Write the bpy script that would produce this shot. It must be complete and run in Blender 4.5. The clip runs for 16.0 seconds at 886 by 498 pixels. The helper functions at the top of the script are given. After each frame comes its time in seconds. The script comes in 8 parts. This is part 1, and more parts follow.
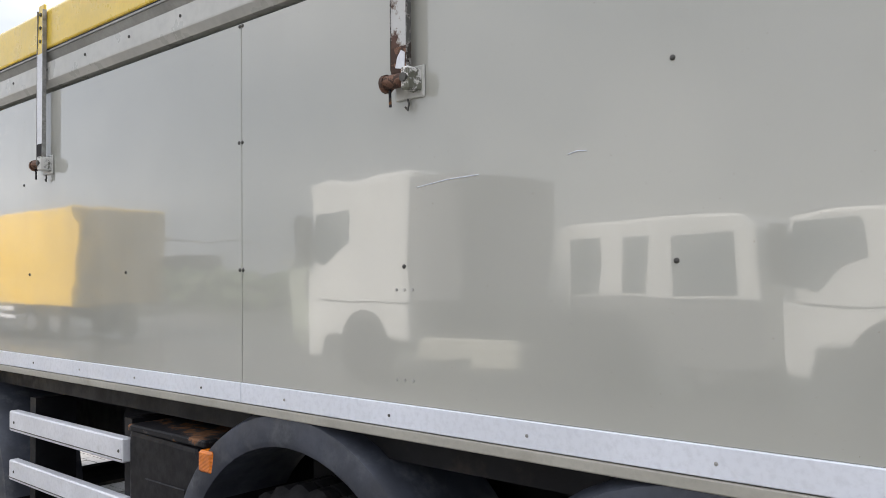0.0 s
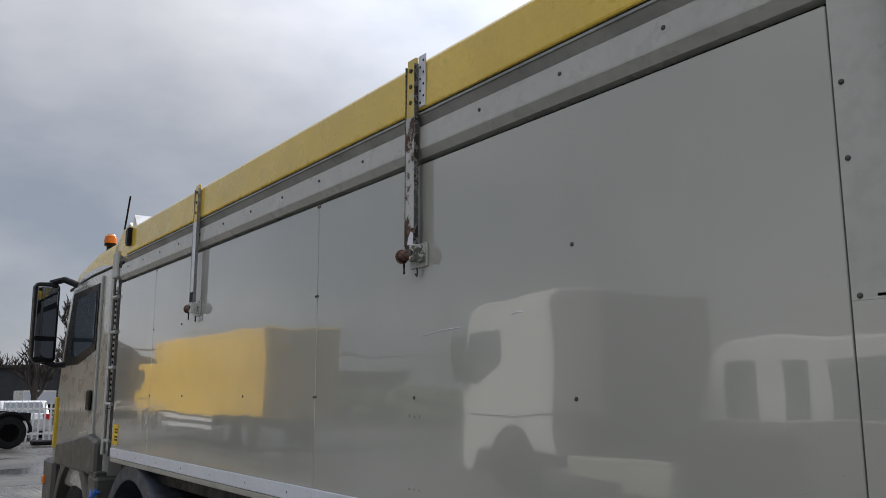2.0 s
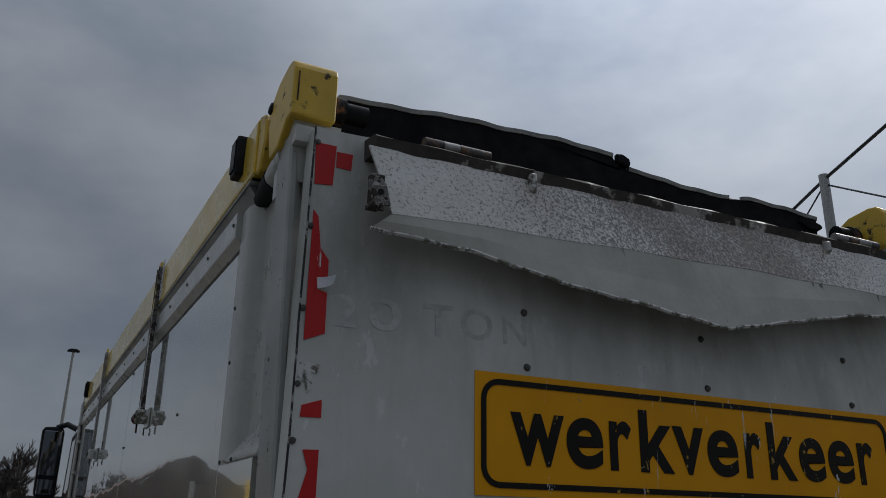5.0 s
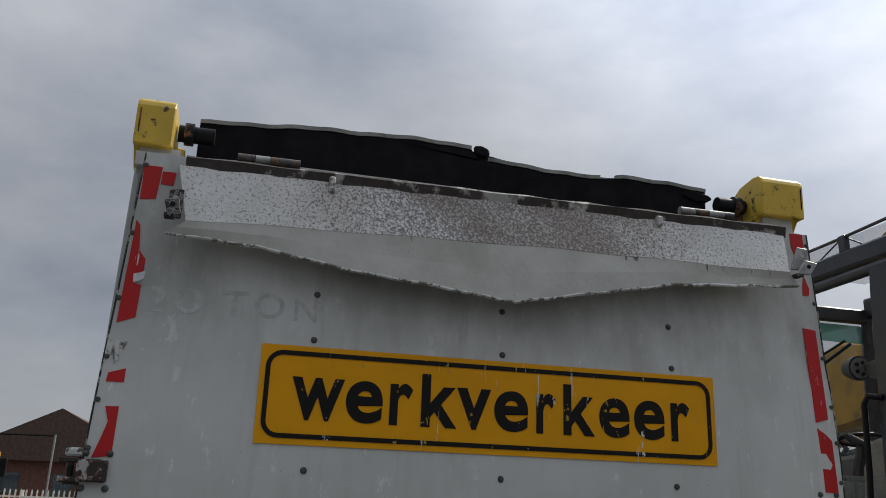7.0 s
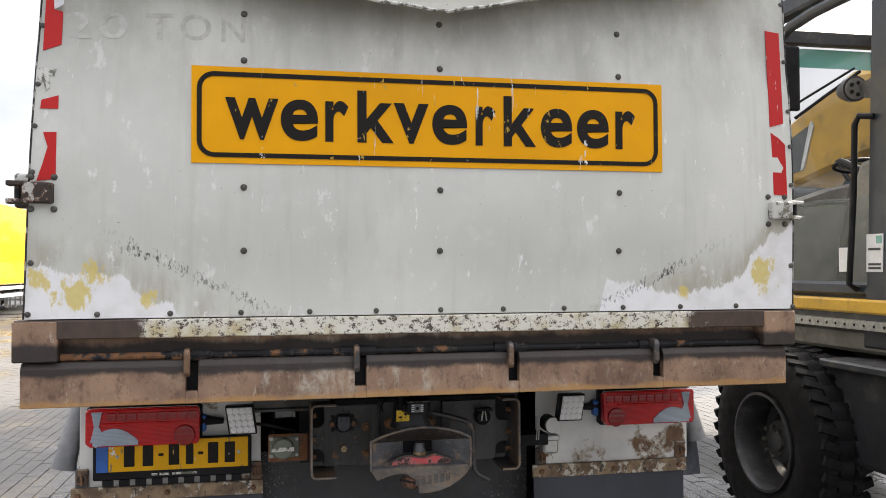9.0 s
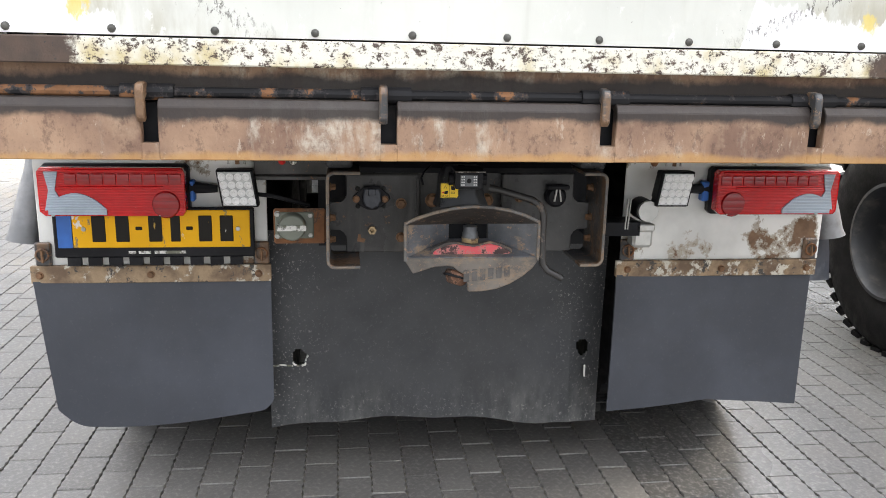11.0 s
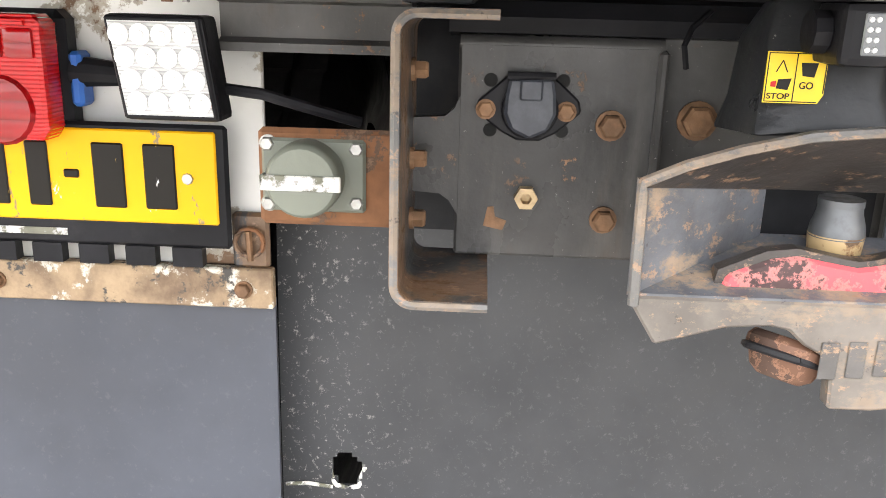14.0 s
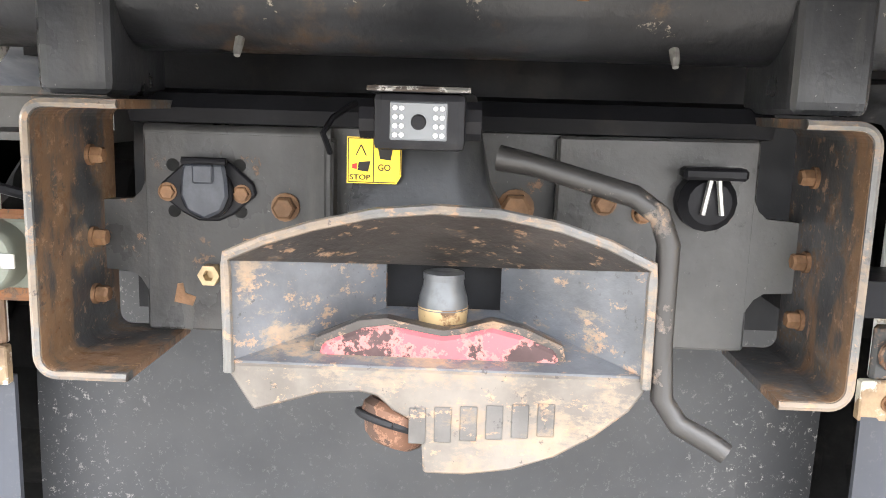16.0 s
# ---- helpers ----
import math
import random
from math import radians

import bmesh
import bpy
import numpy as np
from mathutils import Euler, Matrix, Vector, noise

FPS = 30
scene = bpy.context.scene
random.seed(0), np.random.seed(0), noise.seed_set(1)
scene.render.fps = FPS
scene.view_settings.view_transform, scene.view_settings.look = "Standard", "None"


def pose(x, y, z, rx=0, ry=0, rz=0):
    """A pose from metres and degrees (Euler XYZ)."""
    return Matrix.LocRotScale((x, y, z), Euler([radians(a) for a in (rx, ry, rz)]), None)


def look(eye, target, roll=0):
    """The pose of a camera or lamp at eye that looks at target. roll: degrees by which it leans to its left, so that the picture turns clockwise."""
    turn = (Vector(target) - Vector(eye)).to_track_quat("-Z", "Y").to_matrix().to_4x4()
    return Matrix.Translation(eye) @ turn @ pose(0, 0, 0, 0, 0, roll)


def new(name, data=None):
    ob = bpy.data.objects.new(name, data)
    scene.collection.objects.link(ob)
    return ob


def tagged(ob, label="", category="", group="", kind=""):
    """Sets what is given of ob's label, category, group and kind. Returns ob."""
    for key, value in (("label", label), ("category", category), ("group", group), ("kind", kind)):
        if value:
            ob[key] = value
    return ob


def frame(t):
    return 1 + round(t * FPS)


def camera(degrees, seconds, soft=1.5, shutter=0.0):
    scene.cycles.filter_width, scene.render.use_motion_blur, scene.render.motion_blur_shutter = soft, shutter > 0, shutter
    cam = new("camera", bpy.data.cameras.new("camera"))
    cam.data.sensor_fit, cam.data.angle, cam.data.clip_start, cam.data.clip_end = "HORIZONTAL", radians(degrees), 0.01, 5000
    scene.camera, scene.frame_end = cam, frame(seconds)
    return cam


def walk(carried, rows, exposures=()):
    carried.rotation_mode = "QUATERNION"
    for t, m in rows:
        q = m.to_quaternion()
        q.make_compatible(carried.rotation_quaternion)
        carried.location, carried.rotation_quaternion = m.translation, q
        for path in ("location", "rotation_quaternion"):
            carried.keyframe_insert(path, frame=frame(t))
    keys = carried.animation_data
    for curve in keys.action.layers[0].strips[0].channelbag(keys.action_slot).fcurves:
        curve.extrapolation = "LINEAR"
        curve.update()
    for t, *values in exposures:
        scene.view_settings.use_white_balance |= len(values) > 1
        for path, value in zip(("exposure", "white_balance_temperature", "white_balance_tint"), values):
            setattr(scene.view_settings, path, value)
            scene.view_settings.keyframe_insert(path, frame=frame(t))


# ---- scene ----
cam = camera(56.5, 16.0, soft=0.9)
PATH = [
    (0, (-0.601, -2.803, 1.695), (-1.929, -1.309, 1.761), -0.6),
    (0.5, (-0.495, -2.906, 1.704), (-2.036, -1.647, 1.902), -0.8),
    (1, (-0.345, -2.893, 1.708), (-1.917, -1.677, 1.928), -0.6),
    (1.5, (-0.073, -2.836, 1.711), (-1.666, -1.65, 1.947), -0.2),
    (1.9, (0.168, -2.835, 1.747), (-1.421, -1.664, 2.07), -0.3),
    (2, (0.24, -2.812, 1.741), (-1.362, -1.664, 2.083), -0.1),
    (2.5, (0.521, -2.748, 1.773), (-1.102, -1.639, 2.139), -0.0),
    (3, (0.791, -2.577, 1.769), (-0.872, -1.547, 2.188), 0.7),
    (3.5, (1.08, -2.442, 1.786), (-0.61, -1.463, 2.215), 0.6),
    (4, (1.353, -2.308, 1.811), (-0.359, -1.414, 2.332), 0.5),
    (4.5, (1.57, -2.057, 1.764), (-0.113, -1.204, 2.427), 0.8),
    (5, (1.773, -1.742, 1.753), (0.084, -0.889, 2.402), 0.9),
    (5.2, (1.815, -1.609, 1.747), (0.127, -0.751, 2.39), 1.0),
    (7.3, (2.648, -0.75, 1.696), (0.77, -0.351, 2.256), 2.0),
    (7.5, (2.691, -0.691, 1.692), (0.806, -0.314, 2.244), 1.8),
    (8, (2.705, -0.602, 1.686), (0.818, -0.222, 2.229), 1.2),
    (8.5, (2.656, -0.57, 1.601), (0.729, -0.165, 1.951), 0.2),
    (9, (2.586, -0.505, 1.519), (0.624, -0.117, 1.563), -0.2),
    (9.5, (2.384, -0.469, 1.518), (0.423, -0.123, 1.335), 0.1),
    (9.7, (2.29, -0.48, 1.502), (0.333, -0.125, 1.299), 0.0),
    (11.8, (1.516, -0.304, 1.313), (-0.384, -0.163, 0.705), 1.6),
    (12, (1.423, -0.339, 1.329), (-0.475, -0.217, 0.713), 1.5),
    (12.5, (1.174, -0.332, 1.294), (-0.724, -0.251, 0.67), 1.3),
    (13, (0.871, -0.303, 1.226), (-1.031, -0.291, 0.607), 1.2),
    (13.5, (0.604, -0.315, 1.075), (-1.302, -0.367, 0.471), 1.4),
    (14, (0.395, -0.326, 1.049), (-1.521, -0.406, 0.482), 1.6),
    (14.5, (0.341, -0.282, 1.048), (-1.626, -0.33, 0.691), 1.4),
    (15, (0.31, -0.253, 1.016), (-1.661, -0.316, 0.682), 1.4),
    (15.5, (0.379, -0.149, 1.028), (-1.591, -0.224, 0.689), 1.4),
    (16, (0.429, 0.0, 1.051), (-1.54, -0.07, 0.705), 1.7),
]
walk(cam, [(t, look(eye, target, roll)) for t, eye, target, roll in PATH],
     exposures=[(0.0, 1.82, 7050, 12), (0.4, 1.45, 7050, 12), (1.0, 0.77, 6900, 12), (2.0, 0.64, 6850, 11), (3.0, 0.47, 6500, 10), (3.6, 0.35, 6500, 9), (4.2, -0.6, 6400, 8),
                (5.2, -0.6, 6400, 8), (7.5, 0.34, 6800, 10), (8.2, 0.5, 6900, 10), (8.5, 0.93, 7150, 11), (8.8, 1.62, 7300, 12), (9.2, 2.05, 7400, 12), (9.7, 2.18, 7300, 11),
                (11.8, 3.2, 7500, 10), (12.2, 3.15, 7600, 11), (12.5, 3.05, 7600, 11), (13.0, 3.72, 7400, 11), (13.5, 4.1, 7600, 11), (14.0, 4.5, 7700, 11), (14.4, 4.4, 7800, 11), (15.0, 4.8, 7700, 10), (15.5, 4.9, 7500, 10), (16.0, 5.05, 7500, 10)])

# ---- sky and sun: overcast with a veiled sun ----
SUN = Vector((-0.30, 0.66, 0.69)).normalized()
world = bpy.data.worlds.new("sky")
scene.world = world
world.use_nodes = True
wt = world.node_tree
bg = wt.nodes["Background"]
sky = wt.nodes.new("ShaderNodeTexSky")
sky.sky_type = "NISHITA"
sky.sun_disc = False
sky.sun_elevation = math.asin(SUN.z)
sky.sun_rotation = math.atan2(SUN.x, SUN.y)
wc = wt.nodes.new("ShaderNodeTexCoord")
wm = wt.nodes.new("ShaderNodeMapping")
wm.inputs["Scale"].default_value = (1.0, 1.0, 2.1)
wm.inputs["Location"].default_value = (0.7, 0.2, 0.35)
wn = wt.nodes.new("ShaderNodeTexNoise")
wn.inputs["Scale"].default_value = 1.7
wn.inputs["Detail"].default_value = 6
wn.inputs["Roughness"].default_value = 0.52
wr = wt.nodes.new("ShaderNodeValToRGB")
wr.color_ramp.elements[0].position, wr.color_ramp.elements[0].color = 0.36, (2.3, 2.65, 3.33, 1)
wr.color_ramp.elements[1].position, wr.color_ramp.elements[1].color = 0.66, (5.2, 5.4, 5.85, 1)
wx = wt.nodes.new("ShaderNodeMix")
wx.data_type = "RGBA"
wx.inputs["Factor"].default_value = 0.9
wt.links.new(wc.outputs["Generated"], wm.inputs["Vector"])
wt.links.new(wm.outputs["Vector"], wn.inputs["Vector"])
wt.links.new(wn.outputs["Fac"], wr.inputs["Fac"])
wt.links.new(sky.outputs["Color"], wx.inputs["A"])
wt.links.new(wr.outputs["Color"], wx.inputs["B"])
# the veil glows round the hidden sun and is dull on the far side
wd = wt.nodes.new("ShaderNodeVectorMath")
wd.operation = "DOT_PRODUCT"
wd.inputs[1].default_value = SUN
wg = wt.nodes.new("ShaderNodeMapRange")
wg.interpolation_type = "SMOOTHSTEP"
for key, value in zip(("From Min", "From Max", "To Min", "To Max"), (0.68, 1.0, 0.82, 1.9)):
    wg.inputs[key].default_value = value
wf = wt.nodes.new("ShaderNodeMapRange")
wf.interpolation_type = "SMOOTHSTEP"
for key, value in zip(("From Min", "From Max", "To Min", "To Max"), (-0.6, 0.3, 0.7, 1.0)):
    wf.inputs[key].default_value = value
wp = wt.nodes.new("ShaderNodeMath")
wp.operation = "MULTIPLY"
wv = wt.nodes.new("ShaderNodeVectorMath")
wv.operation = "SCALE"
wt.links.new(wc.outputs["Generated"], wd.inputs[0])
wt.links.new(wd.outputs["Value"], wg.inputs["Value"])
wt.links.new(wx.outputs["Result"], wv.inputs[0])
wt.links.new(wd.outputs["Value"], wf.inputs["Value"])
wt.links.new(wg.outputs["Result"], wp.inputs[0])
wt.links.new(wf.outputs["Result"], wp.inputs[1])
wt.links.new(wp.outputs["Value"], wv.inputs["Scale"])
# and, like any overcast, brighter overhead than low down
ws = wt.nodes.new("ShaderNodeSeparateXYZ")
wz = wt.nodes.new("ShaderNodeMapRange")
wz.interpolation_type = "SMOOTHSTEP"
for key, value in zip(("From Min", "From Max", "To Min", "To Max"), (0.25, 1.0, 0.92, 2.15)):
    wz.inputs[key].default_value = value
wo = wt.nodes.new("ShaderNodeVectorMath")
wo.operation = "SCALE"
wt.links.new(wc.outputs["Generated"], ws.inputs[0])
wt.links.new(ws.outputs["Z"], wz.inputs["Value"])
wt.links.new(wv.outputs["Vector"], wo.inputs[0])
wt.links.new(wz.outputs["Result"], wo.inputs["Scale"])
wt.links.new(wo.outputs["Vector"], bg.inputs["Color"])
bg.inputs["Strength"].default_value = 0.1
lamp = bpy.data.lights.new("sun", "SUN")
lamp.energy, lamp.angle, lamp.color = 2.3, radians(18), (1.0, 0.96, 0.9)
sun_lamp = new("sun", lamp)
sun_lamp.matrix_world = look(SUN * 50, (0, 0, 0))


# ---- materials ----
class Shader:
    """A node material under construction."""

    def __init__(self, name, rough=0.5, metal=0.0, spec=0.5):
        self.mat = bpy.data.materials.new(name)
        self.mat.use_nodes = True
        self.nt = self.mat.node_tree
        self.b = self.nt.nodes["Principled BSDF"]
        self.b.inputs["Roughness"].default_value = rough
        self.b.inputs["Metallic"].default_value = metal
        self.b.inputs["Specular IOR Level"].default_value = spec
        self.co = self.nt.nodes.new("ShaderNodeTexCoord").outputs["Object"]
        self.rand = self.nt.nodes.new("ShaderNodeObjectInfo").outputs["Random"]

    def set(self, key, value):
        s = self.b.inputs[key]
        if hasattr(value, "links"):
            self.nt.links.new(value, s)
        else:
            s.default_value = (*value, 1) if isinstance(value, tuple) and len(value) == 3 else value
        return self

    def node(self, kind, props=(), **ins):
        n = self.nt.nodes.new(kind)
        for k, v in props:
            if k == "operation":
                n.operation = v
            elif k == "data_type":
                n.data_type = v
            elif k == "blend":
                n.blend_type = v
        return n

    def put(self, socket, value):
        if hasattr(value, "links"):
            self.nt.links.new(value, socket)
        else:
            socket.default_value = (*value, 1) if isinstance(value, tuple) and len(value) == 3 and socket.type == "RGBA" else value

    def noise(self, scale, detail=4, rough=0.55, stretch=None, off=0.0, distort=0.0):
        n = self.node("ShaderNodeTexNoise")
        v = self.co
        m = self.node("ShaderNodeMapping")
        m.inputs["Scale"].default_value = stretch or (1, 1, 1)
        m.inputs["Location"].default_value = (off, off * 0.7, off * 1.3)
        self.nt.links.new(v, m.inputs["Vector"])
        self.nt.links.new(m.outputs["Vector"], n.inputs["Vector"])
        n.inputs["Scale"].default_value, n.inputs["Detail"].default_value, n.inputs["Roughness"].default_value = scale, detail, rough
        n.inputs["Distortion"].default_value = distort
        return n.outputs["Fac"]

    def step(self, fac, lo, hi, a=0.0, b=1.0):
        n = self.node("ShaderNodeMapRange")
        n.interpolation_type = "SMOOTHSTEP"
        self.put(n.inputs["Value"], fac)
        for k, v in zip(("From Min", "From Max", "To Min", "To Max"), (lo, hi, a, b)):
            self.put(n.inputs[k], v)
        return n.outputs["Result"]

    def math(self, op, a, b=0.0):
        n = self.node("ShaderNodeMath", [("operation", op)])
        self.put(n.inputs[0], a)
        self.put(n.inputs[1], b)
        return n.outputs[0]

    def mix(self, fac, a, b, blend="MIX"):
        n = self.node("ShaderNodeMix", [("data_type", "RGBA"), ("blend", blend)])
        self.put(n.inputs["Factor"], fac)
        self.put(n.inputs["A"], a)
        self.put(n.inputs["B"], b)
        return n.outputs["Result"]

    def axis(self, k):
        n = self.node("ShaderNodeSeparateXYZ")
        self.nt.links.new(self.co, n.inputs[0])
        return n.outputs[k]

    def curve(self, value, lo, hi, pts):
        """A line through pts (value, result from 0 to 1), between lo and hi."""
        n = self.node("ShaderNodeValToRGB")
        self.put(n.inputs["Fac"], self.step_linear(value, lo, hi))
        e = n.color_ramp.elements
        while len(e) < len(pts):
            e.new(0.5)
        for k, (u, v) in enumerate(pts):
            e[k].position, e[k].color = (u - lo) / (hi - lo), (v, v, v, 1)
        return n.outputs["Color"]

    def step_linear(self, value, lo, hi):
        n = self.node("ShaderNodeMapRange")
        self.put(n.inputs["Value"], value)
        n.inputs["From Min"].default_value, n.inputs["From Max"].default_value = lo, hi
        return n.outputs["Result"]

    def bump(self, height, strength=0.3, dist=0.01):
        n = self.node("ShaderNodeBump")
        n.inputs["Strength"].default_value, n.inputs["Distance"].default_value = strength, dist
        self.nt.links.new(height, n.inputs["Height"])
        self.nt.links.new(n.outputs["Normal"], self.b.inputs["Normal"])
        return self


def plain(name, col, rough=0.5, metal=0.0, var=0.15, scale=6.0, bump=0.0, dirt=None, dirt_amount=0.4, coat=0.0, fine=60.0):
    """A coat of one colour with broad and fine variation, and dirt over it."""
    s = Shader(name, rough, metal)
    a = tuple(c * (1 - var) for c in col)
    b = tuple(min(1, c * (1 + var)) for c in col)
    c = s.mix(s.step(s.noise(scale), 0.35, 0.65), a, b)
    c = s.mix(s.step(s.noise(fine, 3), 0.4, 0.75, 0, 0.35), c, tuple(x * 0.72 for x in col))
    if dirt:
        c = s.mix(s.step(s.noise(scale * 1.7, 6, 0.65, off=3.1), 0.62 - dirt_amount * 0.3, 0.75, 0, min(1, dirt_amount * 1.6)), c, dirt)
    s.set("Base Color", c)
    s.set("Roughness", s.step(s.noise(scale * 3, 4, off=5), 0.3, 0.7, max(0.02, rough - 0.08), min(1, rough + 0.12)))
    if coat:
        s.set("Coat Weight", coat).set("Coat Roughness", 0.04)
    if bump:
        s.bump(s.noise(fine * 1.5, 4), bump, 0.004)
    return s.mat


RUST = (0.16, 0.07, 0.032)


def worn(name, paint, rust=RUST, amount=0.5, rough=0.6, scale=9.0, mid=None):
    """Paint flaked down to rust, with a middle coat at the edges of the flakes."""
    s = Shader(name, rough)
    n = s.noise(scale, 9, 0.68)
    big = s.noise(scale * 0.25, 3, off=2.0)
    f = s.math("ADD", s.math("MULTIPLY", n, 0.75), s.math("MULTIPLY", big, 0.4))
    edge = 0.74 - amount * 0.34
    rusty = s.mix(s.noise(40, 6), tuple(c * 0.45 for c in rust), tuple(min(1, c * 1.9) for c in rust))
    base = s.mix(s.step(s.noise(3, 5, off=7), 0.35, 0.7), paint, tuple(c * 0.68 for c in paint))
    c = s.mix(s.step(f, edge - 0.03, edge - 0.01), base, mid or tuple(c * 0.5 for c in paint))
    c = s.mix(s.step(f, edge, edge + 0.02), c, rusty)
    s.set("Base Color", c)
    s.set("Roughness", s.step(f, edge - 0.02, edge + 0.04, rough, 0.9))
    s.bump(s.math("ADD", s.step(f, edge - 0.03, edge + 0.02, 1, 0), s.math("MULTIPLY", s.noise(90, 4), 0.5)), 0.35, 0.003)
    return s.mat


def side_paint():
    s = Shader("glossy_grey_paint", 0.16)
    c = s.mix(s.step(s.noise(0.9, 3), 0.3, 0.7), (0.40, 0.40, 0.355), (0.45, 0.445, 0.395))
    c = s.mix(s.step(s.noise(2.5, 6, 0.6, stretch=(1, 1, 0.35), off=4), 0.52, 0.8, 0, 0.25), c, (0.33, 0.32, 0.27))
    c = s.mix(s.step(s.noise(130, 2, off=2), 0.74, 0.8, 0, 0.5), c, (0.2, 0.18, 0.14))
    s.set("Base Color", c).set("Roughness", s.step(s.noise(7, 5, off=1), 0.3, 0.75, 0.06, 0.16))
    s.set("Coat Weight", 1.0).set("Coat Roughness", 0.012).set("Coat IOR", 1.62)
    # oil-canning of thin sheet
    n = s.node("ShaderNodeBump")
    n.inputs["Strength"].default_value, n.inputs["Distance"].default_value = 0.1, 0.02
    s.nt.links.new(s.noise(1.9, 2, 0.4, stretch=(1, 1, 1.6), off=9), n.inputs["Height"])
    s.nt.links.new(n.outputs["Normal"], s.b.inputs["Coat Normal"])
    s.nt.links.new(n.outputs["Normal"], s.b.inputs["Normal"])
    return s.mat


def gate_paint():
    """Dull grey-white paint: painted hood shade, scratches, and bare white and old yellow patches along the lower
    corners.
    """
    s = Shader("worn_tailgate_paint", 0.5)
    z, y = s.axis(2), s.axis(1)
    ay = s.math("ABSOLUTE", y)
    c = s.mix(s.step(s.noise(1.6, 4), 0.35, 0.7), (0.56, 0.57, 0.53), (0.66, 0.665, 0.625))
    c = s.mix(s.step(s.noise(7, 7, 0.7, off=3), 0.55, 0.72, 0, 0.5), c, (0.70, 0.695, 0.66))
    c = s.mix(s.step(s.noise(5, 8, 0.65, stretch=(1, 1, 0.3), off=5), 0.55, 0.8, 0, 0.5), c, (0.38, 0.375, 0.33))
    # rain streaks and cloudy grey wipes
    c = s.mix(s.step(s.noise(17, 6, 0.6, stretch=(1, 1, 0.07), off=23), 0.52, 0.78, 0, 0.4), c, (0.42, 0.415, 0.37))
    c = s.mix(s.step(s.noise(3.4, 7, 0.7, off=27), 0.55, 0.75, 0, 0.35), c, (0.45, 0.445, 0.40))
    # white primer laid bare in the lower corners, below a ragged border
    edge = s.curve(y, -1.3, 1.3, [(-1.3, 0.6), (-1.05, 0.51), (-0.96, 0.49), (-0.935, 0.34), (-0.84, 0.32), (-0.77, 0.15), (-0.7, 0.12), (0.53, 0.12), (0.56, 0.48), (0.62, 0.42), (0.72, 0.36), (0.81, 0.32), (0.935, 0.39), (1.05, 0.47), (1.08, 0.62), (1.16, 0.81), (1.3, 1.0)])
    border = s.math("ADD", 1.3, s.math("MULTIPLY", edge, 0.4))
    ragged = s.math("MULTIPLY", s.math("SUBTRACT", s.noise(16, 10, 0.68, stretch=(1, 1, 0.35), off=8), 0.5), 0.16)
    field = s.math("ADD", s.math("SUBTRACT", border, z), ragged)
    # olive-grey smear between the border and the scuffs
    scuff_line = s.math("ADD", 1.135, s.math("MULTIPLY", ay, 0.475))
    under = s.step(s.math("SUBTRACT", scuff_line, z), -0.03, 0.05)
    rim = s.math("MULTIPLY", s.math("MULTIPLY", s.step(field, -0.13, -0.01), under), s.step(s.noise(9, 8, 0.68, stretch=(1, 1, 0.3), off=31), 0.36, 0.62))
    c = s.mix(s.math("MULTIPLY", rim, 0.75), c, (0.36, 0.335, 0.255))
    c = s.mix(s.step(field, 0.0, 0.012), c, s.mix(s.step(s.noise(12, 6, off=41), 0.4, 0.7), (0.80, 0.80, 0.81), (0.70, 0.70, 0.69)))
    # what is left of an older yellow coat
    for cy, cz, r in ((-1.10, 1.445, 0.055), (-0.893, 1.43, 0.022), (-1.045, 1.5, 0.04), (-1.2, 1.50, 0.035), (1.13, 1.495, 0.06), (0.84, 1.43, 0.022)):
        dy, dz = s.math("SUBTRACT", y, cy), s.math("SUBTRACT", z, cz)
        d = s.math("SQRT", s.math("ADD", s.math("MULTIPLY", dy, dy), s.math("MULTIPLY", dz, dz)))
        d = s.math("ADD", d, s.math("MULTIPLY", s.math("SUBTRACT", s.noise(24, 9, 0.7, stretch=(1, 1, 0.5), off=17 + cy), 0.5), 0.2))
        c = s.mix(s.step(d, r, r - 0.02, 0, 0.9), c, s.mix(s.noise(50, 5), (0.62, 0.46, 0.09), (0.68, 0.58, 0.24)))
    # black scuffs running down to the middle on both sides
    band = s.math("ABSOLUTE", s.math("SUBTRACT", z, scuff_line))
    fleck = s.math("ADD", s.noise(70, 8, 0.78, stretch=(1, 1.3, 0.6), off=6), s.step(band, 0.0, 0.06, 0.03, -0.14))
    scuff = s.math("MULTIPLY", s.step(fleck, 0.545, 0.575), s.math("MULTIPLY", s.step(ay, 0.46, 0.6), s.step(ay, 1.06, 0.9)))
    c = s.mix(s.math("MULTIPLY", scuff, s.step(s.noise(5, 4, off=44), 0.4, 0.6, 0.3, 0.95)), c, (0.06, 0.054, 0.046))
    # fine chips, scrapes and drips
    c = s.mix(s.step(s.noise(34, 6, 0.72, stretch=(1, 1, 0.25), off=13), 0.655, 0.68), c, (0.80, 0.80, 0.79))
    c = s.mix(s.math("MULTIPLY", s.step(s.noise(6, 9, 0.75, stretch=(1, 1.8, 1), off=37), 0.60, 0.64), 0.7), c, (0.76, 0.76, 0.74))
    c = s.mix(s.step(s.noise(60, 5, 0.7, off=21), 0.70, 0.715), c, (0.1, 0.085, 0.07))
    # the hood's soft shade put into the colour as ragged patches, denser upwards
    hood_shade = s.math("MULTIPLY", s.step(z, 1.9, 2.35), s.step(s.noise(3.5, 8, 0.7, stretch=(1, 1, 0.5), off=15), 0.36, 0.66, 0.08, 0.5))
    c = s.mix(hood_shade, c, (0.19, 0.185, 0.155))
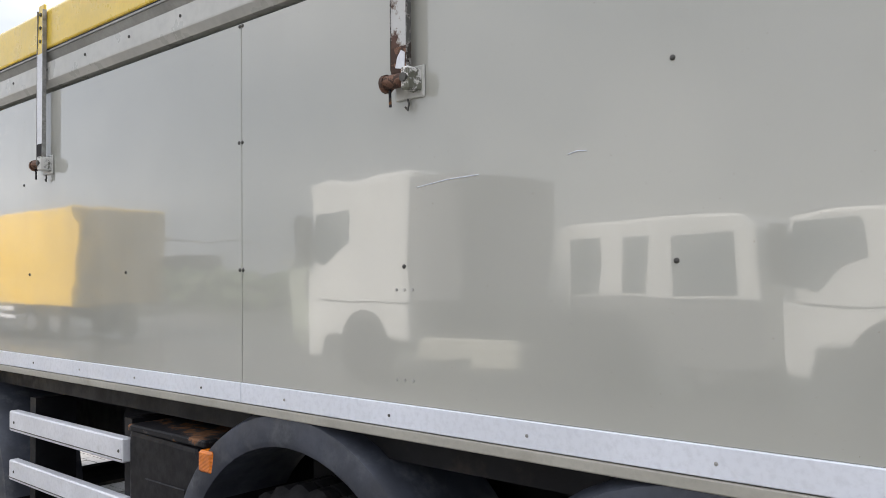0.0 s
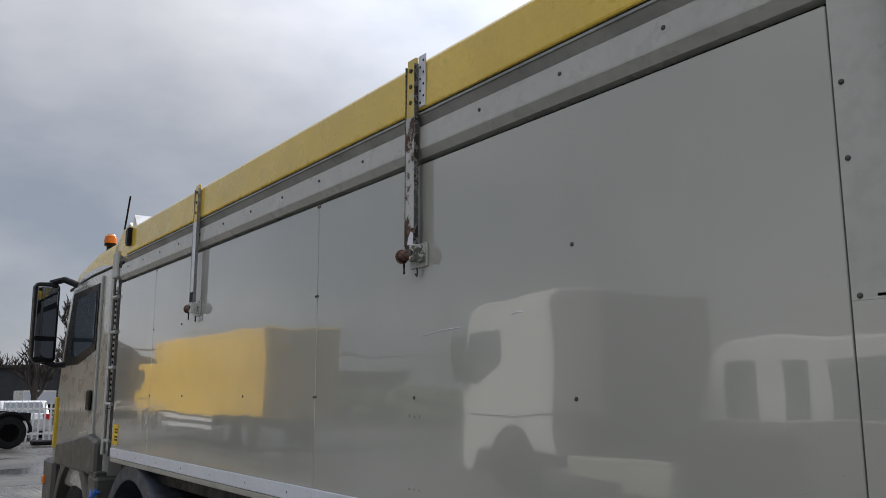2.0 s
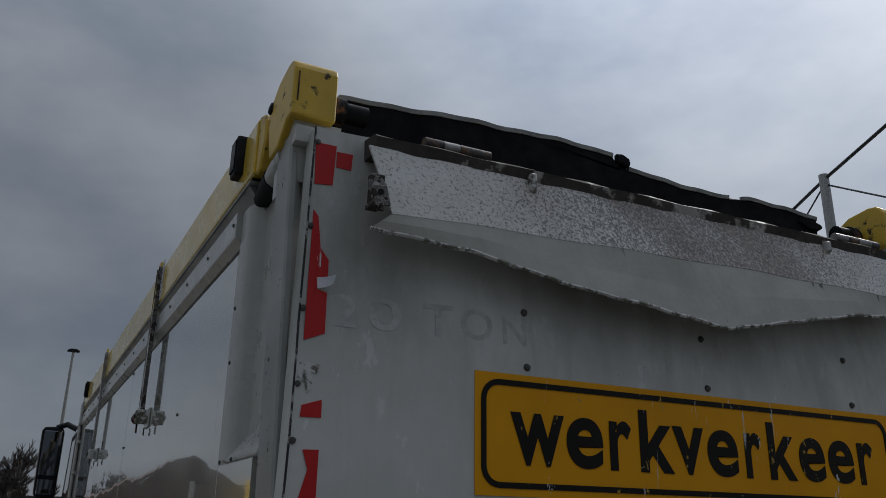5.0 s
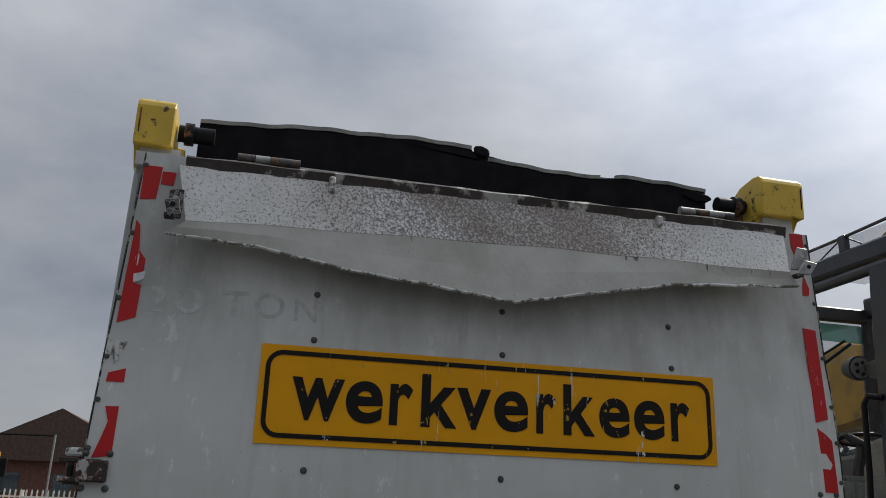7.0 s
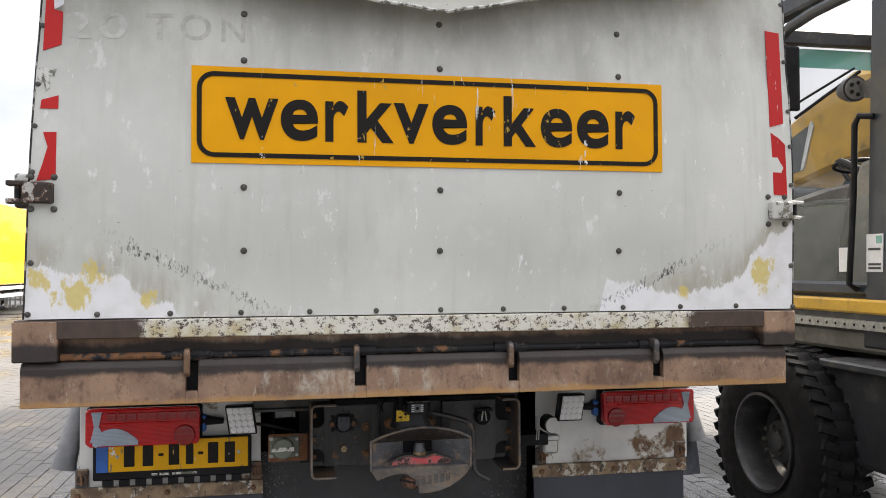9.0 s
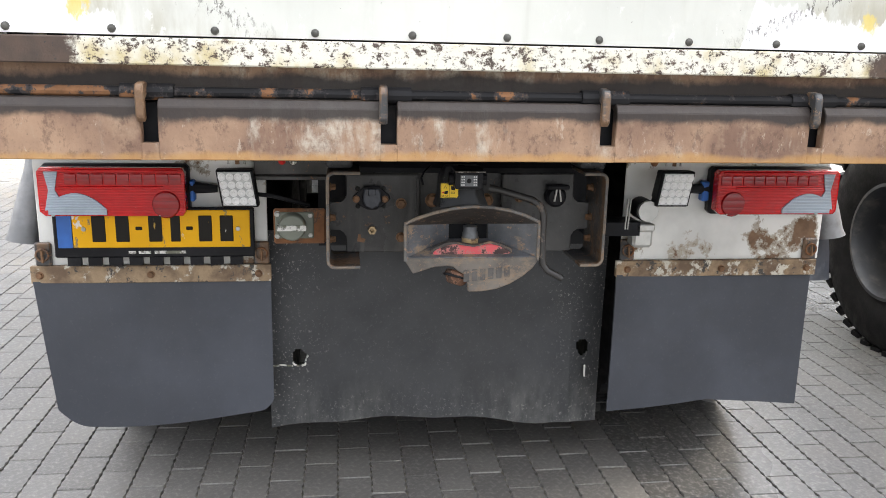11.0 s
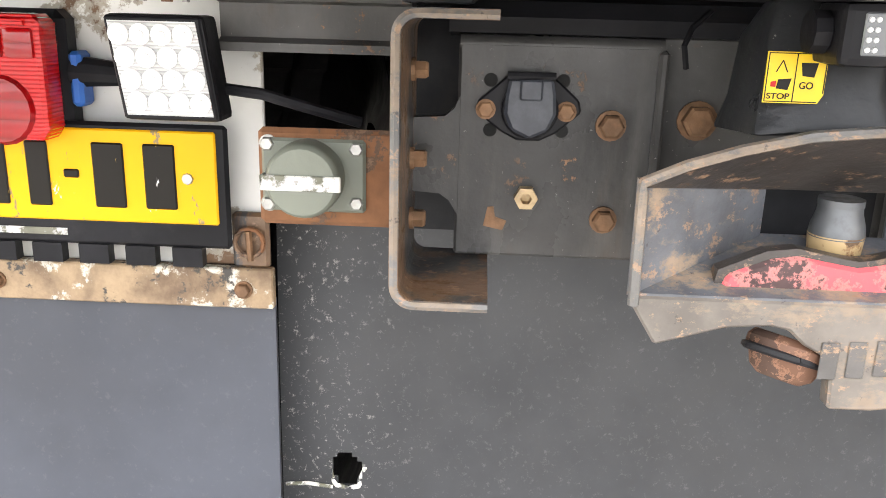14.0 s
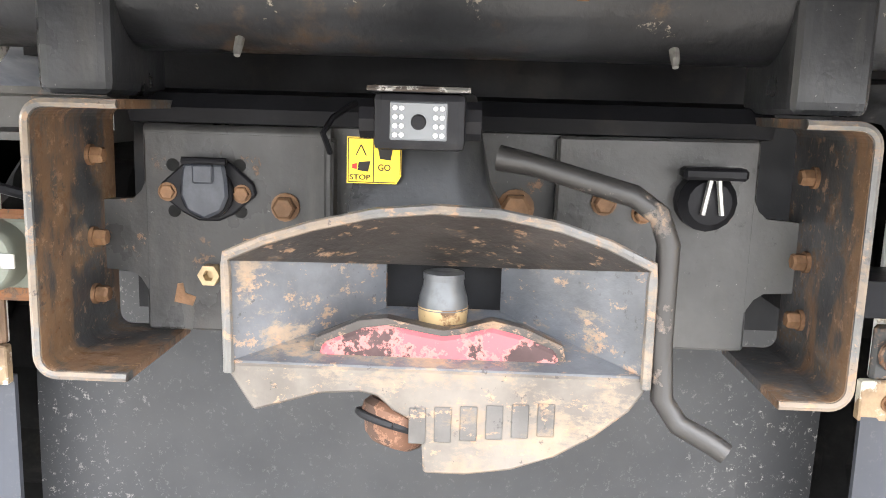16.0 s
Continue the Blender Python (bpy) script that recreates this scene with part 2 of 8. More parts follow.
    s.set("Base Color", c).set("Roughness", s.step(s.noise(11, 5, off=2), 0.3, 0.7, 0.38, 0.62))
    s.bump(s.math("ADD", s.noise(1.3, 2), s.math("MULTIPLY", s.noise(55, 4), 0.06)), 0.25, 0.02)
    return s.mat


def speckled_metal():
    """Pale paint pitted all over, brown with rust in the middle."""
    s = Shader("spattered_white_metal", 0.45)
    ay = s.math("ABSOLUTE", s.axis(1))
    mid = s.step(ay, 1.0, 0.2)
    c = s.mix(s.step(s.noise(5, 6, 0.6), 0.35, 0.7), (0.60, 0.59, 0.55), (0.70, 0.69, 0.66))
    c = s.mix(s.math("MULTIPLY", s.step(s.noise(3.5, 7, 0.65, off=2), 0.38, 0.62), s.math("MULTIPLY", mid, 0.8)), c, (0.27, 0.19, 0.14))
    pit = s.math("ADD", s.noise(110, 6, 0.8), s.math("MULTIPLY", mid, 0.10))
    c = s.mix(s.step(pit, 0.54, 0.62, 0, 0.85), c, (0.075, 0.065, 0.055))
    c = s.mix(s.step(s.noise(30, 8, 0.75, off=9), 0.66, 0.70), c, (0.05, 0.045, 0.04))
    s.set("Base Color", c)
    s.bump(s.noise(80, 5), 0.5, 0.004)
    return s.mat


def drip_plate():
    """Warm grey paint with black drips from its upper edge."""
    s = Shader("dripped_grey_paint", 0.5)
    z = s.axis(2)
    c = s.mix(s.step(s.noise(4, 6, 0.6), 0.35, 0.7), (0.42, 0.41, 0.36), (0.54, 0.53, 0.48))
    c = s.mix(s.step(s.noise(40, 7, 0.75, off=4), 0.66, 0.7), c, (0.12, 0.1, 0.08))
    drip = s.math("ADD", s.noise(26, 5, 0.6, stretch=(1, 1, 0.06), off=7), s.step(z, 2.40, 2.49, -0.12, 0.06))
    c = s.mix(s.step(drip, 0.69, 0.73, 0, 0.85), c, (0.05, 0.045, 0.04))
    s.set("Base Color", c)
    s.bump(s.noise(60, 5), 0.3, 0.003)
    return s.mat


def beam_rust():
    """Brown primer and rust under drips and flakes of pale paint, blackened along the top."""
    s = Shader("rusty_beam_paint", 0.62)
    y, z = s.axis(1), s.axis(2)
    c = s.mix(s.step(s.noise(4, 7, 0.6, stretch=(1, 1, 0.8)), 0.32, 0.68), (0.16, 0.09, 0.062), (0.34, 0.215, 0.14))
    c = s.mix(s.step(s.noise(16, 8, 0.7, off=3), 0.5, 0.72, 0, 0.55), c, (0.38, 0.27, 0.185))
    c = s.mix(s.step(s.noise(26, 10, 0.8, stretch=(1, 1, 0.7), off=28), 0.5, 0.6, 0, 0.6), c, (0.085, 0.045, 0.032))
    c = s.mix(s.step(s.noise(21, 10, 0.8, stretch=(1, 1, 0.5), off=34), 0.575, 0.62, 0, 0.6), c, (0.46, 0.38, 0.30))
    # orange rust creeping up from the lower edge
    low = s.math("ADD", s.step(z, 1.155, 1.112), s.math("MULTIPLY", s.math("SUBTRACT", s.noise(7, 6, 0.6, off=14), 0.5), 1.6))
    c = s.mix(s.step(low, 0.45, 0.95, 0, 0.75), c, s.mix(s.noise(30, 5), (0.34, 0.16, 0.05), (0.47, 0.28, 0.10)))
    # drips of pale paint from the middle of the plate
    mid = s.step(s.math("ABSOLUTE", s.math("SUBTRACT", y, -0.12)), 1.0, 0.35)
    drip = s.math("ADD", s.math("MULTIPLY", s.noise(13, 10, 0.66, stretch=(1, 1, 0.32), off=5), 0.75), s.math("MULTIPLY", s.noise(2.2, 4, off=8), 0.4))
    pale = s.math("MULTIPLY", s.math("MULTIPLY", s.step(drip, 0.555, 0.64), mid), s.step(z, 1.112, 1.15, 0.15, 1.0))
    c = s.mix(s.math("MULTIPLY", pale, s.step(s.noise(28, 8, 0.75, off=23), 0.4, 0.62, 0.15, 0.75)), c, s.mix(s.noise(60, 5), (0.38, 0.33, 0.26), (0.58, 0.53, 0.45)))
    c = s.mix(s.step(s.noise(75, 6, 0.75, off=9), 0.58, 0.7, 0, 0.65), c, (0.1, 0.07, 0.05))
    # ragged black band below the hinge bar
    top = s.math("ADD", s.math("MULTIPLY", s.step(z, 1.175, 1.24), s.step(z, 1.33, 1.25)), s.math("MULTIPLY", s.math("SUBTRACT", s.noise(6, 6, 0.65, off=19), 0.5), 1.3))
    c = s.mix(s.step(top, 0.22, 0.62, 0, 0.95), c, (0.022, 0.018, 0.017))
    s.set("Base Color", c)
    s.bump(s.math("ADD", s.noise(70, 6), s.math("MULTIPLY", pale, 0.5)), 0.4, 0.003)
    return s.mat


def mottled_strip():
    """Old strip of steel: tan rust, white paint remnants and black gaps."""
    s = Shader("mottled_strip_steel", 0.65)
    c = s.mix(s.step(s.noise(10, 8, 0.65), 0.35, 0.65), (0.12, 0.075, 0.045), (0.34, 0.24, 0.145))
    c = s.mix(s.step(s.noise(22, 8, 0.7, off=4), 0.53, 0.6), c, (0.52, 0.49, 0.42))
    c = s.mix(s.step(s.noise(26, 8, 0.7, off=9), 0.56, 0.62), c, (0.045, 0.04, 0.036))
    s.set("Base Color", c)
    s.bump(s.noise(50, 6), 0.5, 0.004)
    return s.mat


def chipped_strip():
    """Cream paint full of fine black chips, worn to sooty rust at the ends."""
    s = Shader("chipped_white_strip", 0.55)
    ay = s.math("ABSOLUTE", s.axis(1))
    keep = s.step(ay, 1.12, 0.62)
    n = s.noise(48, 10, 0.82, stretch=(1, 0.8, 1.0), off=2)
    white = s.math("MULTIPLY", s.step(n, 0.44, 0.47), s.step(s.math("ADD", keep, s.math("MULTIPLY", s.math("SUBTRACT", s.noise(7, 7, 0.7), 0.5), 1.4)), 0.35, 0.5))
    c = s.mix(s.noise(20, 6), (0.02, 0.017, 0.015), (0.11, 0.065, 0.045))
    c = s.mix(white, c, s.mix(s.step(s.noise(9, 6, off=4), 0.5, 0.68), (0.66, 0.64, 0.56), (0.5, 0.42, 0.24)))
    c = s.mix(s.step(s.noise(70, 6, 0.75, off=6), 0.60, 0.64), c, (0.035, 0.03, 0.026))
    s.set("Base Color", c)
    s.bump(n, 0.4, 0.003)
    return s.mat


def rubber_flap(name, col, speck):
    s = Shader(name, 0.55)
    z = s.axis(2)
    c = s.mix(s.step(s.noise(3, 5, 0.55), 0.35, 0.7), col, tuple(x * 1.5 for x in col))
    # spatter thrown up along the outer edges, chalky dust at the foot
    side = s.step(s.math("ADD", s.math("ABSOLUTE", s.math("ADD", s.axis(1), 0.055)), s.math("MULTIPLY", s.noise(5, 5, off=6), 0.25)), 0.46, 0.66)
    zone = s.math("MAXIMUM", side, s.math("MULTIPLY", s.step(z, 0.34, 0.2), 0.5))
    dust = s.math("MULTIPLY", s.step(s.noise(90, 5, 0.8, off=3), 0.56, 0.68), s.math("ADD", zone, 0.12))
    c = s.mix(s.math("MULTIPLY", dust, speck), c, (0.36, 0.35, 0.32))
    c = s.mix(s.math("MULTIPLY", s.step(z, 0.4, 0.18), s.step(s.noise(9, 7, 0.7, stretch=(1, 1, 0.4), off=9), 0.42, 0.75, 0, speck * 0.7)), c, (0.17, 0.17, 0.16))
    s.set("Base Color", c).set("Roughness", s.step(s.noise(9, 4), 0.3, 0.7, 0.42, 0.65))
    s.bump(s.noise(22, 4), 0.12, 0.004)
    return s.mat


def sign_paint(name, col, dark, chips=0.67):
    s = Shader(name, 0.42)
    c = s.mix(s.step(s.noise(3, 4), 0.3, 0.7), col, tuple(x * 0.88 for x in col))
    chip = s.step(s.noise(30, 6, 0.7, stretch=(1, 1, 0.45), off=4), chips, chips + 0.02)
    c = s.mix(chip, c, dark)
    c = s.mix(s.step(s.noise(18, 6, 0.7, stretch=(1, 1, 0.5), off=12), chips + 0.025, chips + 0.04), c, (0.66, 0.66, 0.64))
    # long thin scratches down to the metal
    c = s.mix(s.math("MULTIPLY", s.step(s.noise(38, 7, 0.7, stretch=(1, 1, 0.12), off=33), 0.63, 0.65), s.step(s.noise(4, 3, off=35), 0.5, 0.6)), c, (0.7, 0.7, 0.68))
    s.set("Base Color", c).set("Specular IOR Level", 0.2)
    return s.mat


def paver_stone():
    s = Shader("concrete_paver", 0.5)
    c = s.mix(s.rand, (0.085, 0.084, 0.083), (0.14, 0.137, 0.13))
    gi = s.nt.nodes.new("ShaderNodeNewGeometry").outputs["Random Per Island"]
    c = s.mix(s.step(gi, 0, 1, 0, 0.6), c, (0.13, 0.12, 0.11))
    wet = s.step(s.noise(0.55, 4, off=2), 0.42, 0.62)
    c = s.mix(s.math("MULTIPLY", wet, 0.6), c, (0.05, 0.05, 0.051))
    c = s.mix(s.step(s.noise(5, 7, 0.7, off=13), 0.58, 0.72, 0, 0.6), c, (0.05, 0.045, 0.04))
    c = s.mix(s.step(s.noise(55, 5, 0.7), 0.45, 0.75, 0, 0.5), c, (0.3, 0.29, 0.27))
    s.set("Base Color", c).set("Roughness", s.math("SUBTRACT", 0.62, s.math("MULTIPLY", wet, 0.36)))
    s.bump(s.noise(120, 5), 0.3, 0.003)
    return s.mat


def wet_ground():
    s = Shader("wet_paving", 0.45)
    c = s.mix(s.step(s.noise(0.25, 6, 0.6), 0.35, 0.65), (0.055, 0.053, 0.052), (0.115, 0.112, 0.108))
    br = s.node("ShaderNodeTexBrick")
    s.nt.links.new(s.co, br.inputs["Vector"])
    br.inputs["Scale"].default_value = 4.7
    br.inputs["Mortar Size"].default_value = 0.03
    br.inputs["Color1"].default_value, br.inputs["Color2"].default_value, br.inputs["Mortar"].default_value = (1, 1, 1, 1), (0.78, 0.78, 0.78, 1), (0.35, 0.35, 0.35, 1)
    c = s.mix(1.0, c, br.outputs["Color"], "MULTIPLY")
    s.set("Base Color", c).set("Roughness", s.step(s.noise(0.35, 5, off=3), 0.38, 0.62, 0.16, 0.6))
    s.bump(s.noise(6, 5), 0.3, 0.01)
    return s.mat


def lens_plastic(name, col, trans=0.0, rough=0.12, pitch=0.0045):
    """Moulded lamp plastic with fine ribs."""
    s = Shader(name, rough)
    z = s.axis(2)
    rib = s.math("ABSOLUTE", s.math("SINE", s.math("MULTIPLY", z, math.pi / pitch)))
    c = s.mix(s.step(s.noise(9, 5), 0.35, 0.7), col, tuple(c * 0.7 for c in col))
    c = s.mix(s.step(rib, 0.0, 0.6, 0.45, 0.0), c, tuple(c * 0.35 for c in col))
    c = s.mix(s.step(s.noise(40, 6, 0.7, off=5), 0.66, 0.78, 0, 0.2), c, (0.3, 0.24, 0.2))
    s.set("Base Color", c).set("Coat Weight", 0.5).set("Specular IOR Level", 0.3)
    s.bump(rib, 0.5, 0.002)
    return s.mat


def mirror_mat(name, col=(0.75, 0.77, 0.8), rough=0.03):
    s = Shader(name, rough, 1.0)
    s.set("Base Color", col)
    return s.mat


def glass_mat(name, col=(0.75, 0.85, 0.85), alpha=0.35):
    s = Shader(name, 0.03)
    s.set("Base Color", tuple(c * 0.12 for c in col)).set("Alpha", alpha).set("Coat Weight", 1.0)
    return s.mat


M_SIDE = side_paint()
M_POSTGREY = plain("clean_grey_paint", (0.47, 0.468, 0.43), 0.32, var=0.04, scale=3, dirt=(0.33, 0.32, 0.27), dirt_amount=0.12, coat=0.3, fine=25)
# grey darkened for the shade under the cover rail, plus soot patches
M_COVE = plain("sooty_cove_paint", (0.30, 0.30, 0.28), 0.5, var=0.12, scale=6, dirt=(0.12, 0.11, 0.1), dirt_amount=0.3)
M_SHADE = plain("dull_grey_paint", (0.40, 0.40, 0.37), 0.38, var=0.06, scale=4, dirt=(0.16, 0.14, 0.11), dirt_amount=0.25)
M_RAIL = plain("bare_aluminium_strip", (0.75, 0.78, 0.84), 0.4, 0.15, 0.03, 3, dirt=(0.6, 0.6, 0.6), dirt_amount=0.1)
M_SILL = plain("beige_grey_sill", (0.42, 0.405, 0.35), 0.45, var=0.06, scale=4, dirt=(0.25, 0.22, 0.17), dirt_amount=0.3)
M_YELLOW = plain("yellow_body_paint", (0.76, 0.52, 0.05), 0.3, var=0.07, scale=2.5, dirt=(0.4, 0.27, 0.05), dirt_amount=0.22, coat=0.5)
M_CAPYEL = worn("chipped_yellow_paint", (0.76, 0.50, 0.05), (0.05, 0.035, 0.025), 0.2, 0.4, 26)
M_GATE = gate_paint()
M_SPECK = speckled_metal()
M_DRIP = drip_plate()
M_LEDGE = worn("speckled_ledge_paint", (0.52, 0.515, 0.48), (0.05, 0.042, 0.036), 0.13, 0.45, 48, (0.3, 0.28, 0.25))
M_BEAM = beam_rust()
M_STRIP = chipped_strip()
M_DARK = plain("black_chassis_paint", (0.011, 0.0115, 0.0135), 0.45, var=0.3, scale=5, dirt=(0.045, 0.037, 0.03), dirt_amount=0.3, bump=0.1)
M_BLACK = plain("black_plastic", (0.012, 0.012, 0.014), 0.42, var=0.25, scale=8, dirt=(0.036, 0.036, 0.036), dirt_amount=0.3, bump=0.1)
M_EDGE = worn("chipped_grey_edge", (0.44, 0.44, 0.41), (0.035, 0.03, 0.026), 0.10, 0.45, 55, (0.2, 0.19, 0.17))
M_WING = plain("pale_grey_rubber", (0.22, 0.225, 0.235), 0.5, var=0.2, scale=9, dirt=(0.08, 0.075, 0.07), dirt_amount=0.3)
M_FENDER = plain("weathered_grey_plastic", (0.042, 0.048, 0.064), 0.5, var=0.3, scale=5, dirt=(0.12, 0.13, 0.145), dirt_amount=0.45, bump=0.15)
M_TYRE = plain("tyre_rubber", (0.013, 0.013, 0.014), 0.7, var=0.25, scale=8, dirt=(0.05, 0.046, 0.042), dirt_amount=0.35, bump=0.2)
M_RIM = plain("steel_rim", (0.3, 0.3, 0.31), 0.45, 0.5, 0.15, 8, dirt=(0.1, 0.09, 0.08), dirt_amount=0.4)
M_RUSTY = worn("rusted_steel", (0.2, 0.12, 0.075), RUST, 0.65, 0.75, 14, (0.1, 0.06, 0.04))
M_RUSTDARK = worn("black_paint_over_rust", (0.02, 0.02, 0.022), (0.17, 0.085, 0.045), 0.36, 0.6, 11, (0.05, 0.045, 0.045))
M_HANDLE = worn("rubbed_black_handle", (0.028, 0.026, 0.025), (0.16, 0.115, 0.085), 0.3, 0.45, 25, (0.09, 0.075, 0.065))
M_BOLT = plain("rusty_bolt", (0.2, 0.11, 0.06), 0.65, 0.4, 0.3, 40, bump=0.3)
M_DARKBOLT = plain("dark_bolt", (0.09, 0.088, 0.08), 0.5, 0.5, 0.2, 40)
M_GALV = plain("galvanised_bolt", (0.42, 0.42, 0.4), 0.45, 0.8, 0.2, 40)
M_WHITE = worn("white_panel_paint", (0.78, 0.78, 0.75), (0.15, 0.09, 0.055), 0.22, 0.4, 7, (0.4, 0.36, 0.3))
M_FLAP = rubber_flap("blue_black_rubber", (0.034, 0.038, 0.048), 0.05)
M_FLAPC = rubber_flap("spattered_black_rubber", (0.025, 0.0265, 0.029), 0.85)
M_SIGN = sign_paint("orange_sign_paint", (0.88, 0.39, 0.004), (0.55, 0.33, 0.08))
M_LETTER = sign_paint("black_sign_paint", (0.010, 0.008, 0.006), (0.45, 0.30, 0.06), 0.635)
M_RED = sign_paint("red_reflective_tape", (0.55, 0.025, 0.025), (0.4, 0.02, 0.02))
M_GHOST = plain("faded_lettering", (0.52, 0.52, 0.49), 0.5, var=0.12, scale=20, dirt=(0.38, 0.38, 0.35), dirt_amount=0.8)
M_REDLENS = lens_plastic("red_lamp_lens", (0.62, 0.006, 0.008), rough=0.06)
M_REDDEEP = lens_plastic("deep_red_lens", (0.34, 0.004, 0.006), rough=0.05, pitch=0.02)
M_CLEARLENS = lens_plastic("milky_lamp_lens", (0.4, 0.47, 0.55))
M_LED = lens_plastic("ribbed_lamp_glass", (0.74, 0.75, 0.75), rough=0.2, pitch=0.0035)
M_LEDCUP = plain("lamp_reflector", (0.84, 0.84, 0.84), 0.3, 0.0, 0.05, 20)
M_DIODE = plain("clear_diode", (0.6, 0.61, 0.62), 0.25)
M_ORANGE = lens_plastic("orange_lens", (0.85, 0.22, 0.015))
M_PLATEYEL = sign_paint("yellow_plate", (0.80, 0.41, 0.012), (0.25, 0.19, 0.1), 0.6)
M_BLUE = plain("blue_plastic", (0.02, 0.12, 0.42), 0.4)
M_SOCKET = worn("olive_socket_paint", (0.17, 0.185, 0.15), (0.1, 0.07, 0.05), 0.16, 0.55, 16)
M_SOCKETWHITE = worn("chipped_white_paint", (0.7, 0.69, 0.65), (0.13, 0.13, 0.10), 0.42, 0.5, 45)
def jaw_steel(name, tan, dark=(0.055, 0.06, 0.07), pale=(0.34, 0.25, 0.175), rust=0.0):
    """Blue-black cast steel rubbed to a tan dust in long smears and flecks."""
    s = Shader(name, 0.5)
    c = s.mix(s.step(s.noise(12, 6, 0.6), 0.35, 0.7), dark, tuple(x * 1.8 for x in dark))
    smear = s.step(s.noise(15, 10, 0.76, stretch=(1, 0.6, 1.2), off=3), 0.60 - tan * 0.22, 0.70 - tan * 0.22)
    c = s.mix(s.math("MULTIPLY", smear, 0.85), c, s.mix(s.noise(60, 5), tuple(x * 0.55 for x in pale), pale))
    if rust:
        run = s.step(s.noise(11, 8, 0.68, stretch=(1, 1, 0.35), off=14), 0.62 - 0.16 * rust, 0.70 - 0.16 * rust, 0, 0.8)
        c = s.mix(run, c, s.mix(s.noise(45, 6), (0.09, 0.05, 0.028), (0.25, 0.135, 0.065)))
    fleck = s.step(s.noise(70, 6, 0.75, stretch=(1, 0.6, 1), off=12), 0.57, 0.63)
    c = s.mix(s.math("MULTIPLY", fleck, 0.75), c, s.mix(s.noise(120, 3), (0.2, 0.1, 0.055), (0.38, 0.26, 0.17)))
    c = s.mix(s.step(s.noise(90, 4, 0.7, off=8), 0.62, 0.7, 0, 0.7), c, (0.03, 0.028, 0.028))
    s.set("Base Color", c).set("Roughness", s.step(smear, 0, 1, 0.4, 0.75))
    s.bump(s.noise(55, 5), 0.4, 0.003)
    return s.mat


def black_paint(name, base, rust, dust=0.6):
    """Thick black chassis paint: wiped, dusty, with rust breaking through in specks."""
    s = Shader(name, 0.34, spec=0.3)
    c = s.mix(s.step(s.noise(5, 6, 0.6), 0.32, 0.7), tuple(x * 0.55 for x in base), tuple(x * 1.35 for x in base))
    wipe = s.step(s.noise(14, 7, 0.65, stretch=(1, 1, 0.18), off=4), 0.48, 0.75, 0, dust)
    c = s.mix(wipe, c, (0.12, 0.115, 0.105))
    c = s.mix(s.step(s.noise(45, 8, 0.75, off=9), 0.60, 0.70, 0, 0.5), c, (0.018, 0.018, 0.02))
    speck = s.math("MULTIPLY", s.step(s.noise(38, 7, 0.75, off=15), 0.60, 0.64), s.step(s.noise(6, 4, off=18), 0.62 - rust * 0.3, 0.72 - rust * 0.3))
    c = s.mix(speck, c, s.mix(s.noise(90, 4), (0.16, 0.07, 0.035), (0.34, 0.2, 0.11)))
    c = s.mix(s.step(s.noise(160, 4, 0.7, off=21), 0.68, 0.72, 0, 0.8), c, (0.3, 0.29, 0.27))
    run = s.step(s.noise(9, 8, 0.7, stretch=(1, 1, 0.22), off=26), 0.56, 0.72, 0, min(0.75, rust * 1.6))
    c = s.mix(run, c, (0.065, 0.042, 0.028))
    c = s.mix(s.step(s.noise(2.6, 5, 0.6, off=29), 0.48, 0.66, 0, 0.5), c, tuple(x * 0.4 for x in base))
    s.set("Base Color", c).set("Roughness", s.math("ADD", s.step(s.noise(11, 5, off=2), 0.3, 0.7, 0.24, 0.46), s.math("MULTIPLY", wipe, 0.3)))
    s.bump(s.math("ADD", s.noise(60, 5), s.math("MULTIPLY", speck, 0.7)), 0.3, 0.003)
    return s.mat


def greasy_shaft():
    """Black shaft paint gone brown in broad patches, with oily dark runs and pale scrapes."""
    s = Shader("greasy_black_shaft", 0.4, spec=0.35)
    c = s.mix(s.step(s.noise(4, 6, 0.6), 0.35, 0.68), (0.010, 0.0105, 0.012), (0.034, 0.036, 0.040))
    brown = s.step(s.noise(6, 8, 0.68, off=5), 0.54, 0.66)
    c = s.mix(s.math("MULTIPLY", brown, 0.85), c, s.mix(s.noise(30, 6), (0.05, 0.03, 0.018), (0.14, 0.085, 0.048)))
    c = s.mix(s.step(s.noise(32, 8, 0.75, off=11), 0.63, 0.68), c, (0.26, 0.22, 0.18))
    c = s.mix(s.step(s.noise(14, 7, 0.7, stretch=(1, 1, 0.3), off=16), 0.6, 0.72, 0, 0.8), c, (0.006, 0.006, 0.007))
    s.set("Base Color", c).set("Roughness", s.step(brown, 0, 1, 0.34, 0.7))
    s.bump(s.noise(45, 6), 0.4, 0.004)
    return s.mat


M_EDGEBLACK = worn("black_worn_edge", (0.02, 0.019, 0.018), (0.30, 0.29, 0.27), 0.42, 0.7, 30, (0.05, 0.045, 0.04))
M_CLAMP = worn("white_paint_over_black_iron", (0.5, 0.49, 0.46), (0.035, 0.026, 0.022), 0.62, 0.6, 30, (0.15, 0.08, 0.055))
M_LUG = worn("dirty_drilled_steel", (0.10, 0.098, 0.09), (0.035, 0.027, 0.022), 0.5, 0.5, 40, (0.3, 0.29, 0.27))
M_STEEL = plain("bare_grey_steel", (0.34, 0.335, 0.32), 0.45, 0.5, 0.2, 25, dirt=(0.1, 0.08, 0.06), dirt_amount=0.4)
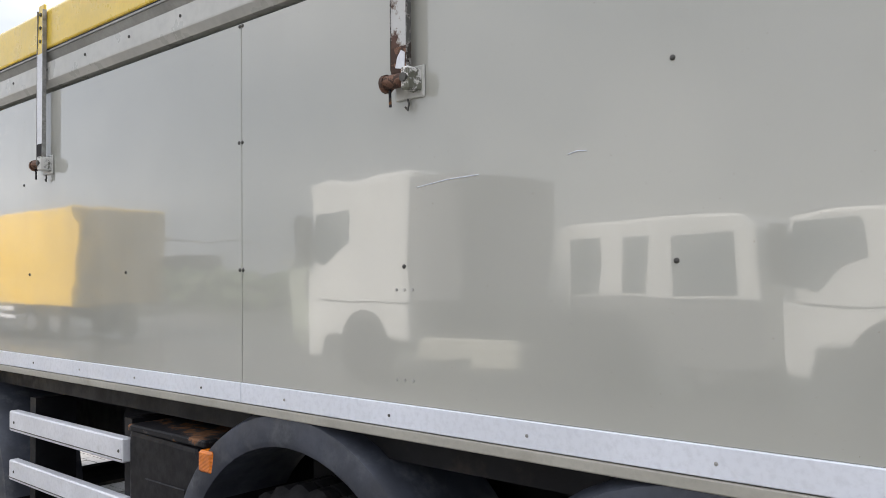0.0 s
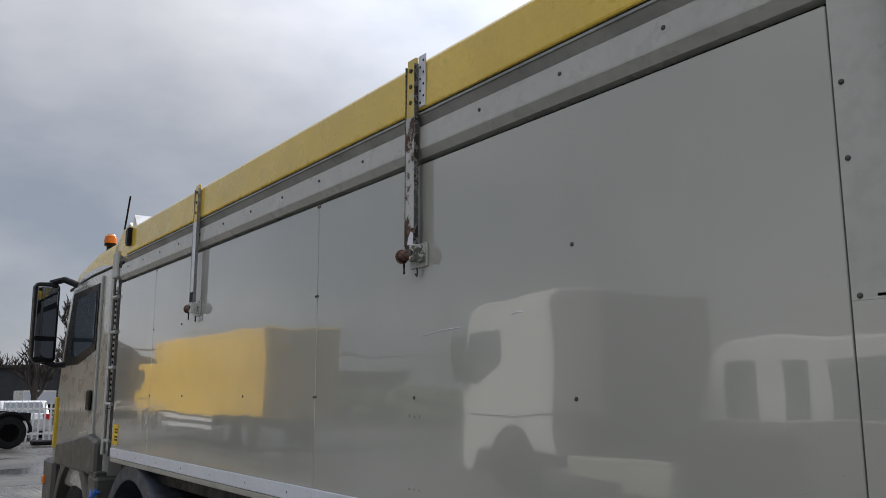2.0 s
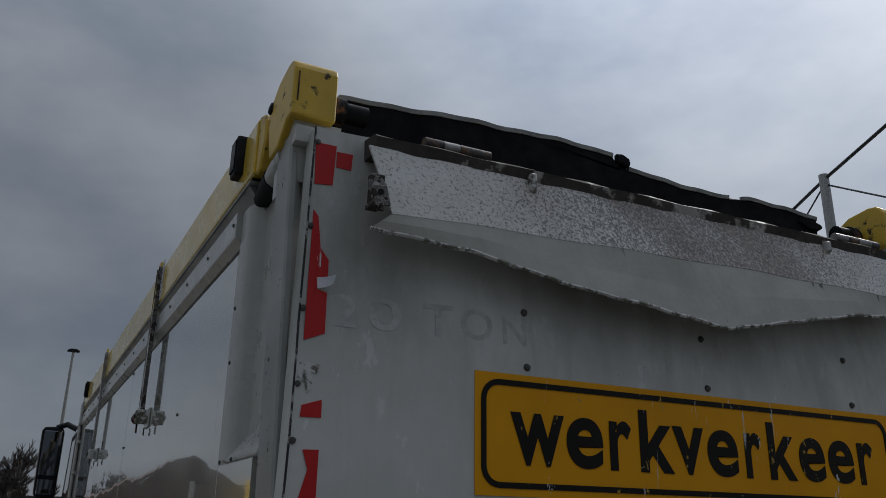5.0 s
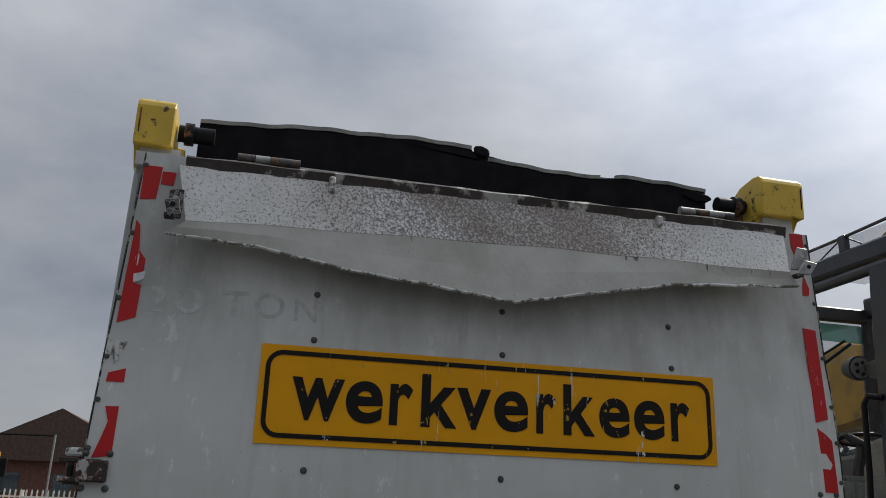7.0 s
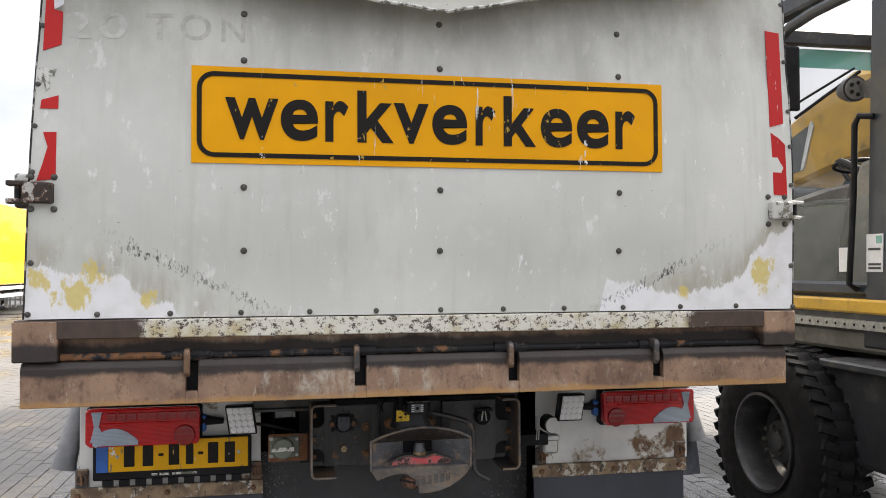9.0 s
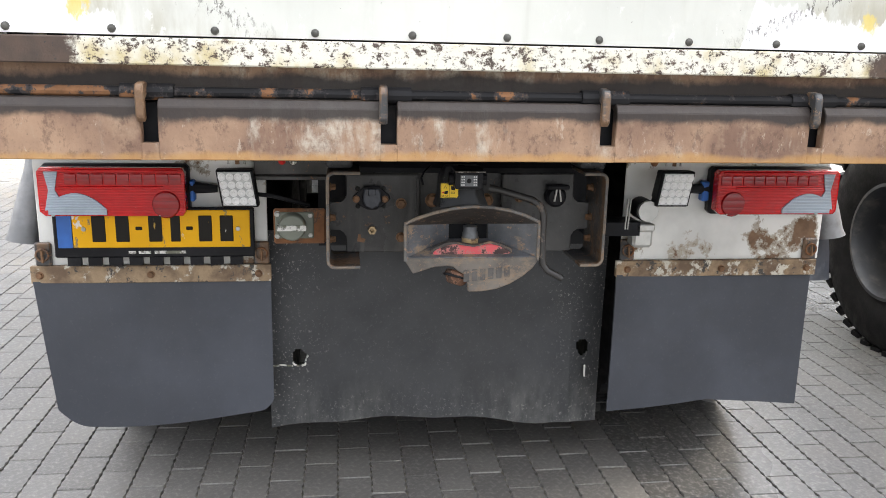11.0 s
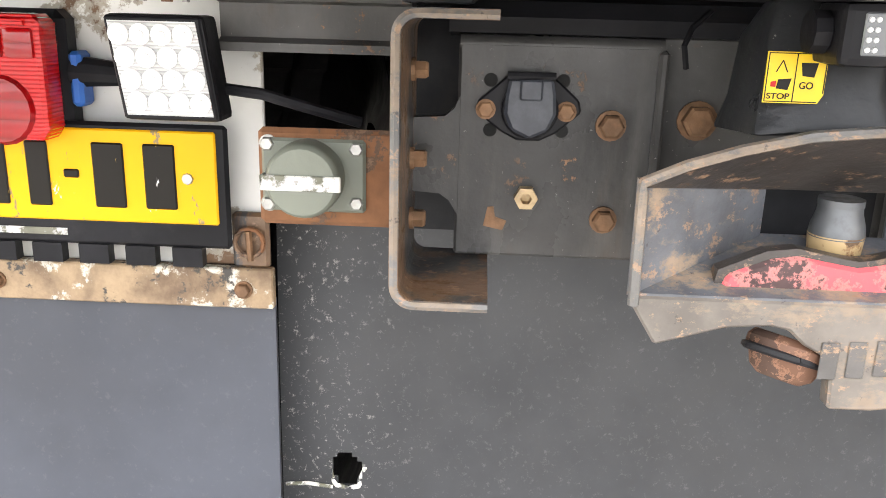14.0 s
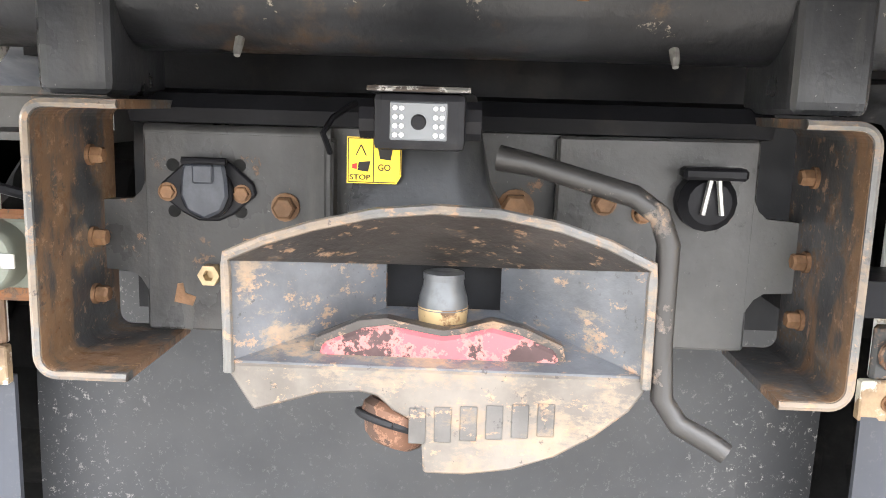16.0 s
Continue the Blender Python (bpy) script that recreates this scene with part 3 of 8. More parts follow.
M_HOODRAIL = worn("sooty_hood_rail", (0.44, 0.43, 0.39), (0.045, 0.038, 0.032), 0.62, 0.6, 6.5, (0.22, 0.20, 0.17))
M_BRACKET = jaw_steel("chipped_black_bracket", 0.36, (0.035, 0.036, 0.038), (0.19, 0.135, 0.095), 0.75)
M_PLATE = black_paint("black_crossmember_paint", (0.075, 0.074, 0.073), 0.35, 0.75)
M_SHAFT = greasy_shaft()
M_CAST = black_paint("black_cast_paint", (0.032, 0.034, 0.038), 0.15)
M_JAW = jaw_steel("scuffed_jaw_steel", 0.42, (0.06, 0.064, 0.072), (0.33, 0.24, 0.165))
M_JAWTAN = jaw_steel("rubbed_jaw_steel", 0.62, (0.085, 0.075, 0.066), (0.27, 0.205, 0.152))
M_JAWLET = jaw_steel("dull_cast_steel", 0.35, (0.055, 0.052, 0.05), (0.22, 0.165, 0.12))
M_JAWRIM = jaw_steel("bare_rim_steel", 0.7, (0.085, 0.083, 0.08), (0.27, 0.21, 0.16))
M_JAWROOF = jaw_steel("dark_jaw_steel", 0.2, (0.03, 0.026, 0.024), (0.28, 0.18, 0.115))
M_POST = worn("flaked_post_paint", (0.56, 0.56, 0.54), (0.075, 0.042, 0.032), 0.44, 0.5, 13, (0.3, 0.27, 0.24))
M_POSTYEL = worn("flaked_yellow_post", (0.70, 0.52, 0.12), (0.09, 0.05, 0.035), 0.34, 0.5, 18, (0.55, 0.52, 0.46))
M_ROLLER = worn("brown_rusted_roller", (0.13, 0.06, 0.035), (0.05, 0.028, 0.02), 0.5, 0.7, 40, (0.2, 0.1, 0.06))
M_REDPAD = worn("worn_red_pad", (0.60, 0.085, 0.10), (0.05, 0.03, 0.03), 0.3, 0.5, 16, (0.42, 0.15, 0.14))
M_PIN = worn("cream_pin_grease", (0.45, 0.32, 0.17), (0.10, 0.06, 0.035), 0.36, 0.45, 30, (0.3, 0.18, 0.09))
M_PINTOP = plain("dark_pin_steel", (0.10, 0.105, 0.112), 0.38, 0.35, 0.2, 30, dirt=(0.05, 0.045, 0.04), dirt_amount=0.3)
# black of drilled holes, and of the sheet standing for gap shade
M_HOLEGAP = plain("drilled_hole", (0.004, 0.004, 0.004), 0.9)
M_NUT = plain("tan_plated_nut", (0.42, 0.31, 0.18), 0.5, 0.4, 0.25, 60, bump=0.3)
M_MOTTLE = mottled_strip()
M_STICKER = plain("yellow_sticker", (0.86, 0.56, 0.02), 0.4, var=0.06, scale=30)
M_CAB = plain("grey_cab_paint", (0.42, 0.415, 0.375), 0.3, var=0.05, scale=3, dirt=(0.2, 0.18, 0.15), dirt_amount=0.25, coat=0.8)
M_CABDARK = plain("grey_brown_plastic", (0.085, 0.083, 0.075), 0.5, var=0.12, scale=4, dirt=(0.08, 0.075, 0.065), dirt_amount=0.35)
M_WINDOW = glass_mat("cab_glass", (0.4, 0.6, 0.75), 0.85)
M_MIRROR = mirror_mat("mirror_glass", (0.12, 0.13, 0.15))
M_CAMGLASS = plain("grey_camera_glass", (0.14, 0.15, 0.16), 0.15, var=0.1, scale=30)
M_ALU = plain("aluminium_tube", (0.5, 0.5, 0.48), 0.4, 0.6, 0.1, 10)
M_GUARD = plain("white_side_guard", (0.7, 0.71, 0.74), 0.4, 0.1, 0.06, 4, dirt=(0.35, 0.33, 0.3), dirt_amount=0.3)
M_TARP = plain("black_tarpaulin", (0.008, 0.0075, 0.009), 0.75, var=0.3, scale=6, bump=0.25)
M_TARPEDGE = plain("grey_tarpaulin_edge", (0.3, 0.3, 0.28), 0.6, var=0.2, scale=8, dirt=(0.08, 0.08, 0.08), dirt_amount=0.5)
# greasy underside parts shine less than clean paint
for m_ in (M_DARK, M_BLACK, M_TYRE, M_RUSTDARK, M_TARP):
    m_.node_tree.nodes["Principled BSDF"].inputs["Specular IOR Level"].default_value = 0.14
# near-black that stands for the shade in deep openings
M_RECESSSHADE = plain("dark_recess", (0.007, 0.007, 0.008), 0.7)
M_PAVER = paver_stone()
M_GROUND = wet_ground()
M_JOINT = plain("joint_sand", (0.13, 0.12, 0.10), 0.9, var=0.3, scale=8, bump=0.3)


# ---- shapes ----
class Shape:
    """Faces gathered from simple solids, then linked as one mesh."""

    def __init__(self):
        self.v, self.f = [], []

    def add(self, verts, faces):
        n = len(self.v)
        self.v += [tuple(p) for p in verts]
        self.f += [tuple(i + n for i in f) for f in faces]
        return self

    def box(self, a, b):
        (x0, y0, z0), (x1, y1, z1) = a, b
        return self.add([(x0, y0, z0), (x1, y0, z0), (x1, y1, z0), (x0, y1, z0), (x0, y0, z1), (x1, y0, z1), (x1, y1, z1), (x0, y1, z1)],
                        [(0, 3, 2, 1), (4, 5, 6, 7), (0, 1, 5, 4), (1, 2, 6, 5), (2, 3, 7, 6), (3, 0, 4, 7)])

    def prism(self, outline, axis, lo, hi):
        """An outline in the two other axes, in cyclic order, drawn out along axis."""
        def at(u, v, w):
            return {"x": (w, u, v), "y": (u, w, v), "z": (u, v, w)}[axis]
        n = len(outline)
        vs = [at(u, v, lo) for u, v in outline] + [at(u, v, hi) for u, v in outline]
        fs = [tuple(range(n)), tuple(range(2 * n - 1, n - 1, -1))] + [(i, i + n, (i + 1) % n + n, (i + 1) % n) for i in range(n)]
        return self.add(vs, fs)

    def loft(self, rings, caps=True, closed=True):
        n, vs, fs = len(rings[0]), [], []
        for r in rings:
            vs += [tuple(p) for p in r]
        for k in range(len(rings) - 1):
            for i in range(n if closed else n - 1):
                j = (i + 1) % n
                fs.append((k * n + i, k * n + j, (k + 1) * n + j, (k + 1) * n + i))
        if caps:
            fs += [tuple(range(n - 1, -1, -1)), tuple(range((len(rings) - 1) * n, len(rings) * n))]
        return self.add(vs, fs)

    def tube(self, pts, r, seg=10, caps=True):
        pts = [Vector(p) for p in pts]
        rings = []
        side = None
        for i, p in enumerate(pts):
            d = (pts[min(i + 1, len(pts) - 1)] - pts[max(i - 1, 0)]).normalized()
            ref = Vector((0, 0, 1)) if abs(d.z) < 0.95 else Vector((1, 0, 0))
            side = d.cross(ref).normalized() if side is None else (side - d * side.dot(d)).normalized()
            up = side.cross(d)
            rr = r[i] if isinstance(r, (list, tuple)) else r
            rings.append([p + (side * math.cos(a) + up * math.sin(a)) * rr for a in (2 * math.pi * k / seg for k in range(seg))])
        return self.loft(rings, caps)

    def lathe(self, profile, origin, axis, seg=24):
        """Profile of (distance along the axis, radius)."""
        ax = Vector(axis).normalized()
        ref = Vector((0, 0, 1)) if abs(ax.z) < 0.9 else Vector((1, 0, 0))
        u = ax.cross(ref).normalized()
        w = u.cross(ax)
        o = Vector(origin)
        rings = [[o + ax * h + (u * math.cos(a) + w * math.sin(a)) * max(r, 0.0004) for a in (2 * math.pi * k / seg for k in range(seg))] for h, r in profile]
        return self.loft(rings)

    def mesh(self, name, bevel=0.0, smooth=False, seg=1):
        me = bpy.data.meshes.new(name)
        me.from_pydata(self.v, [], self.f)
        bm = bmesh.new()
        bm.from_mesh(me)
        bmesh.ops.recalc_face_normals(bm, faces=bm.faces)
        if bevel:
            sharp = [e for e in bm.edges if len(e.link_faces) == 2 and e.calc_face_angle(0) > 0.5]
            bmesh.ops.bevel(bm, geom=sharp, offset=bevel, segments=seg, profile=0.6, affect="EDGES", clamp_overlap=True)
        if smooth:
            for f in bm.faces:
                f.smooth = True
            for e in bm.edges:
                e.smooth = not (len(e.link_faces) == 2 and e.calc_face_angle(0) > 0.6)
        bm.to_mesh(me)
        bm.free()
        return me


def part(name, shape, material, parent, label="", bevel=0.0, smooth=False, seg=1):
    me = shape.mesh(name, bevel, smooth, seg) if isinstance(shape, Shape) else shape
    if material and not me.materials:
        me.materials.append(material)
    ob = new(name, me)
    ob.parent = parent
    if label:
        ob["label"] = label
    return ob


def thing(name, label, category, group="", kind=""):
    return tagged(new(name), label, category, group, kind)


def again(ob, x, y, z, parent=None, turn=0.0, size=None):
    """The same mesh once more, as a part of its own, moved."""
    o = new(ob.name.split(".")[0], ob.data)
    o.parent = parent or ob.parent
    o.location = (x, y, z)
    o.rotation_euler = (0, 0, radians(turn))
    if size:
        o.scale = size
    return o


def S():
    return Shape()


def bx(a, b):
    return Shape().box(a, b)


def hexbolt(name, at, axis, r, h, material, parent, washer=True):
    s = S()
    if washer:
        s.lathe([(0, r * 1.22), (h * 0.25, r * 1.22), (h * 0.25, r * 0.5)], at, axis, 16)
    s.lathe([(h * 0.2, r), (h * 0.85, r), (h, r * 0.8)], at, axis, 6)
    return part(name, s, material, parent)


def letter_mesh(ch, x0, x1, z0, z1, bold=0.0, deep=0.002):
    """One letter of the built-in font, fitted into a box that spans x0..x1 and z0..z1 in its own plane."""
    cu = bpy.data.curves.new("letter", "FONT")
    cu.body, cu.extrude, cu.offset = ch, deep / 2, bold
    ob = bpy.data.objects.new("letter", cu)
    scene.collection.objects.link(ob)
    me = bpy.data.meshes.new_from_object(ob.evaluated_get(bpy.context.evaluated_depsgraph_get()))
    bpy.data.objects.remove(ob)
    xs, ys = [v.co.x for v in me.vertices], [v.co.y for v in me.vertices]
    ax, bx_, ay, by_ = min(xs), max(xs), min(ys), max(ys)
    for v in me.vertices:
        px = x0 + (v.co.x - ax) / (bx_ - ax) * (x1 - x0)
        pz = z0 + (v.co.y - ay) / (by_ - ay) * (z1 - z0)
        v.co = (v.co.z, px, pz)
    me.name = "letter"
    return me


# ---- ground ----
ground = part("ground", S().add([(-400, -400, -0.03), (400, -400, -0.03), (400, 400, -0.03), (-400, 400, -0.03)], [(0, 1, 2, 3)]), M_GROUND, None)
tagged(ground, "wet grey concrete block paving of the yard", "ground", kind="structure")

# ---- the tipper truck: x runs back from its nose to the tailgate at 0, y to its right ----
truck = thing("tipper_truck", "grey eight-wheel tipper truck with yellow top edge and worn tailgate", "truck")
SIDE, FRONT, PAN = 1.228, -6.03, -0.602
JOINTS = [FRONT, -5.18, -2.88, PAN]


def body_side(sgn):
    """One long side of the body, mirrored by sgn."""
    def yy(v):
        return sgn * v + (0.032 if sgn > 0 else 0.0)

    def slab(x0, x1, y0, y1, z0, z1):
        return bx((x0, min(yy(y0), yy(y1)), z0), (x1, max(yy(y0), yy(y1)), z1))
    for k in range(3):
        a, b = JOINTS[k] + 0.0015, JOINTS[k + 1] - 0.0015
        p = part("side_panel", slab(a, b, 1.19, SIDE, 1.356, 2.535), M_SIDE, truck, "large glossy grey side panel", bevel=0.002)
        part("aluminium_strip", slab(a, b, 1.2, SIDE + 0.006, 1.292, 1.356), M_RAIL, p, "bare bright aluminium strip", bevel=0.002)
        if sgn < 0:
            n = max(2, round((b - a) / 0.42))
            for i in range(n):
                x = a + (b - a) * (i + 0.5) / n
                part("rivet", S().lathe([(0, 0.0045), (0.002, 0.004), (0.0025, 0.001)], (x, yy(SIDE + 0.006), 1.322), (0, sgn, 0), 8), M_DARKBOLT if i % 3 == 1 else M_STEEL, p)
    # beige sill below the strip
    part("sill", S().prism([(yy(1.15), 1.255), (yy(1.230), 1.26), (yy(1.233), 1.289), (yy(1.15), 1.289)], "x", FRONT, -0.1), M_SILL, truck, "beige-grey body sill", bevel=0.003)
    # raised upper strip over a groove, and the overhanging cove between it and the rail
    part("upper_strip", S().prism([(yy(1.19), 2.556), (yy(1.222), 2.558), (yy(1.2445), 2.584), (yy(1.2455), 2.59), (yy(1.2455), 2.664), (yy(1.24), 2.668), (yy(1.19), 2.668)], "x", FRONT, PAN), M_POSTGREY, truck, "raised grey strip with a row of bolts")
    part("cove", S().prism([(yy(1.15), 2.60), (yy(1.216), 2.666), (yy(1.243), 2.708), (yy(1.15), 2.715)], "x", FRONT, PAN + 0.12), M_COVE, truck, "grey cove below the cover rail, darkened for shade, with soot patches")
    # yellow cover rail on its thin flange, whose grey includes the rail's shade
    rail = S().prism([(yy(1.10), 2.726), (yy(1.246), 2.726), (yy(1.25), 2.732), (yy(1.248), 2.896), (yy(1.236), 2.912), (yy(1.19), 2.92), (yy(1.10), 2.90)], "x", -5.86, -0.43)
    yr = part("cover_rail", rail, M_YELLOW, truck, "yellow painted cover rail along the body's top", bevel=0.004)
    part("rail_flange", slab(-5.95, -0.46, 1.13, 1.249, 2.709, 2.7165), M_COVE, yr, "thin flange darkened for the shade under the rail")
    part("seal", slab(-5.95, -0.46, 1.13, 1.243, 2.7165, 2.728), M_BLACK, yr)
    # inner wall
    part("inner_wall", slab(FRONT, PAN, 1.10, 1.188, 1.25, 2.69), M_DARK, truck)
    # tall rear bay: pressed pocket between rounded uprights
    part("pocket_post", S().prism([(PAN + 0.003, yy(SIDE)), (PAN + 0.075, yy(SIDE)), (PAN + 0.098, yy(SIDE - 0.006)), (PAN + 0.112, yy(SIDE - 0.02)), (PAN + 0.125, yy(SIDE - 0.052)), (PAN + 0.135, yy(SIDE - 0.06)), (PAN + 0.135, yy(1.12)), (PAN + 0.003, yy(1.12))], "z", 1.915, 2.66), M_POSTGREY, truck, smooth=True)
    part("pocket_panel", slab(PAN + 0.12, -0.215, 1.10, SIDE - 0.045, 1.95, 2.74), M_POSTGREY, truck)
    part("pocket_ledge", S().prism([(yy(SIDE), 1.916), (yy(SIDE), 1.93), (yy(SIDE - 0.05), 2.0), (yy(1.12), 2.0), (yy(1.12), 1.916)], "x", PAN + 0.05, -0.205), M_LEDGE, truck, "grey ledge speckled with chips", bevel=0.004)
    part("rear_panel", slab(PAN + 0.003, -0.236, 1.15, SIDE, 1.25, 1.9145), M_SIDE, truck)
    # corner post, leaning with the body's raked rear end
    post_rings = []
    for z in (1.25, 1.6, 2.0, 2.4, 2.735):
        xl, xr = -0.219 - 0.065 * (z - 1.99), -0.066 - 0.085 * (z - 1.85)
        post_rings.append([(xl - 0.004, yy(1.17), z), (xl, yy(1.214), z), (xl + 0.01, yy(1.224), z), (xr - 0.006, yy(1.224), z), (xr, yy(1.219), z), (xr, yy(1.207), z), (xr - 0.055, yy(1.15), z), (xr - 0.06, yy(1.10), z), (xl - 0.004, yy(1.10), z)])
    part("corner_post", S().loft(post_rings), M_EDGE, truck, "grey rear corner post with chipped edge")
    part("post_seam", S().tube([(-0.219 - 0.065 * (z - 1.99) - 0.002, yy(1.216), z) for z in (1.26, 1.9)], 0.003, 5), M_RUSTDARK, truck)
    # round beam end at the pocket's head
    part("hinge_tube", S().tube([(-0.38, yy(1.195), 2.70), (-0.31, yy(1.195), 2.708), (-0.235, yy(1.195), 2.716)], [0.034, 0.036, 0.038], 16), M_POSTGREY, truck, smooth=True)
    part("rusted_socket", S().tube([(-0.50, yy(1.195), 2.676), (-0.43, yy(1.195), 2.69), (-0.375, yy(1.195), 2.70)], [0.03, 0.034, 0.037], 16), M_RUSTDARK, truck, "rusted pivot at the pocket's head", smooth=True)
    # yellow cap on the corner post
    up_, out_, in_ = (0.027, 1.24, 1.117) if sgn < 0 else (0.064, 1.258, 1.069)
    cap = S().prism([(-0.106, 2.746 + up_), (-0.102, 2.882 + up_), (-0.11, 2.902 + up_), (-0.128, 2.914 + up_), (-0.16, 2.918 + up_), (-0.25, 2.905 + up_), (-0.325, 2.865 + up_), (-0.335, 2.83), (-0.315, 2.76), (-0.295, 2.715), (-0.215, 2.722), (-0.15, 2.746 + up_)], "y", min(yy(in_), yy(out_)), max(yy(in_), yy(out_)))
    part("post_cap", cap, M_CAPYEL, truck, "chipped yellow cap on the corner post", bevel=0.009, seg=3)
    part("cap_foot", S().prism([(-0.30, 2.6), (-0.138, 2.6), (-0.138, 2.75 + up_), (-0.30, 2.75 + up_)], "y", min(yy(1.09), yy(1.219)), max(yy(1.09), yy(1.219))), M_POSTGREY, truck)
    part("cap_seam", S().tube([(-0.1035, yy(out_ - 0.014), 2.785 + up_), (-0.1, yy(out_ - 0.014), 2.87 + up_)], 0.0022, 5), M_RUSTDARK, truck)
    part("head_plate", S().prism([(-0.30, 2.715), (-0.215, 2.722), (-0.15, 2.746), (-0.107, 2.746), (-0.107, 2.70), (-0.30, 2.69)], "y", min(yy(1.12), yy(1.222)), max(yy(1.12), yy(1.222))), M_POSTGREY, truck)
    part("rail_end", S().prism([(-0.43, 2.722), (-0.395, 2.722), (-0.352, 2.80), (-0.36, 2.875), (-0.385, 2.90), (-0.43, 2.912)], "y", min(yy(1.13), yy(1.243)), max(yy(1.13), yy(1.243))), M_CAPYEL, truck, bevel=0.006)
    part("rail_seam", S().prism([(-0.39, 2.71), (-0.37, 2.71), (-0.33, 2.80), (-0.336, 2.86), (-0.35, 2.86), (-0.352, 2.80)], "y", min(yy(1.14), yy(1.21)), max(yy(1.14), yy(1.21))), M_RUSTDARK, truck)
    part("cap_knob", S().lathe([(0, 0.02), (0.012, 0.02), (0.018, 0.015), (0.02, 0.004)], (-0.315, yy(1.228), 2.882), (0, sgn, 0.2), 14), M_RUSTDARK, truck, smooth=True)
    part("knob_tab", S().prism([(-0.34, 2.83), (-0.29, 2.84), (-0.285, 2.90), (-0.31, 2.912), (-0.335, 2.90)], "y", min(yy(1.215), yy(1.23)), max(yy(1.215), yy(1.23))), M_CAPYEL, truck, bevel=0.003)
    # small black marker lamps at the rail's ends
    for x in (-0.6, -5.78):
        m = part("marker_lamp", slab(x - 0.035, x + 0.035, 1.235, 1.275, 2.775, 2.905), M_BLACK, truck, "small black marker lamp housing", bevel=0.008, seg=2)
        part("lens", slab(x - 0.026, x + 0.026, 1.272, 1.279, 2.79, 2.89), M_BLACK, m)
    # strap posts with their rollers
    for x in (-4.357, -2.115):
        far = x < -4
        p = part("strap_post", slab(x - 0.03, x + 0.03, 1.252, 1.2675, 2.235, 2.705), M_GUARD if far else M_POST, truck, "grey-white strap post of the cover, rusting at its foot", bevel=0.002)
        part("post_head", S().prism([(yy(1.2525), 2.70), (yy(1.267), 2.70), (yy(1.262), 2.925), (yy(1.25), 2.925)], "x", x - 0.027, x + 0.027), M_YELLOW if far else M_POSTYEL, p, "yellow painted head of the post", bevel=0.002)
        for e in (-0.0305, 0.0275):
            part("post_edge", slab(x + e, x + e + 0.003, 1.2515, 1.269, 2.24, 2.9), M_STEEL if far else M_LUG, p, "dark chipped edge")
        part("post_foot", slab(x - 0.0285, x + 0.0285, 1.2505, 1.2683, 2.232, 2.30), M_ROLLER if not far else M_RUSTDARK, p, "rusted foot of the post")
        if not far:
            part("bare_patch", S().prism([(x - 0.012, 2.245), (x + 0.022, 2.238), (x + 0.024, 2.282), (x + 0.01, 2.29), (x - 0.004, 2.272)], "y", min(yy(1.2684), yy(1.2695)), max(yy(1.2684), yy(1.2695))), M_GUARD, p)
            pf = part("perforated_strip", slab(x + 0.032, x + 0.075, 1.2495, 1.2535, 2.735, 2.925), M_GUARD, p, "perforated white strip")
            for k in range(8):
                part("hole", S().lathe([(0, 0.005), (0.001, 0.005)], (x + 0.043 + 0.02 * (k % 2), yy(1.2535), 2.75 + k * 0.022), (0, sgn, 0), 8), M_HOLEGAP, pf)
        part("roller", S().tube([(x - 0.04, yy(1.27), 2.21), (x + 0.022, yy(1.27), 2.21)], 0.019, 14), M_ROLLER, p, "brown rusted roller", smooth=True)
        part("roller_flange", S().tube([(x - 0.052, yy(1.268), 2.208), (x - 0.04, yy(1.268), 2.208)], 0.025, 12), M_ROLLER, p, smooth=True)
        part("clamp", slab(x + 0.024, x + 0.052, 1.229, 1.288, 2.178, 2.24), M_SOCKETWHITE, p, "chipped white roller clamp", bevel=0.005)
        part("clamp_back", slab(x - 0.045, x + 0.06, 1.2285, 1.236, 2.165, 2.25), M_POSTGREY, p, "scuffed backing plate", bevel=0.003)
        part("bolt", S().tube([(x + 0.038, yy(1.286), 2.21), (x + 0.038, yy(1.294), 2.21)], 0.012, 8), M_DARKBOLT, p)
        part("pin", S().tube([(x - 0.034, yy(1.268), 2.20), (x - 0.032, yy(1.268), 2.145)], 0.004, 6), M_RUSTDARK, p)
        part("hook", S().tube([(x + 0.005, yy(1.24), 2.165), (x + 0.012, yy(1.242), 2.15), (x + 0.005, yy(1.24), 2.135), (x - 0.004, yy(1.24), 2.145)], 0.003, 6), M_DARKBOLT, p)
        for z in (2.76, 2.82, 2.88):
            part("bolt", S().lathe([(0, 0.009), (0.006, 0.008), (0.008, 0.003)], (x, yy(1.263), z), (0, sgn, 0), 8), M_DARKBOLT, p)
    # bolts over the panels
    rows = [(2.14, (-1.363, -2.875, -2.893, -4.62, -5.17)), (1.722, (-1.363, -2.14, -2.872, -2.89, -3.65, -4.55, -5.175)), (2.525, (-2.872, -2.888, -5.17)), (1.924, (PAN + 0.02, -0.45)), (2.36, (PAN + 0.02,)), (2.2, (PAN + 0.02,))]
    for z, xs in rows:
        for x in xs:
            part("bolt", S().lathe([(0, 0.0062), (0.002, 0.006), (0.004, 0.004), (0.005, 0.002)], (x, yy(SIDE), z), (0, sgn, 0), 10), M_DARKBOLT, truck)
    for i in range(15):
        x = -0.635 - i * 0.37
        part("bolt", S().lathe([(0, 0.007), (0.003, 0.006), (0.005, 0.002)], (x, yy(1.2455), 2.632), (0, sgn, 0), 8), M_DARKBOLT, truck)
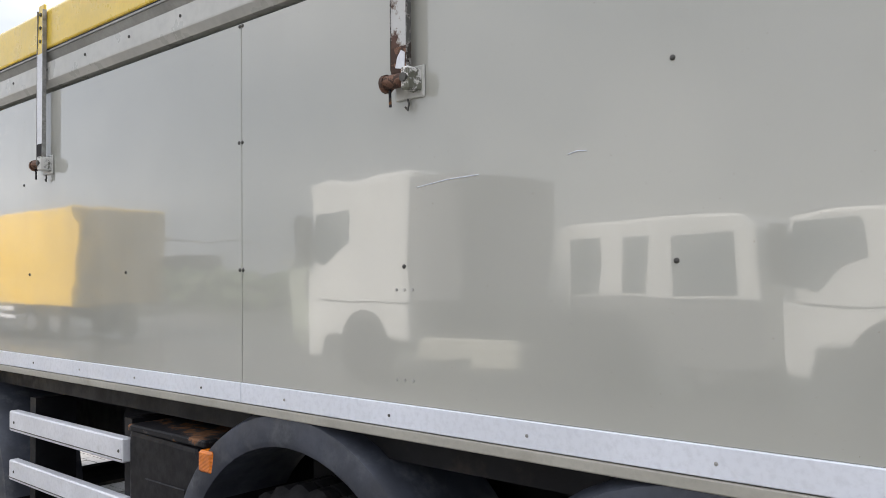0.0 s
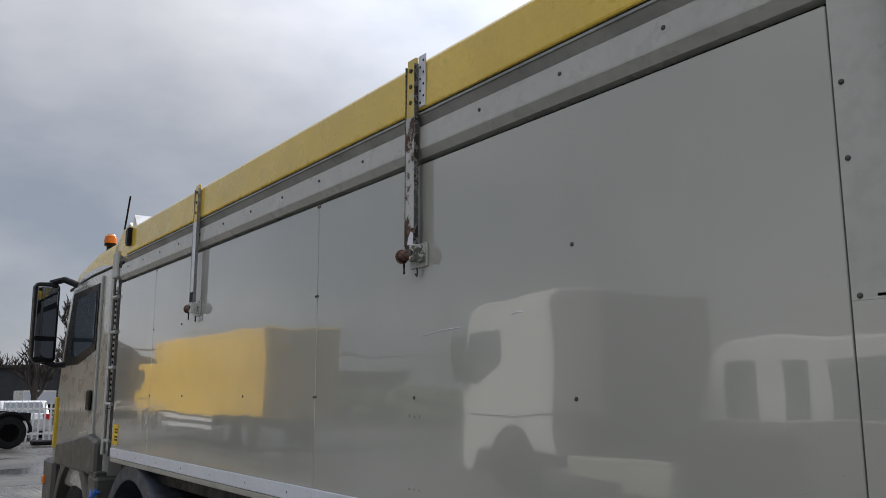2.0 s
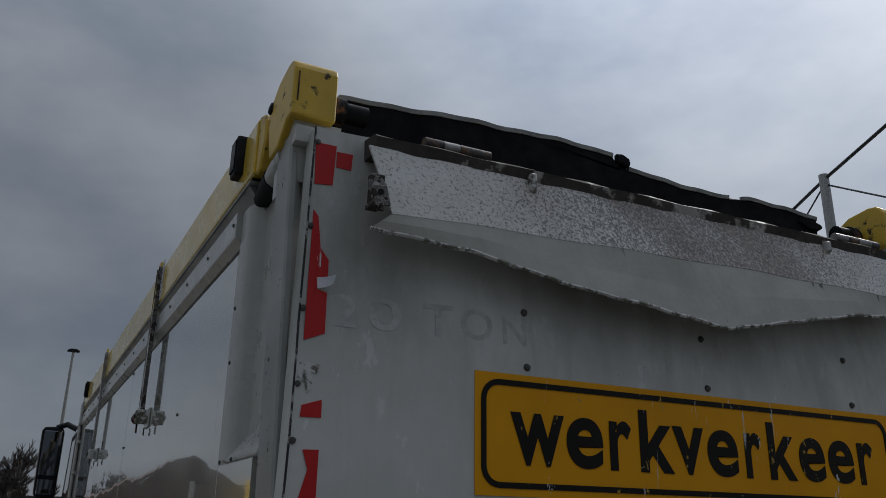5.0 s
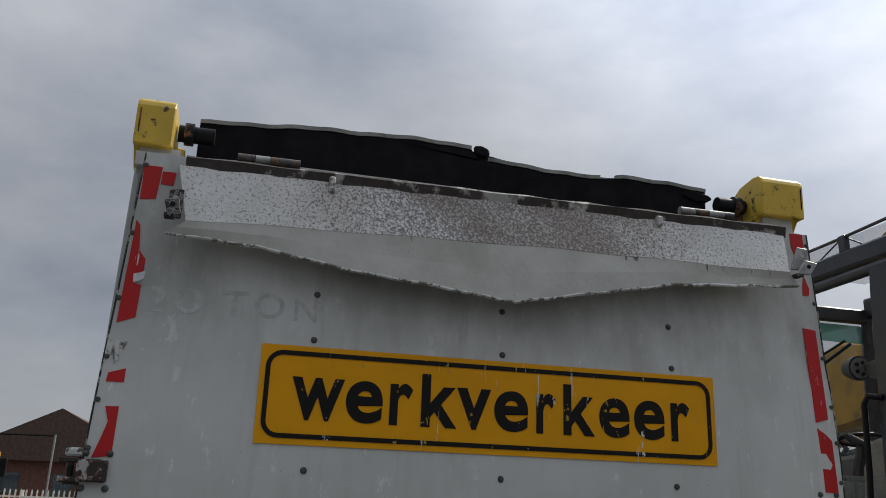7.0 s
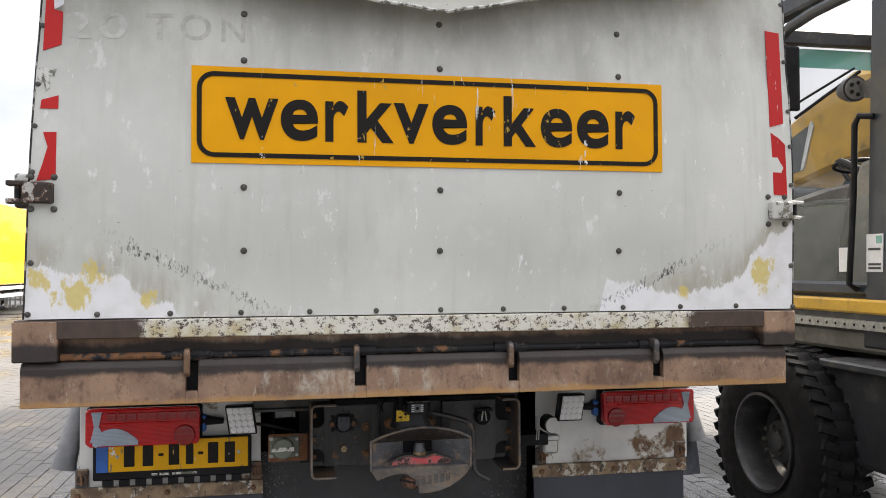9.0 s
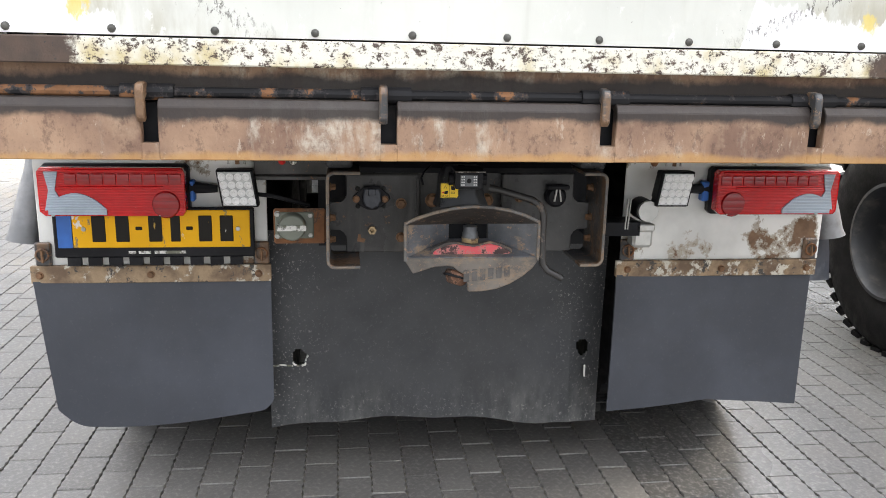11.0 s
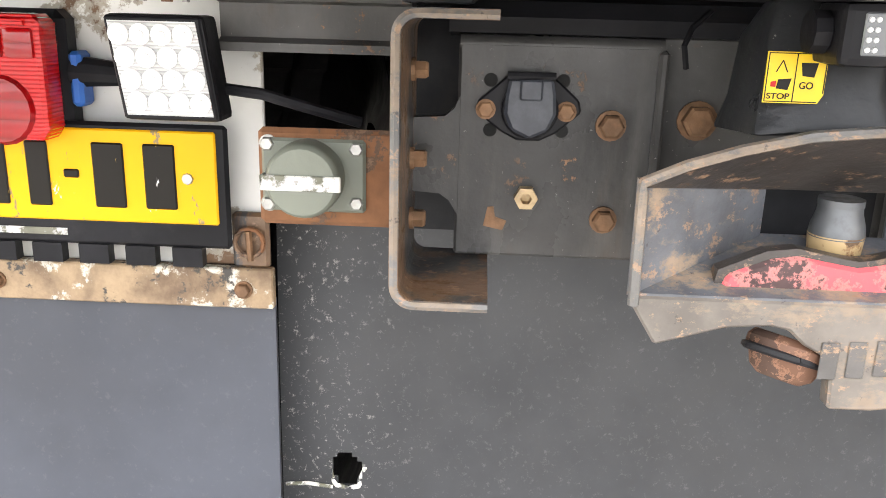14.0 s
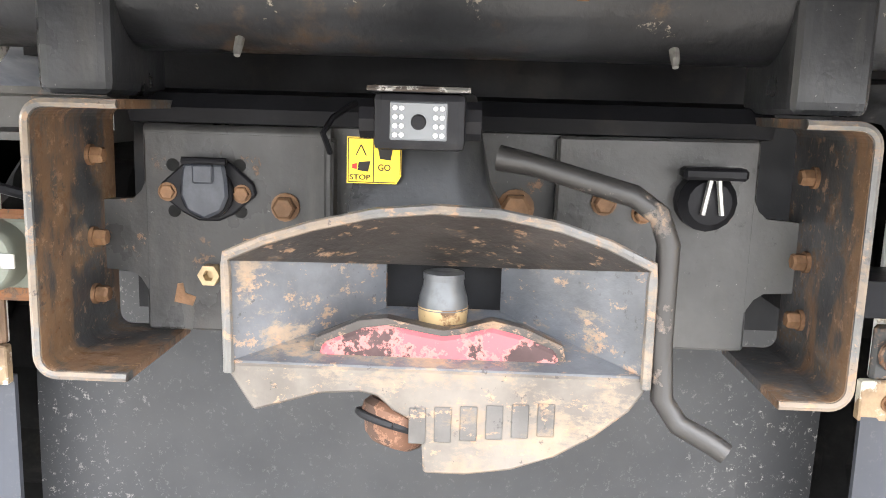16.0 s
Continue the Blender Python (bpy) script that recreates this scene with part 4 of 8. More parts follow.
    # added black sheet: the shade in the gap behind the corner post
    part("gap_shadow_plate", slab(-0.20, -0.185, 1.05, 1.16, 1.36, 2.70), M_HOLEGAP, truck)


body_side(-1)
body_side(1)
# shallow scratches on the near side
for x0, x1, z0, z1 in ((-2.09, -1.88, 1.93, 1.945), (-1.62, -1.57, 1.967, 1.97)):
    part("scratch", S().tube([(x0, -SIDE - 0.0005, z0), ((x0 + x1) / 2, -SIDE - 0.0005, (z0 + z1) / 2 + 0.004), (x1, -SIDE - 0.0005, z1)], 0.0014, 4), M_RAIL if x0 > -2.5 else M_DARKBOLT, truck)
# rivet groups in the middle of the near side
for dx in (-0.03, 0.0, 0.03):
    for z in (1.66, 1.42):
        part("bolt", S().lathe([(0, 0.0045), (0.002, 0.004)], (-2.14 + dx, -SIDE, z), (0, -1, 0), 8), M_GALV, truck)

# body floor, front wall and the tarpaulin rolled over the top
part("body_floor", bx((FRONT, -1.15, 1.18), (-0.1, 1.15, 1.25)), M_DARK, truck)
# front wall is blackened to hold the shade between cab and body
part("front_wall", bx((FRONT - 0.06, -1.17, 1.25), (FRONT, 1.17, 2.9)), M_DARK, truck, bevel=0.01)
part("subframe", bx((-6.0, -0.42, 1.05), (-0.66, 0.42, 1.18)), M_DARK, truck)


def tarp_height(y):
    """Top of the folded sheet: one bow, then a lower fold with a kink."""
    wave = 0.003 * math.sin(17 * y) + 0.002 * math.sin(41 * y)
    if y < -0.01:
        return 2.962 + 0.052 * (1 - ((y + 0.12) / 0.93) ** 2) + wave
    return float(np.interp(y, (-0.01, 0.48, 0.6, 0.98), (2.968, 2.952, 2.978, 2.961))) + wave


ys = [-1.05 + i * (2.02 / 60) for i in range(61)]
rings = []
for x, drop in ((-5.9, 0.0), (-3.0, 0.02), (-0.36, 0.0), (-0.31, 0.003), (-0.298, 0.018)):
    rings.append([(x, y, tarp_height(y) - drop) for y in ys] + [(x, y, tarp_height(y) - drop - 0.014) for y in reversed(ys)])
tarp = part("tarpaulin", S().loft(rings), M_TARP, truck, "black tarpaulin over the load body", smooth=True)
part("tarpaulin_flap", S().loft([[(-0.31, y, 2.68) for y in ys] + [(-0.325, y, 2.68) for y in reversed(ys)], [(-0.296, y, tarp_height(y) - 0.012) for y in ys] + [(-0.31, y, tarp_height(y) - 0.012) for y in reversed(ys)]]), M_TARP, tarp)
for lo, hi in ((-1.06, -0.02), (0.0, 0.5), (0.56, 1.0)):
    part("tarpaulin_edge", S().loft([[(-0.302, y, tarp_height(y) - 0.012), (-0.292, y, tarp_height(y) - 0.012), (-0.29, y, tarp_height(y) + 0.002), (-0.306, y, tarp_height(y) + 0.004)] for y in ys if lo <= y <= hi]), M_TARPEDGE, tarp, "frayed grey edge of the tarpaulin")
part("torn_corner", S().prism([(-0.03, 2.982), (0.02, 2.967), (0.035, 2.984), (0.03, 3.004), (0.0, 3.017), (-0.03, 3.012)], "x", -0.305, -0.285), M_TARP, tarp, bevel=0.006)
part("torn_corner", S().prism([(0.88, 2.957), (0.985, 2.937), (1.0, 2.922), (0.97, 2.904), (0.92, 2.90), (0.86, 2.922)], "x", -0.305, -0.288), M_TARP, tarp, bevel=0.006)
for y, d in ((-1.09, -1), (1.07, 1)):
    part("roller_end", S().tube([(-0.22, y - d * 0.10, 2.872), (-0.22, y + d * 0.02, 2.872)], 0.03, 14), M_DARK, tarp, smooth=True)
    part("roller_collar", S().tube([(-0.22, y - d * 0.03, 2.872), (-0.22, y + d * 0.0, 2.872)], 0.04, 14), M_RUSTDARK, tarp, smooth=True)
part("end_bracket", S().prism([(1.0, 2.72), (1.09, 2.72), (1.09, 2.86), (1.05, 2.86)], "x", -0.24, -0.225), M_BRACKET, tarp)
part("loose_rod", S().tube([(-0.10, 0.915, 2.735), (-0.10, 0.965, 2.775)], 0.004, 6), M_GALV, tarp)

# ---- tailgate ----
def gate_half(z, sgn=-1):
    """The gate's reach to one side: it narrows upwards on its left, its right edge is plumb."""
    return 1.192 + 0.038 * (2.68 - z) if sgn < 0 else 1.242


def gate_x(y, z):
    """The gate leans in above the sign, and its outer edges lie back from the bulged sheet."""
    t = min(1.0, max(0.0, (abs(y) - 0.78) / 0.36))
    t = t * t * (3 - 2 * t)
    b = min(1.0, max(0.0, (z - 1.40) / 0.3))
    return 0.022 * b * b * (3 - 2 * b) * (1 - 0.6 * t) - 0.07 * max(0.0, z - 2.12) - t * min(0.025, 0.083 * max(0.0, z - 1.9))


def bent(ob):
    for v in ob.data.vertices:
        v.co.x += gate_x(v.co.y, v.co.z)
    return ob


gz = [1.371, 1.43, 1.48, 1.54, 1.6, 1.66, 1.72, 1.86, 1.95, 2.05, 2.12, 2.2, 2.3, 2.45, 2.6, 2.725]
gate_rings = []
for k in range(41):
    u = -1 + k / 20
    rear = [(gate_x(u * gate_half(z, u), z), u * gate_half(z, u) + 0.006, z) for z in gz]
    gate_rings.append(rear + [(x - 0.07, y, z) for x, y, z in reversed(rear)])
gate = part("tailgate", S().loft(gate_rings), M_GATE, truck, "dirty grey-white tailgate with scuffed lower corners", smooth=True)
for sgn in (-1, 1):
    edge_pts = [(gate_x(1.2, z) + 0.0005, sgn * gate_half(z, sgn) + 0.006, z) for z in gz]
    part("worn_edge", S().tube(edge_pts, 0.0028, 6), M_EDGEBLACK, gate, "black worn edge of the gate")
    for z in (2.68, 2.448, 2.239, 2.06, 1.935, 1.80):
        part("bolt", S().lathe([(0, 0.008), (0.005, 0.007), (0.006, 0.002)], (gate_x(1.2, z), sgn * (gate_half(z, sgn) - 0.008) + 0.006, z), (1, 0, 0), 8), M_DARKBOLT, gate)
    # side clamp with its bolts
    cz = 1.74 if sgn < 0 else 1.712
    c0, c1 = sorted((sgn * 1.152, sgn * 1.232))
    clampo = part("clamp", bx((-0.01, c0, cz - 0.032), (0.036, c1, cz + 0.03)), M_SOCKETWHITE if sgn > 0 else M_CLAMP, gate, "chipped gate clamp", bevel=0.005)
    f0, f1 = sorted((sgn * 1.228, sgn * 1.278))
    for z in (cz + 0.026, cz - 0.026):
        part("clamp_finger", S().prism([(f0, z - 0.008), (f1, z - 0.006), (f1, z + 0.006), (f0, z + 0.008)], "x", -0.01, 0.03), M_CLAMP if sgn < 0 else M_SOCKETWHITE, clampo, bevel=0.003)
    part("clamp_pin", S().tube([(0.012, sgn * 1.25, cz - 0.026), (0.012, sgn * 1.25, cz + 0.026)], 0.009, 8), M_RUSTDARK, clampo)
    for y, z in ((1.152, cz - 0.048), (1.152, cz + 0.046), (1.215, cz - 0.048), (1.215, cz + 0.046)):
        part("bolt", S().lathe([(0, 0.010), (0.006, 0.008), (0.008, 0.003)], (gate_x(y, z), sgn * y, z), (1, 0, 0), 10), M_DARKBOLT, gate)
    # drilled lugs under the hood's ends
    if sgn < 0:
        back_, front_ = [(-1.043, 2.475), (-1.085, 2.475), (-1.085, 2.56), (-1.072, 2.568), (-1.043, 2.568)], [(-1.04, 2.478), (-1.078, 2.468), (-1.094, 2.52), (-1.052, 2.527)]
        holes_ = ((0.0745, -1.066, 2.538), (0.1105, -1.068, 2.506))
    else:
        back_, front_ = [(1.066, 2.535), (1.122, 2.535), (1.146, 2.612), (1.142, 2.62), (1.1, 2.622)], [(1.062, 2.51), (1.116, 2.509), (1.151, 2.556), (1.101, 2.563)]
        holes_ = ((0.0745, 1.115, 2.59), (0.1105, 1.112, 2.54))
    lug = part("lifting_lug", S().prism(back_, "x", 0.066, 0.074), M_STEEL if sgn > 0 else M_LUG, gate, "drilled steel lug", bevel=0.002)
    part("lug_plate", S().prism(front_, "x", 0.102, 0.110), M_STEEL if sgn > 0 else M_LUG, lug, bevel=0.002)
    zb_ = front_[0][1]
    part("lug_bridge", bx((0.069, min(sgn * 1.062, sgn * 1.09), zb_ - 0.008), (0.108, max(sgn * 1.062, sgn * 1.09), zb_ + 0.002)), M_LUG, lug)
    for x_, y_, z_ in holes_:
        part("lug_hole", S().lathe([(0, 0.008), (0.0012, 0.008)], (x_, y_, z_), (1, 0, 0), 12), M_GHOST if x_ < 0.09 else M_HOLEGAP, lug)
for z in (2.15, 1.763, 1.571, 2.295):
    for y in (-0.613, -0.006, 0.599):
        part("bolt", S().lathe([(0, 0.0105), (0.003, 0.0095), (0.007, 0.007), (0.008, 0.002)], (gate_x(y, z), y, z), (1, 0, 0), 10), M_DARKBOLT, gate)
for i in range(11):
    part("bolt", S().lathe([(0, 0.009), (0.005, 0.0075), (0.007, 0.0025)], (0, -1.034 + 0.2065 * i, 1.383), (1, 0, 0), 10), M_DARKBOLT, gate)
for y, z in ((-1.224, 1.385), (1.247, 1.378), (1.24, 1.52), (-1.216, 1.535)):
    part("bolt", S().lathe([(0, 0.009), (0.005, 0.0075), (0.007, 0.0025)], (gate_x(y, z), y, z), (1, 0, 0), 10), M_DARKBOLT, gate)
# red reflective tape, torn
def tape(pts):
    return S().prism(pts, "x", 0.0, 0.0025)


TAPES = [[(-1.183, 2.679), (-1.128, 2.679), (-1.135, 2.568), (-1.182, 2.562)], [(-1.126, 2.664), (-1.084, 2.664), (-1.088, 2.618), (-1.127, 2.62)],
         [(-1.181, 2.492), (-1.168, 2.475), (-1.159, 2.393), (-1.138, 2.367), (-1.138, 2.316), (-1.165, 2.311), (-1.163, 2.289), (-1.139, 2.283), (-1.141, 2.183), (-1.191, 2.162)],
         [(-1.19, 2.013), (-1.144, 2.028), (-1.144, 1.988), (-1.193, 1.987)], [(-1.183, 1.917), (-1.147, 1.918), (-1.148, 1.781), (-1.2, 1.774), (-1.183, 1.828), (-1.17, 1.875)],
         [(1.173, 2.722), (1.228, 2.724), (1.227, 2.661), (1.19, 2.61), (1.171, 2.668)], [(1.208, 2.556), (1.226, 2.501), (1.219, 2.476), (1.194, 2.476), (1.198, 2.51)],
         [(1.173, 2.348), (1.226, 2.342), (1.219, 2.016), (1.167, 2.002)], [(1.169, 1.983), (1.182, 1.973), (1.196, 1.965), (1.221, 1.941), (1.225, 1.763), (1.174, 1.766)]]
for t in TAPES:
    bent(part("reflective_tape", tape(t), M_RED, gate, "torn red reflective tape"))
bent(part("torn_tape", tape([(-1.209, 2.105), (-1.19, 2.11), (-1.152, 2.107), (-1.158, 2.085), (-1.172, 2.09), (-1.168, 2.052), (-1.18, 2.04), (-1.186, 2.068), (-1.205, 2.06), (-1.211, 2.021)]), M_SOCKETWHITE, gate, "scrap of white tape"))
part("loose_tape", S().loft([[(-0.03, -1.168, 2.318), (-0.03, -1.168, 2.29)], [(-0.008, -1.15, 2.316), (-0.012, -1.148, 2.292)], [(0.004, -1.128, 2.322), (-0.004, -1.132, 2.30)]], caps=False, closed=False), M_RAIL, gate, "curled scrap of tape")
for k, (ch, y0, y1) in enumerate((("2", -1.13, -1.06), ("0", -1.035, -0.955), ("T", -0.9, -0.82), ("O", -0.8, -0.71), ("N", -0.68, -0.61))):
    o = part("faded_letter", letter_mesh(ch, y0, y1, 2.205, 2.285, 0.012, 0.0005), M_GHOST, gate, "faint ghost lettering")
    o.location.x = 0.0002
    bent(o)
# warning sign
sign = part("warning_sign", S().prism([(-0.766, 1.835), (0.751, 1.835), (0.751, 2.128), (-0.766, 2.128)], "x", 0.0005, 0.004), M_SIGN, truck, "orange warning sign with black lettering")


def ring(y0, y1, z0, z1, r, w):
    def outline(d):
        pts = []
        for cy, cz, a0 in ((y1 - r, z1 - r, 0), (y0 + r, z1 - r, 90), (y0 + r, z0 + r, 180), (y1 - r, z0 + r, 270)):
            for k in range(7):
                a = radians(a0 + 15 * k)
                pts.append((cy + (r - d) * math.cos(a), cz + (r - d) * math.sin(a)))
        return pts
    o, i = outline(0), outline(w)
    return S().loft([[(0.004, *p) for p in o], [(0.0062, *p) for p in o], [(0.0062, *p) for p in i], [(0.004, *p) for p in i], [(0.004, *p) for p in o]], caps=False)


part("sign_border", ring(-0.75, 0.735, 1.853, 2.112, 0.05, 0.014), M_LETTER, sign, "black rounded border line")
K_SHAPE = [(0, 0), (0, 1), (0.25, 1), (0.25, 0.45), (0.62, 0.77), (0.95, 0.77), (0.55, 0.43), (1, 0), (0.68, 0), (0.37, 0.285), (0.25, 0.18), (0.25, 0)]
for ch, y0, y1 in (("w", -0.668, -0.51), ("e", -0.503, -0.39), ("r", -0.368, -0.297), ("k", -0.269, -0.155), ("v", -0.155, -0.044), ("e", -0.032, 0.081), ("r", 0.109, 0.174), ("k", 0.202, 0.31), ("e", 0.327, 0.434), ("e", 0.451, 0.561), ("r", 0.585, 0.654)):
    if ch == "k":
        part("letter", S().prism([(y0 + (y1 - y0) * u, 1.908 + 0.162 * v) for u, v in K_SHAPE], "x", 0.0044, 0.006), M_LETTER, sign)
    else:
        o = part("letter", letter_mesh(ch, y0, y1, 1.908, 2.035, 0.022, 0.0016), M_LETTER, sign)
        o.location.x = 0.0052

# hood along the tailgate's top, bent below
hood = part("gate_hood", S().loft([[(-0.07, y, 2.65), (0.012 + 0.003 * math.sin(31 * y), y, 2.652 + 0.004 * math.sin(23 * y)), (0.02 + 0.003 * math.sin(19 * y), y, 2.69), (0.004, y, 2.70 + 0.0025 * math.sin(27 * y)), (-0.07, y, 2.712)] for y in [-1.062 + 2.14 * k / 60 for k in range(61)]]), M_HOODRAIL, truck, "sooty chipped rail along the tailgate's top")


def hood_fold(y):
    return 0.074, 2.467 + 0.031 * min(1.0, max(0.0, (y + 1.04) / 1.2)) ** 0.8 + 0.002 * math.sin(14 * y)


def hood_lip(y):
    z = float(np.interp(y, (-1.09, -0.82, -0.527, -0.28, -0.013, 0.24, 0.456, 0.577, 1.075), (2.423, 2.404, 2.353, 2.329, 2.295, 2.346, 2.387, 2.411, 2.451)))
    return 0.067 + 0.035 * (1 - abs(y) / 1.09), z + 0.002 * math.sin(37 * y)


hy = [k / 40 for k in range(41)]
face, low = [], []
for u in hy:
    yt, yf, yl = -1.08 + 2.15 * u, -1.038 + 2.075 * u, -1.09 + 2.165 * u
    fx, fz = hood_fold(yf)
    lx, lz = hood_lip(yl)
    face.append([(0.014, yt, 2.662), (fx, yf, fz), (fx - 0.004, yf, fz - 0.002), (0.008, yt, 2.66)])
    low.append([(fx - 0.001, yf, fz), (0.5 * (fx + lx) + 0.004 * math.sin(5 * yl), 0.5 * (yf + yl), 0.5 * (fz + lz)), (lx, yl, lz), (lx - 0.004, yl, lz + 0.001), (0.5 * (fx + lx) - 0.004, 0.5 * (yf + yl), 0.5 * (fz + lz)), (fx - 0.005, yf, fz)])
part("hood_face", S().loft(face), M_SPECK, hood, "spattered white sloping face of the hood")
part("hood_underside", S().loft(low), M_DRIP, hood, "bent grey underside plate of the hood")
part("hood_lip", S().tube([(hood_lip(y)[0], y, hood_lip(y)[1]) for y in [-1.09 + 2.165 * u for u in hy]], 0.0055, 6), M_SOCKETWHITE, hood, "chipped white lip")
for y0, y1, m in ((-0.909, -0.855, M_BRACKET), (-0.853, -0.806, M_STEEL), (-0.804, -0.709, M_BRACKET), (0.673, 0.73, M_STEEL), (0.732, 0.786, M_BRACKET), (0.788, 0.85, M_STEEL), (0.852, 0.893, M_BRACKET)):
    part("hinge_knuckle", S().tube([(-0.03, y0, 2.726), (-0.03, y1, 2.726)], 0.0155, 12), m, hood, smooth=True)
for y, z0, z1 in ((-0.606, 2.622, 2.676), (0.556, 2.634, 2.672)):
    part("rib", bx((0.012, y - 0.010, z0), (0.036, y + 0.010, z1)), M_SOCKETWHITE, hood, bevel=0.004)
hood.location = (0.016, 0.032, 0.0095)
hood.rotation_euler.x = 0.0088
for ob in [sign] + list(sign.children):
    bent(ob)
# latch handle on the near side
latch = part("latch", S().tube([(-0.345, -1.262, 1.738), (-0.36, -1.262, 1.724), (-0.352, -1.262, 1.704), (-0.31, -1.262, 1.694), (-0.255, -1.262, 1.70), (-0.24, -1.262, 1.722), (-0.255, -1.262, 1.742), (-0.30, -1.262, 1.746), (-0.345, -1.262, 1.738)], 0.0095, 8), M_LUG, truck, "black looped latch handle", smooth=True)
part("latch_rod", S().tube([(-0.25, -1.264, 1.728), (-0.18, -1.264, 1.736), (-0.10, -1.264, 1.744)], [0.014, 0.0115, 0.0115], 10), M_SOCKETWHITE, latch, "chipped white rod", smooth=True)
part("latch_block", bx((-0.278, -1.277, 1.705), (-0.238, -1.236, 1.752)), M_CLAMP, latch, bevel=0.008)
part("latch_clevis", bx((-0.112, -1.282, 1.778), (-0.062, -1.215, 1.803)), M_SOCKETWHITE, latch, "chipped white clevis", bevel=0.006)
part("latch_clevis", bx((-0.108, -1.28, 1.700), (-0.058, -1.215, 1.722)), M_CLAMP, latch, bevel=0.006)
part("latch_nut", S().tube([(-0.085, -1.256, 1.722), (-0.085, -1.256, 1.778)], 0.021, 10), M_ROLLER, latch, smooth=True)
part("latch_post", bx((-0.104, -1.235, 1.695), (-0.064, -1.212, 1.805)), M_CLAMP, latch, bevel=0.004)

# ---- rear beam ----
beam = part("rear_beam", bx((-0.12, -1.262, 1.311), (0.004, 1.25, 1.367)), M_STRIP, truck, "rusty rear cross beam with chipped white top strip", bevel=0.003)
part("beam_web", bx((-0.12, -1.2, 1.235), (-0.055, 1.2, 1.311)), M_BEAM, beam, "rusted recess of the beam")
for y0, y1 in ((-1.266, -1.142), (1.133, 1.254)):
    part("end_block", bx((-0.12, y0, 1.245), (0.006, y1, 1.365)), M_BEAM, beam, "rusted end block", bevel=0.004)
SLOTS = (-0.765, -0.257, 0.24, 0.743)
edges = [-1.244] + [v for y in SLOTS for v in (y - 0.018, y + 0.018)] + [1.219]
for k in range(0, len(edges), 2):
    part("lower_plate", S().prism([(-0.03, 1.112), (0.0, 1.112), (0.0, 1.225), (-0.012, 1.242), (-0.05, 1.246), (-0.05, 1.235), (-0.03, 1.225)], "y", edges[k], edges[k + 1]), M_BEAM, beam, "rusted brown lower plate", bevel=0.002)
for y in SLOTS:
    part("slot_bridge", bx((-0.03, y - 0.0178, 1.112), (-0.002, y + 0.0178, 1.148)), M_BEAM, beam)
    part("slot_back", bx((-0.065, y - 0.03, 1.13), (-0.045, y + 0.03, 1.232)), M_DARK, beam)
    part("hook", S().prism([(-0.05, 1.235), (-0.05, 1.265), (-0.02, 1.278), (0.012, 1.275), (0.02, 1.262), (0.02, 1.205), (0.008, 1.192), (-0.004, 1.2), (0.0, 1.24), (-0.02, 1.25)], "y", y - 0.022, y - 0.004), M_BRACKET, beam, "bent steel hook", bevel=0.003)
part("hinge_bar", S().tube([(-0.03, -1.14, 1.255), (-0.03, 1.13, 1.255)], 0.0115, 10), M_RUSTDARK, beam, smooth=True)
for y in SLOTS:
    part("bar_sleeve", S().tube([(-0.03, y - 0.06, 1.255), (-0.03, y + 0.05, 1.255)], 0.018, 10), M_RUSTDARK, beam, smooth=True)

